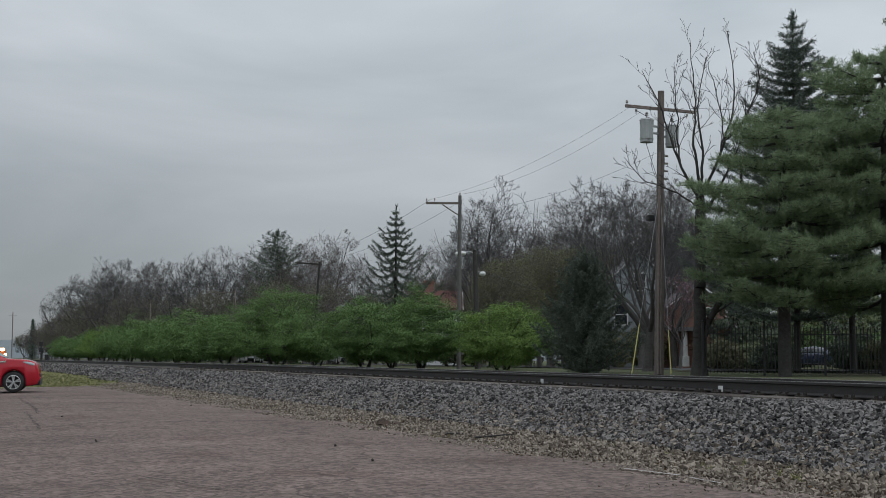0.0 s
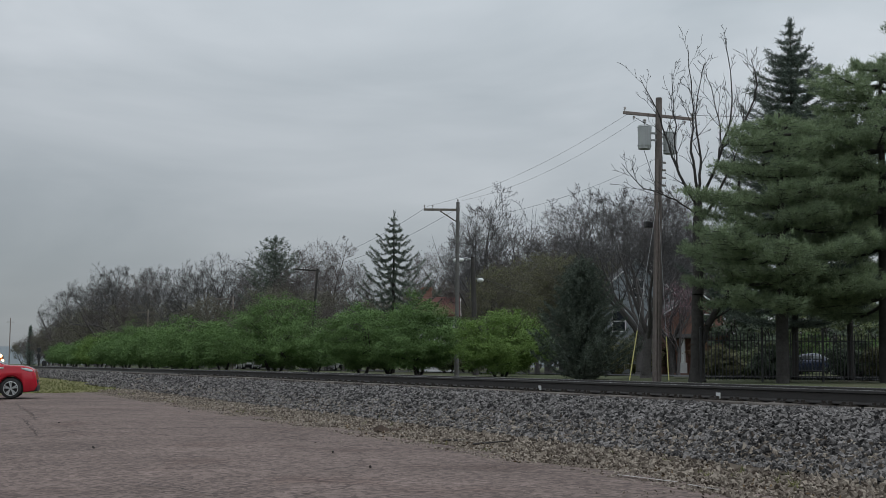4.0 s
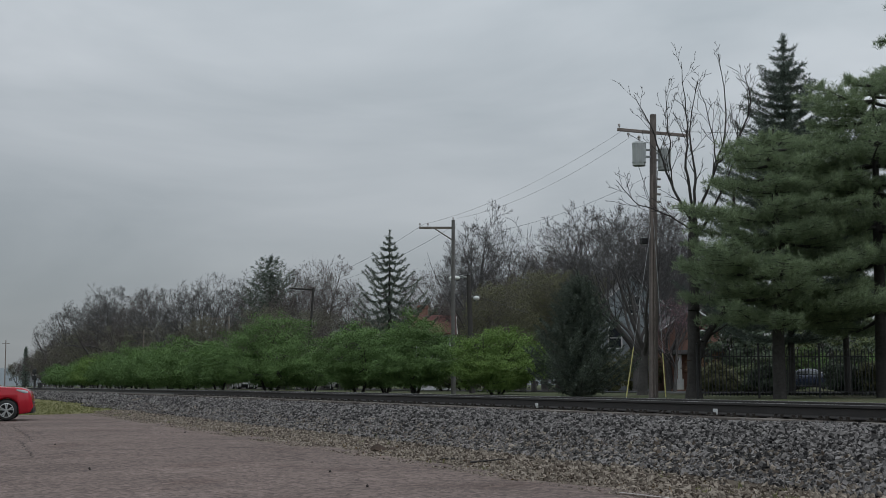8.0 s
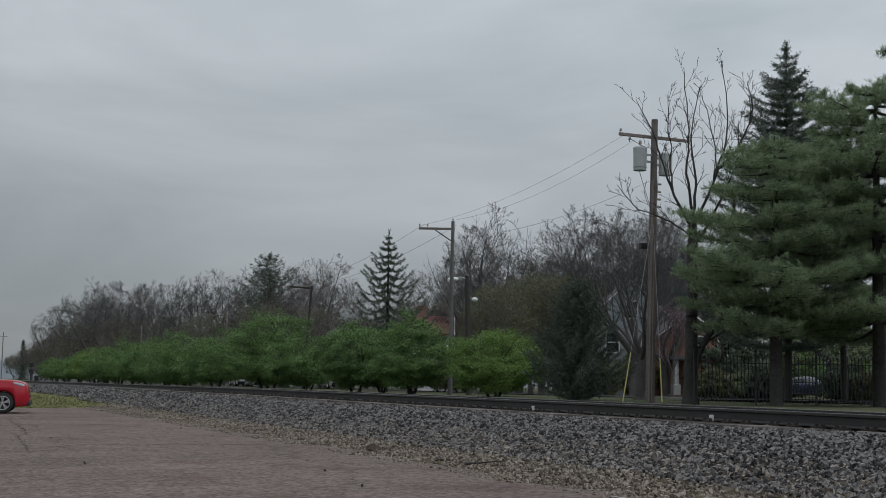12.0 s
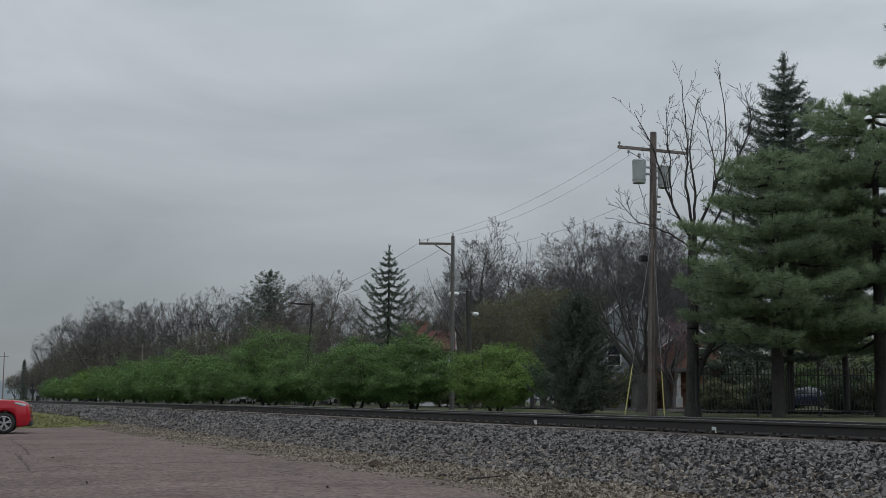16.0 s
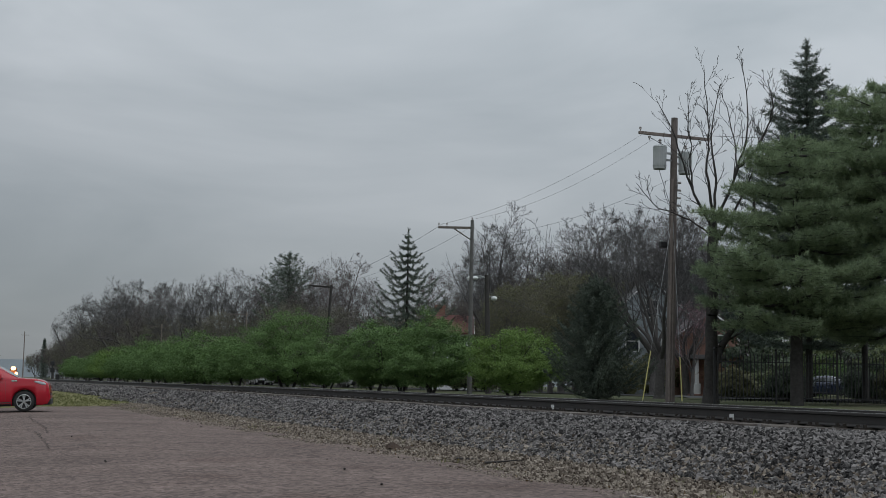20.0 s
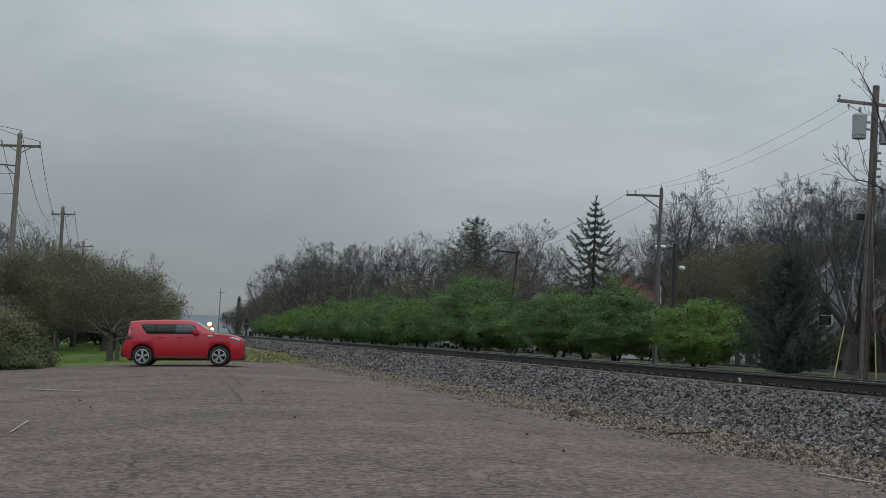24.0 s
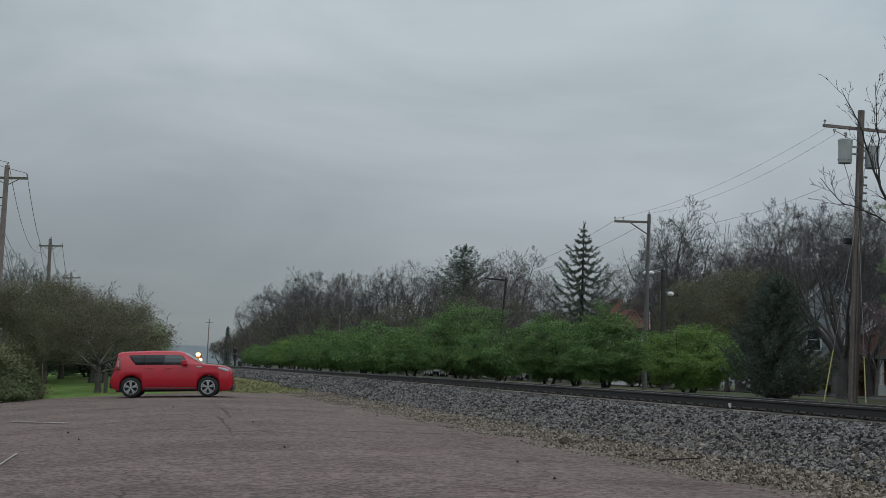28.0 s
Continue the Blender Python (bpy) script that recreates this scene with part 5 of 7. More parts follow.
def build_transformer_pole():
    p = pole("utility_pole", "tall brown wooden pole with two grey transformers", ahead(0.1575, 52.5), 11.05, 0.16, M_POLE, lean=(1.0, 0), arm=(10.37, 1.47, 1.66, M_POLE_PALE), turn=20)
    bm = fresh()
    rod(bm, (-0.14, -0.18, 0.0), (-0.14, -0.17, 8.6), 0.045, sides=8)
    rod(bm, (-0.05, -0.21, 0.0), (-0.05, -0.2, 6.0), 0.03, sides=6)
    part("conduit", bm, M_POLE_PALE, p, "grey conduit strapped to the pole")
    for x in (-1.4, -1.0, 1.25, 1.58):
        bm = fresh()
        insulator(bm, x, 0.17, 10.42 if x not in (-1.0, 1.25) else 10.1)
        part("insulator", bm, M_PORCELAIN, p)
    for x, z, k in ((-0.62, 8.97, 1.0), (0.5, 8.87, 0.95)):
        bm = fresh()
        rod(bm, (x, 0.0, z), (x, 0.0, z + 0.86 * k), 0.25, 0.27, 20)
        rod(bm, (x, 0, z + 0.86 * k), (x, 0, z + 0.93 * k), 0.285, 0.24, 20)
        for a in (0.12, 0.74):
            rod(bm, (x, 0, z + a * k), (x, 0, z + (a + 0.03) * k), 0.275, sides=20)
        can = part("transformer", bm, M_CAN, p, "grey cylindrical transformer")
        bm = fresh()
        insulator(bm, x, 0, z + 0.92 * k, 0.3, 0.07)
        part("bushing", bm, M_PORCELAIN, can)
        bm = fresh()
        box(bm, min(x, 0.1), max(x, -0.1), -0.04, 0.04, z + 0.35, z + 0.42)
        box(bm, min(x, 0.1), max(x, -0.1), -0.04, 0.04, z + 0.62, z + 0.69)
        part("bracket", bm, M_GALV, can)
    for x, z, q, z2 in ((-1.0, 10.2, -0.62, 10.0), (1.25, 10.2, 0.5, 9.85), (-0.62, 9.05, -0.12, 7.55), (0.25, 8.85, 0.14, 7.45)):
        bm = rod(fresh(), (x, 0.1, z), (q, 0.0, z2), 0.012, sides=5)
        part("lead_wire", bm, M_WIRE, p)
    for k in range(4):
        bm = rod(fresh(), (0.17, -0.03, 8.5 - 0.3 * k), (0.3, -0.03, 8.5 - 0.3 * k), 0.045, sides=8)
        part("spool", bm, M_PORCELAIN, p)
    bm = box(fresh(), -0.55, -0.28, -0.12, 0.12, 5.9, 6.15, 0.04)
    part("junction_box", bm, M_BLACKMETAL, p)
    return p


def build_guy(label, foot, head, length):
    g = empty("guy_wire", Matrix.Translation(foot), label, "guy wire", "guy wires of the transformer pole")
    d = Vector(head) - Vector(foot)
    part("strand", rod(fresh(), (0, 0, 0), d, 0.008, sides=5), M_GALV, g)
    part("guard", rod(fresh(), d.normalized() * 0.05, d.normalized() * length, 0.023, 0.02, 8), M_YELLOW, g, "yellow plastic guard")


def wire(label, a, b, sag, r=0.012, name="power_line"):
    a, b = Vector(a), Vector(b)
    n = 14
    side = (b - a).cross(Vector((0, 0, 1))).normalized() * r
    v, faces = [], []
    for k in range(n + 1):
        f = k / n
        q = a.lerp(b, f) - Vector((0, 0, sag * 4 * f * (1 - f)))
        v += [q + side, q + Vector((0, 0, r)), q - side, q - Vector((0, 0, r))]
    for k in range(n):
        for i in range(4):
            j = (i + 1) % 4
            faces.append((4 * k + i, 4 * k + j, 4 * k + 4 + j, 4 * k + 4 + i))
    ob = put(name, mesh_of(name, v, faces, M_WIRE))
    return tagged(ob, label, "cable")


def build_poles():
    a = build_transformer_pole()
    head_a = ahead(0.1595, 52.5, 11.0)
    build_guy("steel guy wire with a yellow guard", ahead(0.1375, 50.5), head_a - Vector((0, 0, 3)), 2.0)
    build_guy("steel guy wire with a yellow guard", ahead(0.1665, 50.0), head_a - Vector((0, 0, 3)), 1.75)
    b = pole("utility_pole", "brown wooden pole with a one-sided crossarm", ahead(0.0109, 72), 9.25, 0.115, M_POLE_GREY, lean=(0.1, 0), arm=(8.85, 1.82, 0.12, M_ARM))
    bm = rod(fresh(), (-0.95, 0.1, 8.78), (-0.06, 0.1, 8.2), 0.035, sides=6)
    part("brace", bm, M_ARM, b)
    for x in (-1.78, -1.35, 0.0):
        bm = fresh()
        insulator(bm, x, 0.14 if x else 0, 8.9 if x else 9.2, 0.22, 0.055)
        part("insulator", bm, M_PORCELAIN, b)
    # the stub pole with two lamp heads
    c = pole("lamp_pole", "short dark pole carrying two street lamp heads", ahead(0.0248, 75), 6.55, 0.15, M_POLE_DARK, lean=(-1.6, 0))
    tagged(c, category="street lamp")
    for sx, z, k in ((-1, 6.4, 0.8), (1, 5.25, 0.4)):
        bm = fresh()
        rod(bm, (0, 0, z), (sx * 0.5 * k, 0, z + 0.12), 0.03, sides=6)
        rod(bm, (sx * 0.5 * k, 0, z + 0.12), (sx * 0.75 * k, 0, z + 0.05), 0.03, sides=6)
        arm = part("lamp_arm", bm, M_GALV, c)
        bm = fresh()
        bmesh.ops.create_uvsphere(bm, u_segments=14, v_segments=8, radius=1.0, matrix=Matrix.Translation((sx * 0.98 * k, 0, z + 0.0)) @ Matrix.Diagonal((0.33 * k + 0.05, 0.2, 0.13, 1)))
        part("lamp_head", bm, M_WHITE, arm, "pale grey lamp head")
    d = pole("utility_pole", "dark wooden pole with a one-sided crossarm", ahead(-0.0968, 105), 8.0, 0.11, M_POLE_DARK, lean=(3.6, 0), arm=(7.85, 1.78, 0.15, M_POLE_DARK))
    for x in (-1.7, -1.2):
        bm = fresh()
        insulator(bm, x, 0.14, 7.91, 0.22, 0.05)
        part("insulator", bm, M_PORCELAIN, d)
    e = pole("utility_pole", "far pale pole with a slanting crossarm", ahead(-0.154, 140), 7.6, 0.09, M_POLE_PALE, arm=(7.3, 2.0, 0.2, M_ARM))
    f = pole("utility_pole", "far grey pole with a crossarm", ahead(-0.2165, 185), 8.0, 0.11, M_POLE_PALE, arm=(7.6, 1.6, 1.0, M_ARM))
    g = pole("utility_pole", "slim far pole by the track", ahead(-0.3175, 420), 14.6, 0.17, M_POLE_PALE, arm=(13.4, 1.3, 1.3, M_ARM))
    # the line from the transformer pole to the next ones
    A = ahead(0.1575, 52.5)
    B = ahead(0.0109, 72)
    D = ahead(-0.0935, 105)
    for (xa, za), (xb, zb) in zip(((-1.0, 10.55), (-0.75, 10.25), (0.0, 8.7)), ((-1.55, 9.05), (0.22, 9.35), (0.15, 8.4))):
        wire("thin dark overhead power wire", A + Vector((xa + 0.15, 0.2, za)), B + Vector((xb, 0.1, zb)), 0.5, 0.0055)
    for xb in (-1.55, 0.2):
        wire("thin dark overhead power wire", B + Vector((xb, 0.1, 9.05)), D + Vector((xb + 0.2, 0, 8.1)), 0.5, 0.009)
    wire("thin dark overhead power wire", A + Vector((1.3, 0.2, 10.4)), Vector((30, 40, 10.4)), 0.6, 0.009)
    wire("thin pale overhead service cable", ahead(0.0236, 75, 6.4), ahead(0.1325, 91.3, 5.3), 0.5, 0.012)


build_poles()


def build_left_line():
    """The line of poles along the left side, with its wires."""
    rows = [(-0.4888, 63, 10.64, 10.04, 0.15, M_POLE_PALE, (0.1, 0)), (-0.4470, 108, 11.16, 10.59, 0.17, M_POLE, (-1.0, 0)), (-0.4290, 150, 11.12, 10.54, 0.16, M_POLE_PALE, (-0.8, 0)), (-0.4159, 205, 11.9, 11.4, 0.16, M_POLE, (0, 0))]
    tops = []
    for b, y, top, arm_at, r, mat, lean in rows:
        base = ahead(b, y)
        h, za = top - base.z, arm_at - base.z
        p = pole("utility_pole", "wooden pole with a double crossarm, leaning slightly", base, h, r, mat, lean, (za, 1.06, 1.06, M_ARM))
        for sx in (-1, 1):
            bm = rod(fresh(), (sx * 0.6, 0.12, za - 0.06), (0.0, 0.12, za - 0.36), 0.025, sides=5)
            part("brace", bm, M_GALV, p)
        for x in (-1.0, 0.0, 1.0):
            bm = fresh()
            insulator(bm, x, 0.15 if x else 0.0, (za + 0.06) if x else h - 0.02, 0.22, 0.055)
            part("insulator", bm, M_PORCELAIN, p)
        if y == 63:
            bm = fresh()
            rod(bm, (-1.0, 0.15, za - 0.95), (-0.15, 0.1, za - 1.0), 0.03, sides=6)
            rod(bm, (-0.75, 0.15, za - 1.0), (-0.3, 0.1, za - 1.35), 0.02, sides=6)
            part("cutout", bm, M_BLACKMETAL, p)
        bpy.context.view_layer.update()
        tops.append([p.matrix_world @ Vector((x, 0.12, (za + 0.25) if x else h + 0.18)) for x in (-1.0, 0.0, 1.0)] + [p.matrix_world @ Vector((-0.1, 0, za - 2.4))])
    first = tops[0]
    for k in range(4):
        q = first[k] + Vector((-6 + (6 if k == 2 else 0), -26, 1.0 + (1.8 if k < 3 else 0)))
        wire("thin dark overhead power wire", first[k], q, 1.0, 0.013)
        for i in range(3):
            wire("thin dark overhead power wire", tops[i][k], tops[i + 1][k], 2.7 if k < 3 else 3.0, 0.014 + 0.004 * i)
    wire("thin dark overhead power wire", first[3] + Vector((0, 0, 1.0)), first[3] + Vector((-14, -6, 1.3)), 0.5, 0.013)


build_left_line()


# ---- fence, houses ----
def build_fence():
    """A black steel picket fence on the far side of the track."""
    fence = empty("picket_fence", ahead(0.19, 49.2), "tall black steel picket fence", "fence")
    base = fence.matrix_world.translation.copy()
    end = ahead(0.36, 50.2) - base
    end.z = 0
    d = end.normalized()
    turn = math.atan2(d.y, d.x)
    fence.rotation_euler.z = turn
    L = end.length
    n = int(L / 0.135)
    me_p = bpy.data.meshes.new("picket")
    bm = box(fresh(), -0.014, 0.014, -0.014, 0.014, 0.08, 1.72)
    bmesh.ops.create_cone(bm, segments=4, radius1=0.026, radius2=0.0, depth=0.11, matrix=Matrix.Translation((0, 0, 1.77)))
    bm.to_mesh(me_p)
    bm.free()
    me_p.materials.append(M_BLACKMETAL)
    me_q = bpy.data.meshes.new("post")
    bm = box(fresh(), -0.035, 0.035, -0.035, 0.035, -0.1, 1.9, 0.006)
    bmesh.ops.create_uvsphere(bm, u_segments=8, v_segments=6, radius=0.05, matrix=Matrix.Translation((0, 0, 1.95)))
    bm.to_mesh(me_q)
    bm.free()
    me_q.materials.append(M_BLACKMETAL)
    for k in range(n):
        if k % 17 == 0:
            ob = put("post", me_q, fence)
        else:
            ob = put("picket", me_p, fence)
        ob.location.x = 0.135 * k
    for z in (0.22, 1.5):
        part("fence_rail", box(fresh(), 0, L, -0.018, 0.018, z - 0.018, z + 0.018), M_BLACKMETAL, fence)


build_fence()


def gable_house(name, label, m, w, d, h, ridge, wall, roof, windows, chimney=None, over=0.35):
    """A house: walls, a gabled roof with thickness, framed windows. The gable faces -y."""
    house = empty(name, m, label, "house")
    bm = fresh()
    pts = [(-w / 2, h), (-w / 2, -0.4), (w / 2, -0.4), (w / 2, h), (0, ridge)]
    a = [bm.verts.new((x, -d / 2, z)) for x, z in pts]
    b = [bm.verts.new((x, d / 2, z)) for x, z in pts]
    bm.faces.new(a)
    bm.faces.new(b[::-1])
    for i in range(5):
        bm.faces.new((a[i], b[i], b[(i + 1) % 5], a[(i + 1) % 5]))
    part("wall", bm, wall, house)
    for sx in (-1, 1):
        bm = fresh()
        k = (ridge - h) / (w / 2)
        x0, z0, x1, z1 = sx * (w / 2 + over), h - over * k, 0.0, ridge
        v = [bm.verts.new(c) for c in ((x0, -d / 2 - over, z0), (x1, -d / 2 - over, z1), (x1, d / 2 + over, z1), (x0, d / 2 + over, z0), (x0, -d / 2 - over, z0 + 0.16), (x1, -d / 2 - over, z1 + 0.16), (x1, d / 2 + over, z1 + 0.16), (x0, d / 2 + over, z0 + 0.16))]
        for q in ((0, 1, 2, 3), (7, 6, 5, 4), (0, 4, 5, 1), (1, 5, 6, 2), (2, 6, 7, 3), (3, 7, 4, 0)):
            bm.faces.new([v[i] for i in q])
        bmesh.ops.recalc_face_normals(bm, faces=bm.faces)
        part("roof", bm, roof, house)
        part("verge", rod(fresh(), (x0, -d / 2 - over - 0.02, z0 + 0.04), (x1, -d / 2 - over - 0.02, z1 + 0.04), 0.055, sides=4), M_WHITE, house, "white painted verge board")
    for x, z, ww, hh in windows:
        win = part("window", box(fresh(), x - ww / 2 - 0.09, x + ww / 2 + 0.09, -d / 2 - 0.05, -d / 2 + 0.02, z - 0.09, z + hh + 0.09, 0.01), M_WHITE, house, "white framed window")
        part("pane", box(fresh(), x - ww / 2, x + ww / 2, -d / 2 - 0.062, -d / 2 - 0.05, z, z + hh / 2 - 0.03), M_WINDOW, win)
        part("pane", box(fresh(), x - ww / 2, x + ww / 2, -d / 2 - 0.062, -d / 2 - 0.05, z + hh / 2 + 0.03, z + hh), M_WINDOW, win)
    if chimney:
        x, y, zt, mat = chimney
        bm = box(fresh(), x - 0.4, x + 0.4, y - 0.4, y + 0.4, h, zt)
        box(bm, x - 0.47, x + 0.47, y - 0.47, y + 0.47, zt - 0.25, zt - 0.1)
        part("chimney", bm, mat, house)
    return house


def build_houses():
    # the white house with the red roof
    h = gable_house("house", "white two-storey house with a red shingle roof", Matrix.Translation(ahead(-0.003, 112)) @ Matrix.Rotation(radians(90), 4, "Z"), 6.0, 2.9, 4.6, 6.0, M_WHITE, M_ROOF_RED, [(-2, 1.0, 0.9, 1.4), (2, 1.0, 0.9, 1.4)], chimney=(0.6, 0.95, 7.0, M_BRICKWALL))
    # eave-side windows of that house, which face the track
    for x, z in ((-0.8, 0.9), (0.8, 0.9), (-0.75, 3.0), (0.75, 3.0)):
        win = part("window", box(fresh(), -3.06, -2.98, x - 0.5, x + 0.5, z - 0.08, z + 1.38, 0.01), M_WHITE, h)
        part("pane", box(fresh(), -3.075, -3.06, x - 0.42, x + 0.42, z, z + 1.3), M_WINDOW, win)
    # the pale gabled house
    h = gable_house("house", "pale blue-grey gabled house with a grey roof", Matrix.Translation(ahead(0.1378, 95)), 4.6, 7, 5.6, 7.7, M_SIDING, M_ROOF_GREY, [(0.1, 5.2, 0.7, 1.1), (-1.2, 2.9, 0.8, 1.3), (1.2, 2.9, 0.8, 1.3)])
    board = bpy.data.meshes.new("clapboard")
    bm = box(fresh(), -2.31, 2.31, -3.53, -3.5, 0.0, 0.11)
    bm.to_mesh(board)
    bm.free()
    board.materials.append(M_SIDING)
    for k in range(38):
        put("clapboard", board, h).location.z = 0.05 + 0.145 * k
    # the brick house with a white porch
    h = gable_house("brick_house", "red brick house with a white porch", Matrix.Translation(ahead(0.1775, 90)), 3.4, 9, 4.0, 5.2, M_BRICKWALL, M_ROOF_GREY, [(0.6, 2.75, 0.7, 1.0)])
    porch = part("porch_roof", box(fresh(), -1.6, 1.9, -7.6, -4.52, 2.25, 2.5, 0.03), M_ROOF_GREY, h, "flat grey porch roof")
    for x in (-1.3, 0.1, 1.6):
        bm = rod(fresh(), (x, -7.2, 0.1), (x, -7.2, 2.2), 0.15, 0.12, 10)
        box(bm, x - 0.2, x + 0.2, -7.4, -7.0, -0.1, 0.75, 0.02)
        part("porch_column", bm, M_WHITE, h, "white porch column on a square base")
    part("porch_floor", box(fresh(), -1.7, 1.9, -7.5, -4.55, -0.4, 0.12, 0.02), M_BRICKWALL, h)
    # a small white garden bench by the yellow guard, and a low garden wall
    bench = empty("garden_bench", ahead(0.1435, 108), "small white slatted garden bench", "bench")
    part("seat", box(fresh(), -0.55, 0.55, -0.2, 0.2, 0.38, 0.43, 0.01), M_WHITE, bench)
    for k in range(8):
        part("slat", box(fresh(), -0.53 + 0.14 * k, -0.46 + 0.14 * k, 0.18, 0.21, 0.43, 0.8), M_WHITE, bench)
    part("top_rail", box(fresh(), -0.56, 0.56, 0.17, 0.22, 0.8, 0.86), M_WHITE, bench)
    for x in (-0.5, 0.5):
        for y in (-0.17, 0.19):
            part("leg", box(fresh(), x - 0.03, x + 0.03, y - 0.03, y + 0.03, -0.02, 0.38), M_WHITE, bench)
    # a pale building far behind the trees on the near side
    gable_house("garage", "pale distant garage behind the trees", Matrix.Translation(ahead(-0.4345, 100)), 3.0, 6, 1.9, 2.9, M_WHITE, M_ROOF_GREY, [(0.8, 0.8, 0.8, 0.9)])


build_houses()


# ---- vehicles ----
def table(rows, x):
    for (a, va), (b, vb) in zip(rows, rows[1:]):
        if x <= b:
            return va + (vb - va) * max(0.0, (x - a) / (b - a))
    return rows[-1][1]


HATCH = dict(
    ends=(-2.05, 2.05), axles=(-1.34, 1.23), wheel=0.335, arch=0.385,
    top=[(-2.05, 0.6), (-2.0, 0.72), (-1.93, 0.85), (-1.87, 1.02), (-1.83, 1.28), (-1.81, 1.46), (-1.77, 1.525), (-1.5, 1.552), (-0.7, 1.578), (0.0, 1.572), (0.28, 1.55), (0.43, 1.505), (1.02, 1.14), (1.12, 1.11), (1.5, 1.08), (1.72, 1.045), (1.88, 0.99), (1.96, 0.92), (2.01, 0.82), (2.035, 0.68), (2.05, 0.5)],
    low=[(-2.05, 0.4), (-1.95, 0.3), (-1.7, 0.22), (1.75, 0.2), (1.98, 0.24), (2.05, 0.34)],
    half=[(-2.05, 0.72), (-1.95, 0.83), (-1.7, 0.885), (-1.0, 0.9), (1.0, 0.9), (1.6, 0.875), (1.9, 0.8), (2.05, 0.66)],
    belt=1.07, roof_in=0.17, panes=((-1.40, -0.93), (-0.925, -0.27), (-0.25, 0.52)), seams=(-0.93, -0.26, 0.66), shield=(0.44, 1.0), rear=(-1.9, -1.83), lamp=(1.56, 1.92), tail=(-1.88, -1.68, 0.78, 1.32))
SEDAN = dict(
    ends=(-2.3, 2.3), axles=(-1.36, 1.36), wheel=0.33, arch=0.38,
    top=[(-2.3, 0.7), (-2.22, 0.95), (-2.0, 1.03), (-1.6, 1.07), (-1.25, 1.22), (-0.8, 1.40), (-0.2, 1.455), (0.25, 1.42), (0.55, 1.3), (1.05, 1.03), (1.2, 0.98), (1.8, 0.9), (2.15, 0.78), (2.27, 0.62), (2.3, 0.52)],
    low=[(-2.3, 0.4), (-2.1, 0.26), (-1.7, 0.2), (1.8, 0.18), (2.15, 0.22), (2.3, 0.34)],
    half=[(-2.3, 0.7), (-2.1, 0.82), (-1.6, 0.89), (1.4, 0.89), (2.0, 0.8), (2.3, 0.58)],
    belt=0.97, roof_in=0.3, panes=((-1.2, -0.9), (-0.86, -0.12), (-0.07, 0.72)), seams=(-0.9, -0.095, 0.8), shield=(0.40, 0.98), rear=(-1.5, -0.95), lamp=(1.85, 2.17), tail=(-2.25, -1.9, 0.7, 0.92))


def car_section(c, x):
    """Right half of a cross-section, from the sill to the middle of the roof."""
    lo, zt, w = table(c["low"], x), table(c["top"], x), table(c["half"], x)
    for ax in c["axles"]:
        if abs(x - ax) < c["arch"]:
            lo = max(lo, c["wheel"] + math.sqrt(c["arch"] ** 2 - (x - ax) ** 2))
    zb = min(c["belt"], zt - 0.05)
    wr = w - c["roof_in"] * max(0.0, min(1.0, (zt - zb) / 0.5)) - 0.04
    z3 = min(max(0.62, lo + 0.05), zb - 0.06)
    z4 = min(max(0.86, lo + 0.1), zb - 0.03)
    lo2 = min(lo + 0.07, z3 - 0.01)
    return [(w * 0.9, min(lo, lo2 - 0.01)), (w * 0.975, lo2), (w, z3), (w * 0.99, z4), (w * 0.96, zb), (wr + 0.02, zt - 0.075 * min(1, (zt - zb) / 0.3)), (wr - 0.06, zt - 0.018), (wr * 0.5, zt), (0.0, zt + 0.006)]


def skin(c, x, a, side, lift=0.006):
    """A point on the car's side: a runs from 0 at the sill over 4 at the belt to 8 at the roof's middle."""
    sec = car_section(c, x)
    i = min(7, int(a))
    f = a - i
    y, z = sec[i][0] + (sec[i + 1][0] - sec[i][0]) * f, sec[i][1] + (sec[i + 1][1] - sec[i][1]) * f
    t = Vector((sec[i + 1][0] - sec[i][0], sec[i + 1][1] - sec[i][1]))
    t.normalize()
    return Vector((x, side * (y + t.y * lift), z - t.x * lift))


def patch(c, x0, x1, a0, a1, side, nx=8, na=4, lift=0.006, cut=None):
    """A panel that lies on the car's skin, with a thin edge."""
    bm = fresh()
    grid, back = [], []
    for i in range(nx + 1):
        for j in range(na + 1):
            x, a = x0 + (x1 - x0) * i / nx, a0 + (a1 - a0) * j / na
            if cut:
                x, a = cut(x, a, i / nx, j / na)
            grid.append(bm.verts.new(skin(c, x, a, side, lift)))
            back.append(bm.verts.new(skin(c, x, a, side, -0.012)))
    n = na + 1
    for i in range(nx):
        for j in range(na):
            k = i * n + j
            bm.faces.new((grid[k], grid[k + n], grid[k + n + 1], grid[k + 1]))
    ring = [i * n for i in range(nx)] + [nx * n + j for j in range(na)] + [i * n + na for i in range(nx, 0, -1)] + [j for j in range(na, 0, -1)]
    for k in range(len(ring)):
        p, q = ring[k], ring[(k + 1) % len(ring)]
        bm.faces.new((grid[p], grid[q], back[q], back[p]))
    bmesh.ops.recalc_face_normals(bm, faces=bm.faces)
    for f in bm.faces:
        f.smooth = True
    return bm


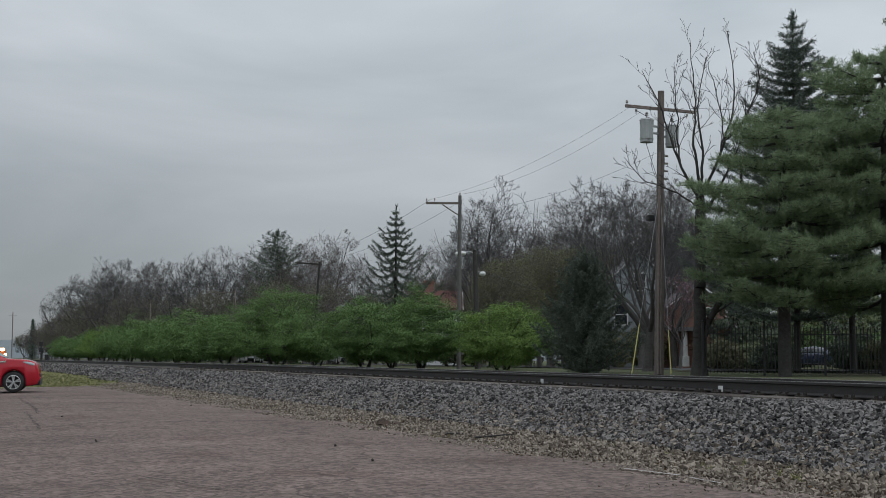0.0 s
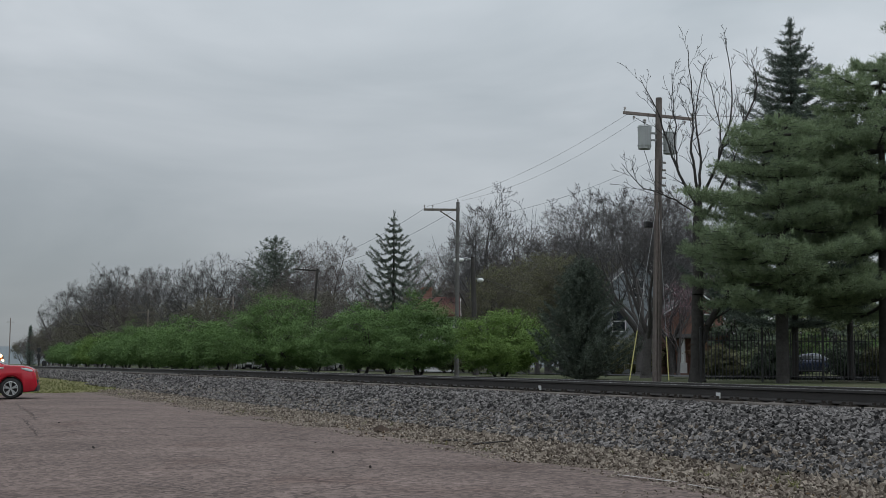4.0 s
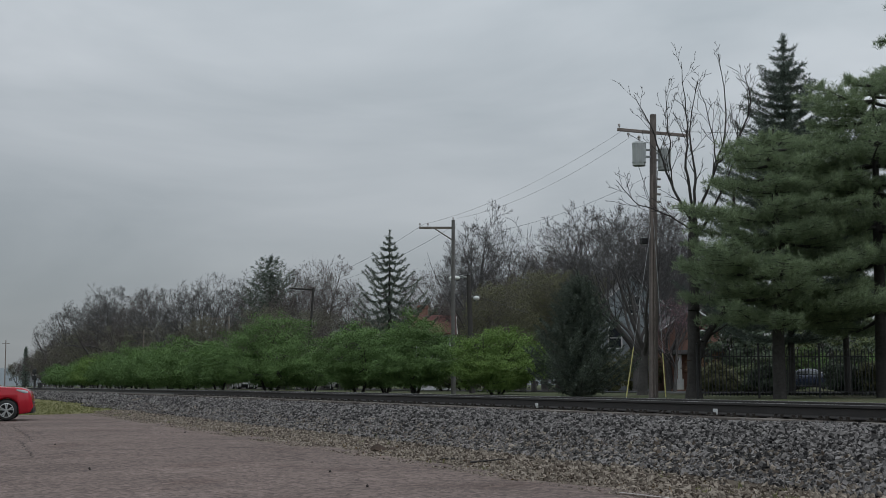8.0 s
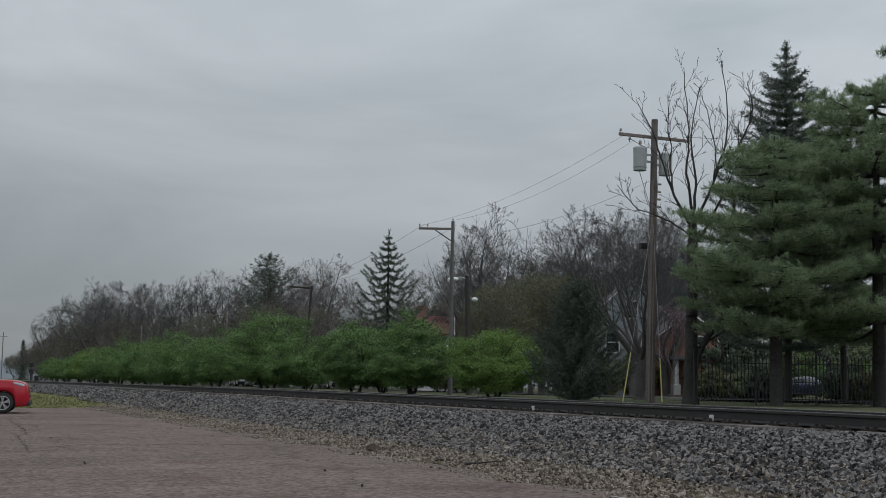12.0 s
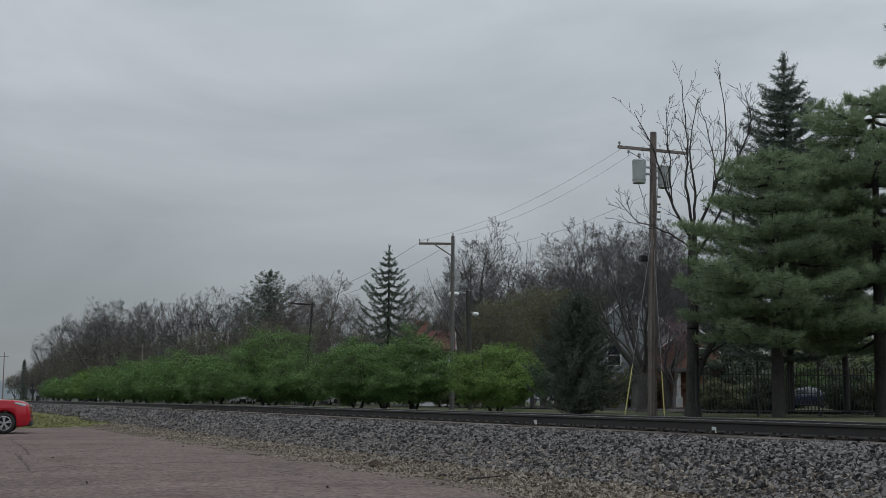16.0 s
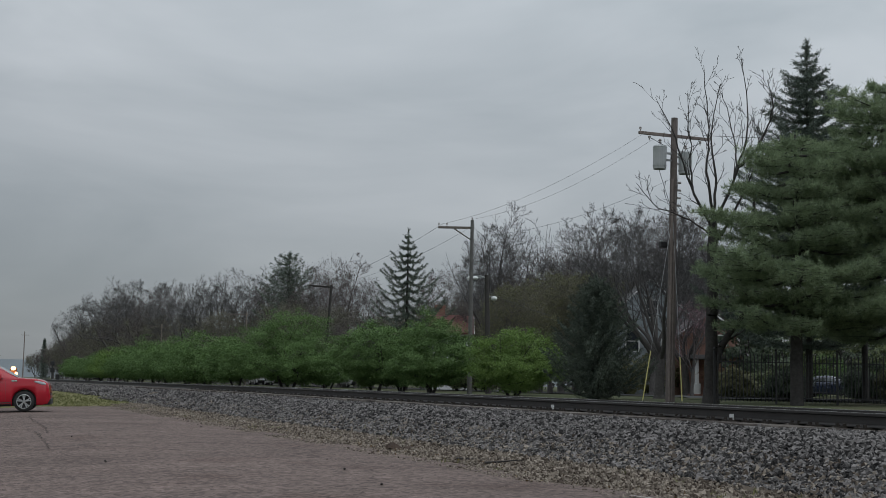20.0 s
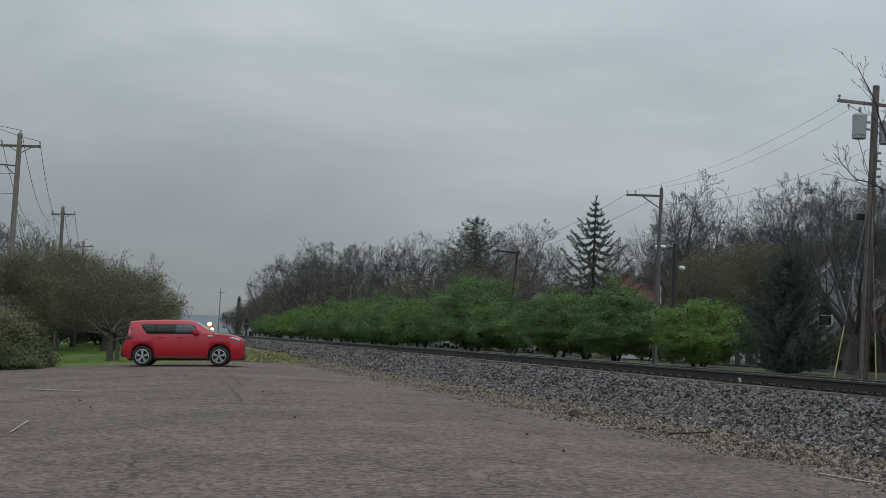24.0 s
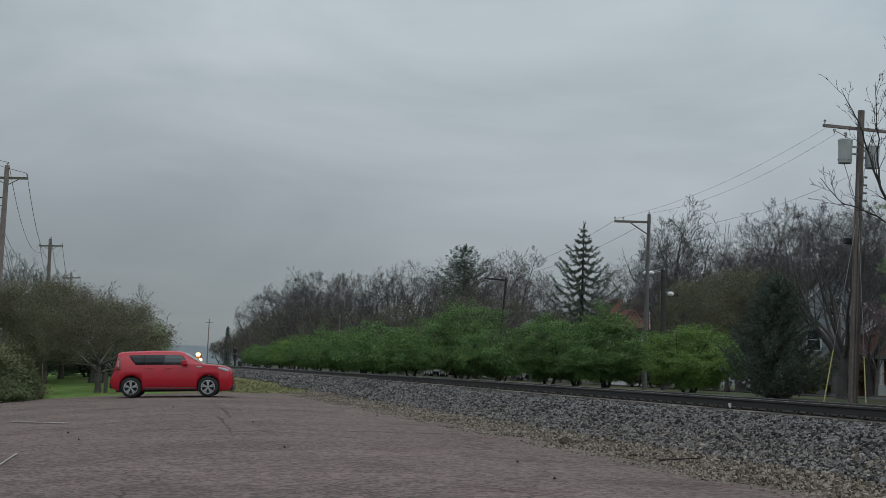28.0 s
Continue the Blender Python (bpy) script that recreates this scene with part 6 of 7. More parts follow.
def lathe(bm, profile, axis_y, sides=28):
    """Turns (radius, y) pairs round the y axis."""
    rings = []
    for r, y in profile:
        rings.append([bm.verts.new((r * math.cos(2 * math.pi * k / sides), axis_y + y, r * math.sin(2 * math.pi * k / sides))) for k in range(sides)])
    for a, b in zip(rings, rings[1:]):
        for k in range(sides):
            bm.faces.new((a[k], a[(k + 1) % sides], b[(k + 1) % sides], b[k]))
    for f in bm.faces:
        f.smooth = True
    return bm


def build_car(name, label, c, paint, lit_brakes=False, category="car"):
    car = empty(name, Matrix(), label, category)
    x0, x1 = c["ends"]
    xs = sorted({round(x0 + (x1 - x0) * k / 84, 4) for k in range(85)} | {round(a + c["arch"] * s * k, 4) for a in c["axles"] for s in (-1, 1) for k in (1.001, 0.98, 0.9, 0.7, 0.4)})
    bm = fresh()
    rows = []
    for x in xs:
        sec = car_section(c, x)
        full = [(-y, z) for y, z in sec] + [(y, z) for y, z in sec[-2::-1]]
        rows.append([bm.verts.new((x, y, z)) for y, z in full])
    for a, b in zip(rows, rows[1:]):
        for k in range(len(a) - 1):
            bm.faces.new((a[k], b[k], b[k + 1], a[k + 1]))
    bm.faces.new(rows[0])
    bm.faces.new(rows[-1][::-1])
    bmesh.ops.recalc_face_normals(bm, faces=bm.faces)
    for f in bm.faces:
        f.smooth = True
    body = part("body", bm, paint, car)
    bm = box(fresh(), x0 + 0.2, x1 - 0.2, -0.74, 0.74, 0.19, 0.7, 0.03)
    part("underbody", bm, M_RIMDARK, car, "dark underbody and wheel wells")
    for side in (-1, 1):
        for k, (a, b) in enumerate(c["panes"]):
            part("side_window", patch(c, a, b, 4.10, 4.80 if c is HATCH else 4.90, side, 10, 3, 0.02 if c is HATCH else 0.006, cut=(lambda x, v, i, j: (x + 0.24 * (1 - j) ** 1.3 * (1 - i), v)) if c is HATCH and k == 0 else (lambda x, v, i, j: (x - 0.16 * j * i, v)) if c is HATCH and k == 2 else None), M_PANE_CLEAR if k == 2 else M_GLASSCAR, car, "lightly tinted side window" if k == 2 else "dark tinted side window")
        for x in c["seams"]:
            part("door_seam", patch(c, x - 0.003, x + 0.003, 0.9, 4.05, side, 1, 8, 0.002), M_TRIM, body)
        for x in (c["panes"][1][0] + 0.09, c["panes"][2][0] + 0.09):
            p = skin(c, x + 0.1, 3.55, side, 0.02)
            part("door_handle", box(fresh(), p.x - 0.1, p.x + 0.1, p.y - 0.018, p.y + 0.018, p.z - 0.02, p.z + 0.02, 0.008), paint, body)
        part("sill_cladding", patch(c, c["axles"][0] + c["arch"] + 0.02, c["axles"][1] - c["arch"] - 0.02, 0.0, 1.15, side, 12, 2, 0.012), M_TRIM, car, "black plastic sill")
        part("headlight", patch(c, c["lamp"][0], c["lamp"][1], 3.0, 3.95, side, 8, 3, 0.01, cut=lambda x, v, i, j: (x, 3.85 + (v - 3.85) * (0.25 + 0.75 * min(1.0, 1.3 * i)))), M_LAMPLENS, car, "clear swept-back headlight")
        tx0, tx1, tz0, tz1 = c["tail"]
        lamp = box(fresh(), tx0 - 0.02, tx1 - 0.03, side * 0.74 - 0.1, side * 0.74 + 0.1, tz0 - 0.12 * lit_brakes, tz1 - 0.08 * lit_brakes, 0.04)
        if c is HATCH:
            lamp.free()
            lamp = patch(c, tx0, tx1, 3.3, 4.75, side, 4, 8, 0.014)
        tail = part("tail_light", lamp, M_BRAKE if lit_brakes else M_TAIL, car, "red tail light")
        if c is HATCH:
            part("reverse_lens", patch(c, tx0 + 0.05, tx1 - 0.06, 3.7, 4.45, side, 3, 5, 0.022), M_TAILPALE, tail, "pale inner lens")
            part("window_surround", patch(c, -1.42, 0.58, 4.06, 4.84, side, 24, 3, 0.012, cut=lambda x, v, i, j: (x + 0.24 * (1 - j) ** 1.3 * max(0.0, 1 - 5 * i) - 0.18 * j * max(0.0, 5 * i - 4), v)), M_TRIM, car, "black gloss pillar trim")
        mx = c["panes"][2][1] - 0.08
        p = skin(c, mx, 4.15, side, 0.0)
        bm = box(fresh(), mx - 0.09, mx + 0.1, p.y + side * 0.05 - 0.03 if side > 0 else p.y - 0.2, p.y + 0.2 if side > 0 else p.y - 0.02, p.z - 0.04, p.z + 0.12, 0.03)
        mirror = part("door_mirror", bm, paint, car)
        part("mirror_foot", box(fresh(), mx - 0.03, mx + 0.05, min(p.y, p.y + side * 0.08), max(p.y, p.y + side * 0.08), p.z - 0.05, p.z + 0.0, 0.01), M_TRIM, mirror)
        if c is HATCH:
            q = skin(c, 0.93, 3.75, side, 0.012)
            part("fender_badge", box(fresh(), q.x - 0.09, q.x + 0.09, q.y - 0.012, q.y + 0.012, q.z - 0.025, q.z + 0.025, 0.006), M_CHROME, body, "small bright fender trim")
    # windscreen and rear window
    for (a, b), nm in ((c["shield"], "windscreen"), (c["rear"], "rear_window")):
        bm = fresh()
        g = []
        for i in range(7):
            x = a + (b - a) * i / 6
            sec = car_section(c, x)
            wr = sec[5][0] - 0.02
            for j in range(7):
                y = -wr + 2 * wr * j / 6
                z = float(np.interp(abs(y), [q[0] for q in sec[:4:-1]], [q[1] for q in sec[:4:-1]]))
                g.append(bm.verts.new((x + (0.014 if nm == "windscreen" else -0.014), y, z + 0.01)))
        for i in range(6):
            for j in range(6):
                k = i * 7 + j
                bm.faces.new((g[k], g[k + 1], g[k + 8], g[k + 7]))
        bmesh.ops.recalc_face_normals(bm, faces=bm.faces)
        part(nm, bm, M_SCREEN if nm == "windscreen" else M_GLASSCAR, car, "clear glass" if nm == "windscreen" else "dark tinted glass")
    part("front_bumper", box(fresh(), x1 - 0.32, x1 + 0.015, -0.66, 0.66, 0.2, 0.42, 0.05), M_TRIM, car, "black lower bumper and grille")
    part("grille", box(fresh(), x1 - 0.2, x1 + 0.012, -0.42, 0.42, 0.5, 0.58, 0.02), M_TRIM, car)
    part("rear_bumper", box(fresh(), x0 - 0.02, x0 + 0.35, -0.72, 0.72, 0.3, 0.56, 0.06), M_TRIM, car, "black rear bumper")
    part("aerial", rod(fresh(), (-1.4, 0, table(c["top"], -1.4)), (-1.52, 0, table(c["top"], -1.4) + 0.16), 0.008, sides=5), M_TRIM, car)
    R = c["wheel"]
    for ax in c["axles"]:
        for side in (-1, 1):
            wheel = new("wheel")
            wheel.parent = car
            wheel.location = (ax, side * 0.8, R)
            bm = lathe(fresh(), [(R * 0.66, -0.10), (R * 0.9, -0.11), (R * 0.985, -0.08), (R, -0.03), (R, 0.03), (R * 0.985, 0.08), (R * 0.9, 0.11), (R * 0.66, 0.10)], 0)
            part("tyre", bm, M_TYRE, wheel)
            bm = lathe(fresh(), [(R * 0.67, side * 0.1), (R * 0.64, side * 0.105), (R * 0.62, side * 0.07), (0.02, side * 0.045)], 0)
            part("rim_well", bm, M_RIMDARK, wheel)
            bm = lathe(fresh(), [(R * 0.71, side * 0.095), (R * 0.69, side * 0.113), (R * 0.64, side * 0.113), (R * 0.63, side * 0.08)], 0)
            part("rim", bm, M_RIM, wheel, "bright alloy rim")
            for k in range(5):
                bm = fresh()
                for off in (-0.17, 0.17):
                    w = 2 * math.pi * k / 5 + 0.3
                    p = Vector((0.035 * math.cos(w), side * 0.095, 0.035 * math.sin(w)))
                    q = Vector((R * 0.66 * math.cos(w + off), side * 0.1, R * 0.66 * math.sin(w + off)))
                    rod(bm, p, q, 0.02, 0.024, 6)
                part("spoke", bm, M_RIM, wheel)
            part("hub_cap", rod(fresh(), (0, side * 0.06, 0), (0, side * 0.115, 0), 0.045, 0.04, 12), M_RIM, wheel)
    return car


def build_cars():
    hatch = build_car("hatchback_car", "red boxy hatchback with dark tinted windows, standing on the lot", HATCH, M_RED)
    f, r = Vector((-0.3134 * 45.6, 45.6, 0)), Vector((-0.3735 * 45.0, 45.0, 0))
    for p in (f, r):
        p.z = lot_z(NX * p.x + NY * p.y - 11.03)
    d = (f - r).normalized()
    mid = r + d * 1.34
    rise = math.asin(d.z)
    hatch.matrix_world = Matrix.Translation(mid) @ Matrix.Rotation(math.atan2(d.y, d.x), 4, "Z") @ Matrix.Rotation(-rise, 4, "Y")
    blue = build_car("sedan_car", "dark blue sedan parked behind the picket fence", SEDAN, M_BLUE)
    blue.matrix_world = Matrix.Translation(ahead(0.2745, 92)) @ Matrix.Rotation(radians(-28), 4, "Z")
    white = build_car("parked_car", "white car parked on the street behind the hedge", SEDAN, M_WHITECAR)
    tagged(white, group="cars parked on the street")
    p = plan(26.2, 150)
    p.z = ground_z(26) + 0.04
    white.matrix_world = Matrix.Translation(p) @ Matrix.Rotation(radians(111.4), 4, "Z")
    for u, k in ((158, 0), (121, 0)):
        q = plan(26.2, u)
        q.z = ground_z(26) + 0.04
        copy_thing(white, Matrix.Translation(q) @ Matrix.Rotation(radians(111.4 if k == 0 else 291.4), 4, "Z"))
    moving = build_car("street_car", "silver car with lit brake lights on the street behind the hedge", SEDAN, M_SILVER, True)
    return moving


STREET_CAR = build_cars()


def build_train():
    """A locomotive with lit headlights, far down the line, and three cars behind it. Front at +x."""
    t = empty("locomotive", Matrix(), "orange diesel locomotive with bright lit headlights", "locomotive")
    part("frame", box(fresh(), -10.5, 10.5, -1.45, 1.45, 0.95, 1.5, 0.08), M_LOCO_DARK, t, "dark underframe")
    part("long_hood", box(fresh(), -9.6, 5.0, -1.0, 1.0, 1.5, 4.1, 0.12), M_LOCO, t)
    bm = box(fresh(), 5.0, 7.6, -1.5, 1.5, 1.5, 4.5, 0.2)
    part("cab", bm, M_LOCO, t)
    part("nose", box(fresh(), 7.6, 9.9, -1.1, 1.1, 1.5, 3.2, 0.22), M_LOCO, t)
    for y in (-0.75, 0.75):
        part("cab_window", box(fresh(), 7.55, 7.66, y - 0.55, y + 0.55, 3.35, 4.05, 0.03), M_WINDOW, t)
    part("pilot", box(fresh(), 10.2, 10.8, -1.35, 1.35, 0.25, 1.3, 0.08), M_LOCO_DARK, t)
    part("coupler", box(fresh(), 10.6, 11.3, -0.2, 0.2, 0.75, 1.05, 0.05), M_LOCO_DARK, t)
    # Lamp discs far wider than real lenses: their glare is put into the shape.
    for y in (-0.3, 0.3):
        part("headlight", rod(fresh(), (7.7, y, 4.3), (7.95, y, 4.3), 0.9, 0.9, 20), M_HEADLIGHT, t, "lit headlight, disc enlarged to carry its glare")
    for y in (-1.4, 1.4):
        part("ditch_light", rod(fresh(), (10.5, y, 1.85), (10.85, y, 1.85), 0.75, 0.75, 20), M_HEADLIGHT, t, "lit ditch light, disc enlarged to carry its glare")
    for x in (-7.4, -5.6, -3.8, 3.8, 5.6, 7.4):
        for y in (-0.75, 0.75):
            part("wheel", rod(fresh(), (x, y - 0.07, 0.5), (x, y + 0.07, 0.5), 0.5, 0.5, 16), M_LOCO_DARK, t)
    part("fuel_tank", box(fresh(), -2.4, 2.4, -1.3, 1.3, 0.3, 0.95, 0.15), M_LOCO_DARK, t)
    for k in range(1, 4):
        bm = box(fresh(), -11 - 17 * k + 1.5, -11 - 17 * k + 16.0, -1.5, 1.5, 1.1, 4.6, 0.12)
        part("boxcar", bm, M_LOCO_DARK, t, "dark boxcar coupled behind")
    return t


TRAIN = build_train()


def build_trackside():
    """The signal post by the rails far ahead, and a mile post."""
    s = empty("signal_post", plan(4.3, 178, 0.6), "low dark railway signal post", "signal")
    part("mast", rod(fresh(), (0, 0, 0), (0, 0, 2.6), 0.08, sides=8), M_BLACKMETAL, s)
    for z in (1.7, 2.5):
        part("target", box(fresh(), -0.25, 0.25, -0.08, 0.08, z - 0.3, z + 0.25, 0.05), M_BLACKMETAL, s)
    part("case", box(fresh(), 0.5, 0.95, -0.2, 0.2, 0.0, 1.1, 0.04), M_RIMDARK, s, "dark relay case")


build_trackside()


def build_garden_bits():
    """A short post beside the tree, and a pale stake in the shrubs."""
    p = empty("wooden_post", ahead(-0.3965, 50.2), "short weathered wooden post beside the tree", "post")
    bm = box(fresh(), -0.06, 0.06, -0.06, 0.06, -0.1, 0.78, 0.01)
    part("shaft", bm, M_BARK_GREY, p)
    part("cap", box(fresh(), -0.07, 0.07, -0.07, 0.07, 0.78, 0.82, 0.01), M_BARK_GREY, p)
    s = empty("garden_stake", ahead(-0.4485, 47.2) , "thin pale stake standing in the shrubs", "stake")
    part("shaft", rod(fresh(), (0.06, 0, -0.1), (0, 0, 1.3), 0.012, 0.009, 6), M_POLE_PALE, s)


build_garden_bits()


# ---- loose pieces: stones, ties, weeds ----
def turned(v, rng):
    """Turns each stone of an array its own random way."""
    q = rng.normal(0, 1, (len(v), 4))
    q /= np.linalg.norm(q, axis=1)[:, None]
    w, x, y, z = q.T
    m = np.stack([1 - 2 * (y * y + z * z), 2 * (x * y - z * w), 2 * (x * z + y * w), 2 * (x * y + z * w), 1 - 2 * (x * x + z * z), 2 * (y * z - x * w), 2 * (x * z - y * w), 2 * (y * z + x * w), 1 - 2 * (x * x + y * y)], 1).reshape(-1, 3, 3)
    return np.einsum("nij,nkj->nki", m, v)


def stone_mesh_arrays(rng, n):
    """Eight-cornered irregular stones of unit size, as arrays."""
    cube = np.array([(x, y, z) for x in (-1, 1) for y in (-1, 1) for z in (-1, 1)], float)
    v = cube[None] * rng.uniform(0.4, 1.0, (n, 8, 3)) * np.array((1.05, 0.8, 0.62))
    quads = np.array([(0, 1, 3, 2), (4, 6, 7, 5), (0, 4, 5, 1), (2, 3, 7, 6), (0, 2, 6, 4), (1, 5, 7, 3)])
    return turned(v, rng), quads


def chip_mesh_arrays(rng, n):
    """Six-cornered splinters of rock of unit size, as arrays."""
    six = np.array([(1, 0, 0), (-1, 0, 0), (0, 1, 0), (0, -1, 0), (0, 0, 1), (0, 0, -1)], float)
    v = six[None] * rng.uniform(0.7, 1.2, (n, 6, 1)) * np.array((1.15, 0.95, 0.75)) + rng.normal(0, 0.28, (n, 6, 3))
    tris = np.array([(0, 2, 4), (2, 1, 4), (1, 3, 4), (3, 0, 4), (2, 0, 5), (1, 2, 5), (3, 1, 5), (0, 3, 5)])
    return turned(v, rng), tris


def scatter(name, rng, u0, u1, s0, s1, per_m2, size, material, parent, label, bias=1.0, shape=stone_mesh_arrays):
    n = int((u1 - u0) * (s1 - s0) * per_m2)
    u = rng.uniform(u0, u1, n)
    s = s0 + (s1 - s0) * rng.uniform(0, 1, n) ** bias
    v, q = shape(rng, n)
    v *= (size * rng.uniform(0.55, 1.25, n))[:, None, None]
    z = np.interp(s, [a for a, _ in BED], [b for _, b in BED]) + size * 0.25 * rng.uniform(-0.4, 1, n)
    z += 0.03 * np.array([noise.noise((a * 0.9, b * 0.7, 2)) for a, b in zip(s, u)])
    c = np.stack([NX * (s + 11.03) + UX * u, NY * (s + 11.03) + UY * u, z], 1)
    v0 = v.shape[1]
    v = (v + c[:, None, :]).reshape(-1, 3)
    f = (np.arange(n)[:, None, None] * v0 + q[None]).reshape(-1, q.shape[1])
    ob = put(name, arrays_mesh(name, v, f, material), parent, label)
    return tagged(ob, kind="stuff")


def build_stones():
    rng = np.random.default_rng(77)
    rock = "crushed grey rock"
    scatter("ballast_rock", rng, 6, 24, -2.6, -0.62, 580, 0.034, M_STONE, BALLAST, rock)
    scatter("ballast_rock", rng, 24, 44, -2.55, -0.62, 380, 0.042, M_STONE, BALLAST, rock)
    scatter("ballast_rock", rng, 44, 72, -2.5, -0.62, 220, 0.054, M_STONE, BALLAST, rock, shape=chip_mesh_arrays)
    scatter("ballast_rock", rng, 72, 120, -2.2, -0.62, 90, 0.075, M_STONE, BALLAST, rock, shape=chip_mesh_arrays)
    scatter("ballast_rock", rng, 8, 40, 0.1, 1.4, 60, 0.04, M_STONE, BALLAST, rock, shape=chip_mesh_arrays)
    scatter("ballast_rock", rng, 6, 60, -3.4, -1.7, 75, 0.04, M_CHIP, BALLAST, "pale pebble among the rock", shape=chip_mesh_arrays)
    scatter("apron_gravel", rng, 6, 30, -4.2, -2.0, 330, 0.026, M_CHIP, APRON, "loose tan gravel", 1.0, chip_mesh_arrays)
    scatter("apron_gravel", rng, 30, 58, -4.2, -2.0, 230, 0.026, M_CHIP, APRON, "loose tan gravel", 1.0, chip_mesh_arrays)
    scatter("lot_grit", rng, 8, 40, -5.6, -3.7, 40, 0.013, M_CHIP, APRON, "loose grit spilled on the paving", 0.4, chip_mesh_arrays)
    # single stones on the shoulder, where the camera is nearest
    kinds = []
    for k in range(6):
        v, q = stone_mesh_arrays(rng, 1)
        kinds.append(arrays_mesh("rock", v[0] * 0.038, q, M_STONE_ONE))
    for k in range(300):
        u, s = rng.uniform(7, 26), rng.uniform(-2.6, -0.6)
        ob = put("rock", kinds[k % 6], BALLAST)
        ob.location = plan(s, u, bed_z(s) + 0.03)
        ob.rotation_euler = (rng.uniform(-0.5, 0.5), rng.uniform(-0.5, 0.5), rng.uniform(0, 6.28))
    # one long pale stone and a clod of broken paving at the lot's rim
    v, q = stone_mesh_arrays(rng, 1)
    ob = put("pale_stone", arrays_mesh("pale_stone", v[0] * 0.3 * np.array((1.0, 0.35, 0.3)), q, M_CHIP), APRON, "pale flat stone")
    ob.location = plan(-1.45, 60.7, 0.68)
    for b, y, k in ((-0.0425, 23.6, 1.0), (-0.034, 23.4, 0.7), (-0.026, 23.5, 0.8), (-0.047, 23.9, 0.6), (-0.02, 23.3, 0.5)):
        v, q = stone_mesh_arrays(rng, 1)
        ob = put("asphalt_clod", arrays_mesh("asphalt_clod", v[0] * 0.125 * k * np.array((1.3, 0.9, 0.7)), q, M_CLOD), APRON, "dark clod of broken paving")
        p = ahead(b, y)
        ob.location = (p.x, p.y, 0.2)


build_stones()


def build_ties():
    inv = TRACK.matrix_world.inverted()
    rng = random.Random(12)
    bm = box(fresh(), -1.3, 1.3, -0.115, 0.115, -0.18, 0.0, 0.012)
    me = bpy.data.meshes.new("tie")
    bm.to_mesh(me)
    bm.free()
    me.materials.append(M_TIE)
    bm = box(fresh(), -0.15, 0.15, -0.1, 0.1, 0.0, 0.02)
    for x in (-0.11, 0.11):
        for y in (-0.07, 0.07):
            box(bm, x - 0.018, x + 0.018, y - 0.018, y + 0.018, 0.0, 0.055)
    mp = bpy.data.meshes.new("tie_plate")
    bm.to_mesh(mp)
    bm.free()
    mp.materials.append(M_PLATE)
    n = 0
    for k in range(230):
        u = 2 + 0.5 * k
        top = rail_z(u) - 0.18 - 0.018
        m = Matrix.Translation(inv @ plan(0.76 + rng.uniform(-0.05, 0.05), u + rng.uniform(-0.03, 0.03), top)) @ pose(0, 0, 0, 0, 0, 21.4 + rng.uniform(-1, 1))
        tie = put("tie", me, TRACK)
        tie.matrix_basis = m
        if u < 60:
            plate = put("tie_plate", mp, tie)
            plate.location.x = -0.725
    bm = fresh()
    for k in range(190):
        u = 117 + 0.5 * k
        c = plan(0.76 + bend(u), u, rail_z(u) - 0.29) - TRACK.matrix_world.translation
        bmesh_box = Matrix.Translation(c) @ pose(0, 0, 0, 0, 0, 21.4) @ Matrix.Diagonal((2.6, 0.23, 0.18, 1))
        bmesh.ops.create_cube(bm, size=1.0, matrix=bmesh_box)
    far = part("far_ties", bm, M_TIE, TRACK)
    tagged(far, kind="stuff")


build_ties()


def build_weeds():
    """Tufts of grass at the lot's end and thin weeds in the gravel."""
    rng = np.random.default_rng(9)
    cs, ds = [], []
    while len(cs) < 2600:
        u, s = rng.uniform(56, 95), rng.uniform(-9, -2.2)
        if u < lot_end(s) + 0.4:
            continue
        cs.append(plan(s, u, ground_z(s) if s < -3.6 else bed_z(s)))
        ds.append((0, 0, 1))
    while len(cs) < 3600:
        x, y = rng.uniform(-24, -13), rng.uniform(47, 56)
        s, u = NX * x + NY * y - 11.03, UX * x + UY * y
        if u < lot_end(s) + 0.1:
            continue
        cs.append((x, y, ground_z(s)))
        ds.append((0, 0, 1))
    for _ in range(260):
        u = rng.uniform(8, 60)
        s = rng.normal(-3.25, 0.3)
        if noise.noise((u * 0.3, s * 1.2, 4)) < 0.26:
            continue
        cs.append(plan(s, u, bed_z(max(s, -3.7))))
        ds.append((0, 0, 1))
    ob = put("grass_tufts", needle_mesh("grass_tufts", rng, cs, ds, 9, 0.075, 0.007, 0.7, M_WEEDS))
    tagged(ob, "thin grass and weeds at the lot's edge", "grass", kind="stuff")


build_weeds()


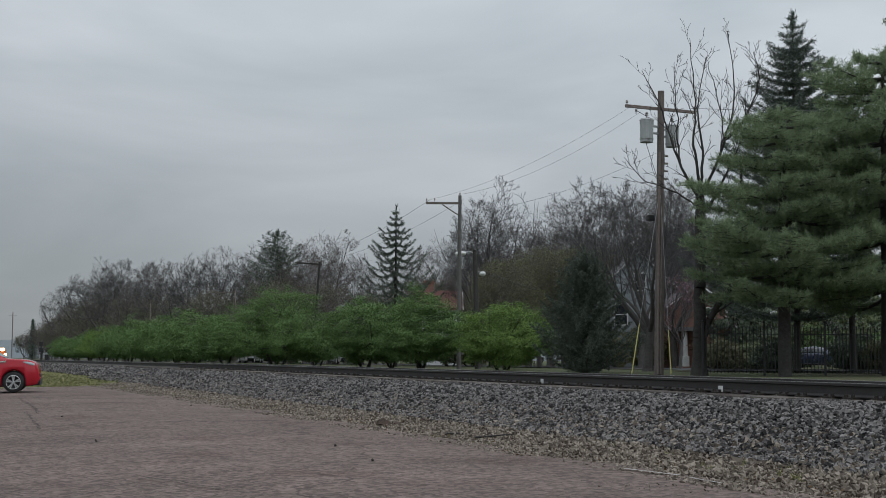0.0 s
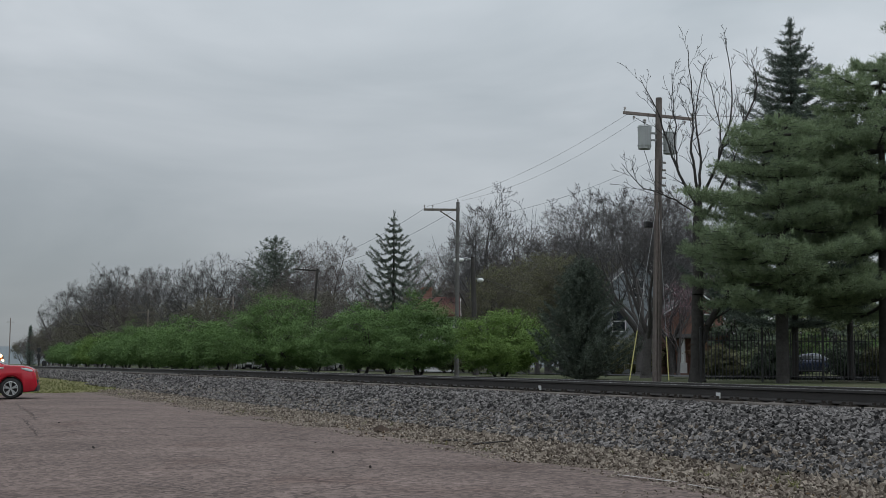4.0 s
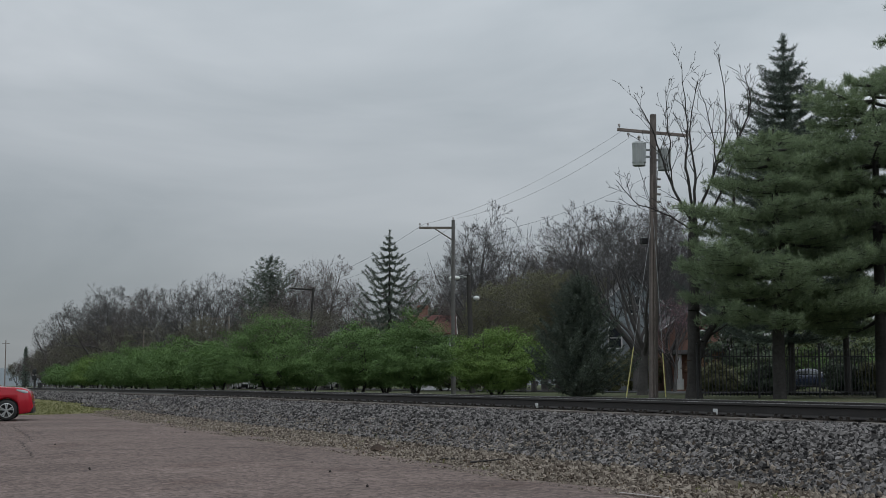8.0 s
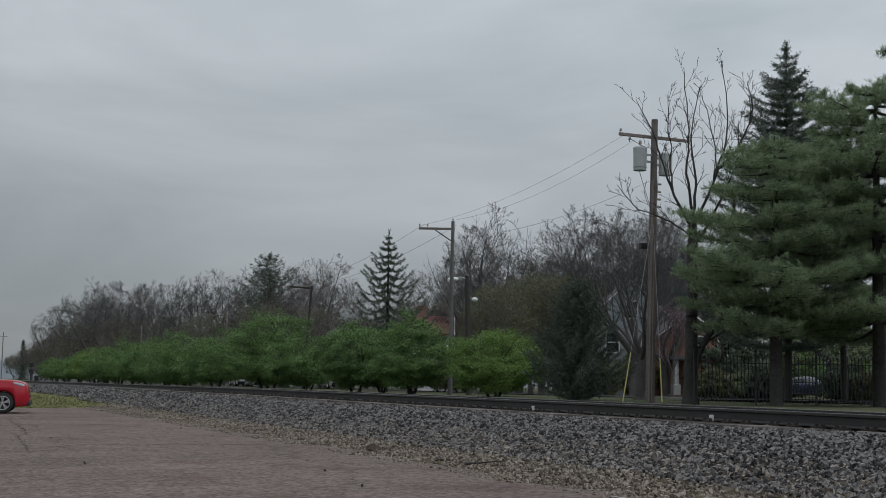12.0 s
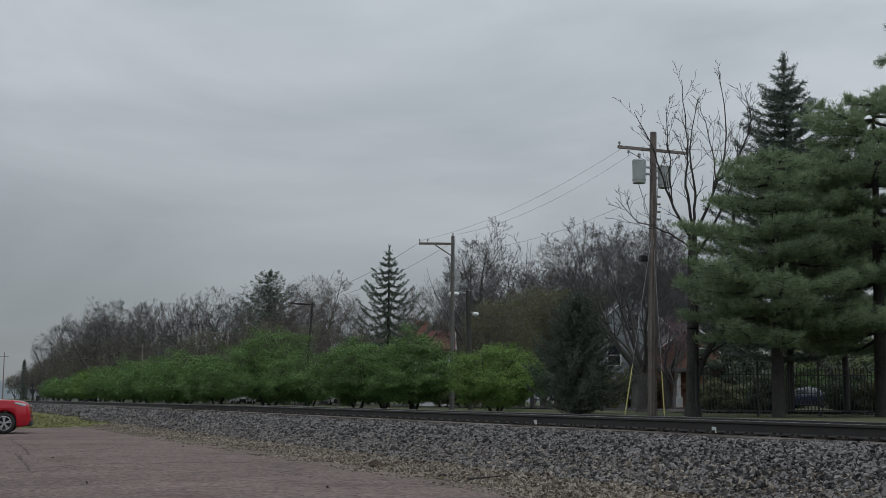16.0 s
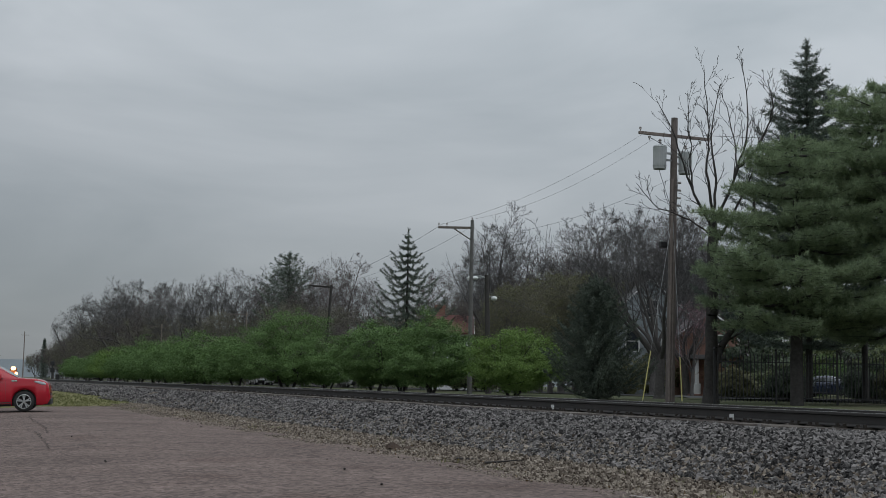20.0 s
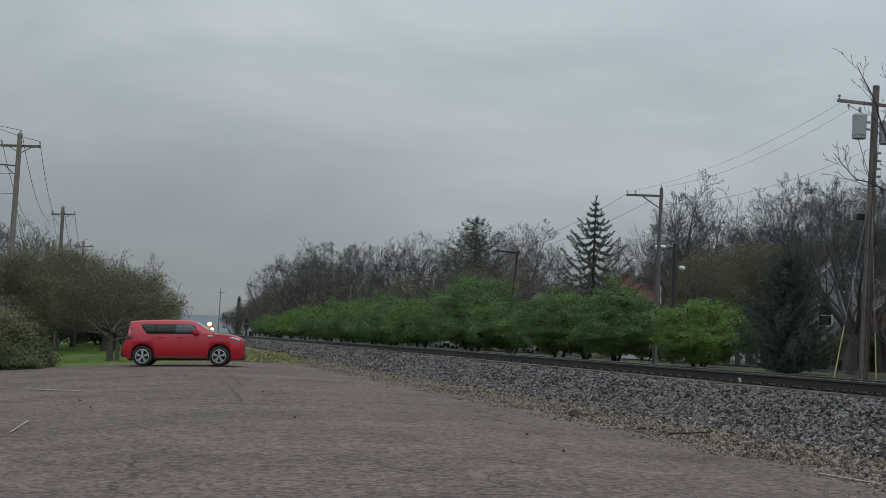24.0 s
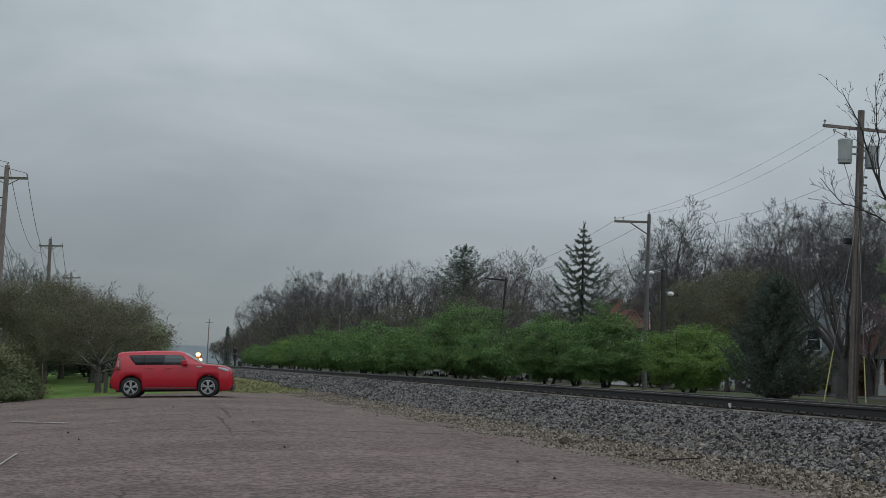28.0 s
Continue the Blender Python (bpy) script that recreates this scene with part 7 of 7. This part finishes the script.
def build_litter():
    """Dry leaves along the lot's rim, sticks, and dark pebbles on the paving."""
    rng = np.random.default_rng(21)
    cs = []
    for _ in range(500):
        u = rng.uniform(8, 60)
        s = lot_edge(u) + rng.normal(0.12, 0.22)
        cs.append(plan(s, u, max(lot_z(s), bed_z(max(s, -3.7))) + 0.02))
    ob = put("leaf_litter", leaf_mesh("leaf_litter", rng, cs, 2, 0.02, 0.03, M_LITTER))
    tagged(ob, "dry brown leaves along the lot's rim", "leaves", kind="stuff")
    for x, y, turn, length in ((-3.02, 30.84, 10, 0.9), (-2.5, 30.1, -15, 0.5), (0.05, 20.6, -30, 0.8), (0.45, 19.6, -25, 0.6), (-4.6, 36.0, 20, 0.7), (1.2, 21.4, 5, 0.9), (-0.4, 24.3, -5, 0.7)):
        s = NX * x + NY * y - 11.03
        t = Tubes()
        d = np.array((math.cos(radians(turn)), math.sin(radians(turn)), 0.0))
        a = np.array((0.0, 0.0, 0.0))
        for k in range(4):
            b = a + d * length / 4 + np.array((0, rng.normal(0, 0.03), abs(rng.normal(0, 0.012))))
            t.add(a, b, 0.018 - 0.003 * k, 0.015 - 0.003 * k, 5)
            a = b
        ob = put("fallen_stick", t.mesh("fallen_stick", M_BARK))
        tagged(ob, "dark fallen stick at the lot's rim", "stick")
        ob.location = (x, y, max(lot_z(s), bed_z(max(-3.74, min(s, -0.5)))) + 0.03)
    for x, y in ((-16.69, 34.38), (-10.1, 23.81), (-9.02, 21.72), (-7.53, 26.97), (-10.27, 44.95), (-1.42, 17.93), (-0.8, 15.39), (-6.1, 33.0), (-4.9, 19.3), (-12.0, 35.1)):
        v, q = stone_mesh_arrays(rng, 1)
        ob = put("pebble", arrays_mesh("pebble", v[0] * 0.022, q, M_BED))
        tagged(ob, "dark loose pebble lying on the paving", "pebble", "pebbles on the lot")
        ob.location = (x, y, lot_z(NX * x + NY * y - 11.03) + 0.015)


build_litter()


# ---- what moves ----
def motions():
    # the train comes slowly nearer along the bent end of the track
    rows = []
    for t, u in ((0, 722), (7, 714), (14, 706), (21, 698), (28, 690)):
        p, q = plan(0.75 + bend(u), u, RAIL_TOP), plan(0.75 + bend(u - 20), u - 20, RAIL_TOP)
        d = q - p
        rows.append((t, Matrix.Translation(p) @ Matrix.Rotation(math.atan2(d.y, d.x), 4, "Z")))
    walk(TRAIN, rows)
    # the car on the street drives away behind the hedge, braking
    rows = []
    for t, u in ((0, 182), (3, 189), (6, 197), (8, 203), (9, 204.5), (10, 206), (11, 208), (12, 211), (14, 217), (18, 236), (23, 275), (28, 330)):
        p, q = (plan(street_s(w) + 1.4 + bend(w), w, ground_z(street_s(w)) + 0.06) for w in (u, u + 10))
        d = q - p
        rows.append((t, Matrix.Translation(p) @ Matrix.Rotation(math.atan2(d.y, d.x), 4, "Z")))
    walk(STREET_CAR, rows)


motions()
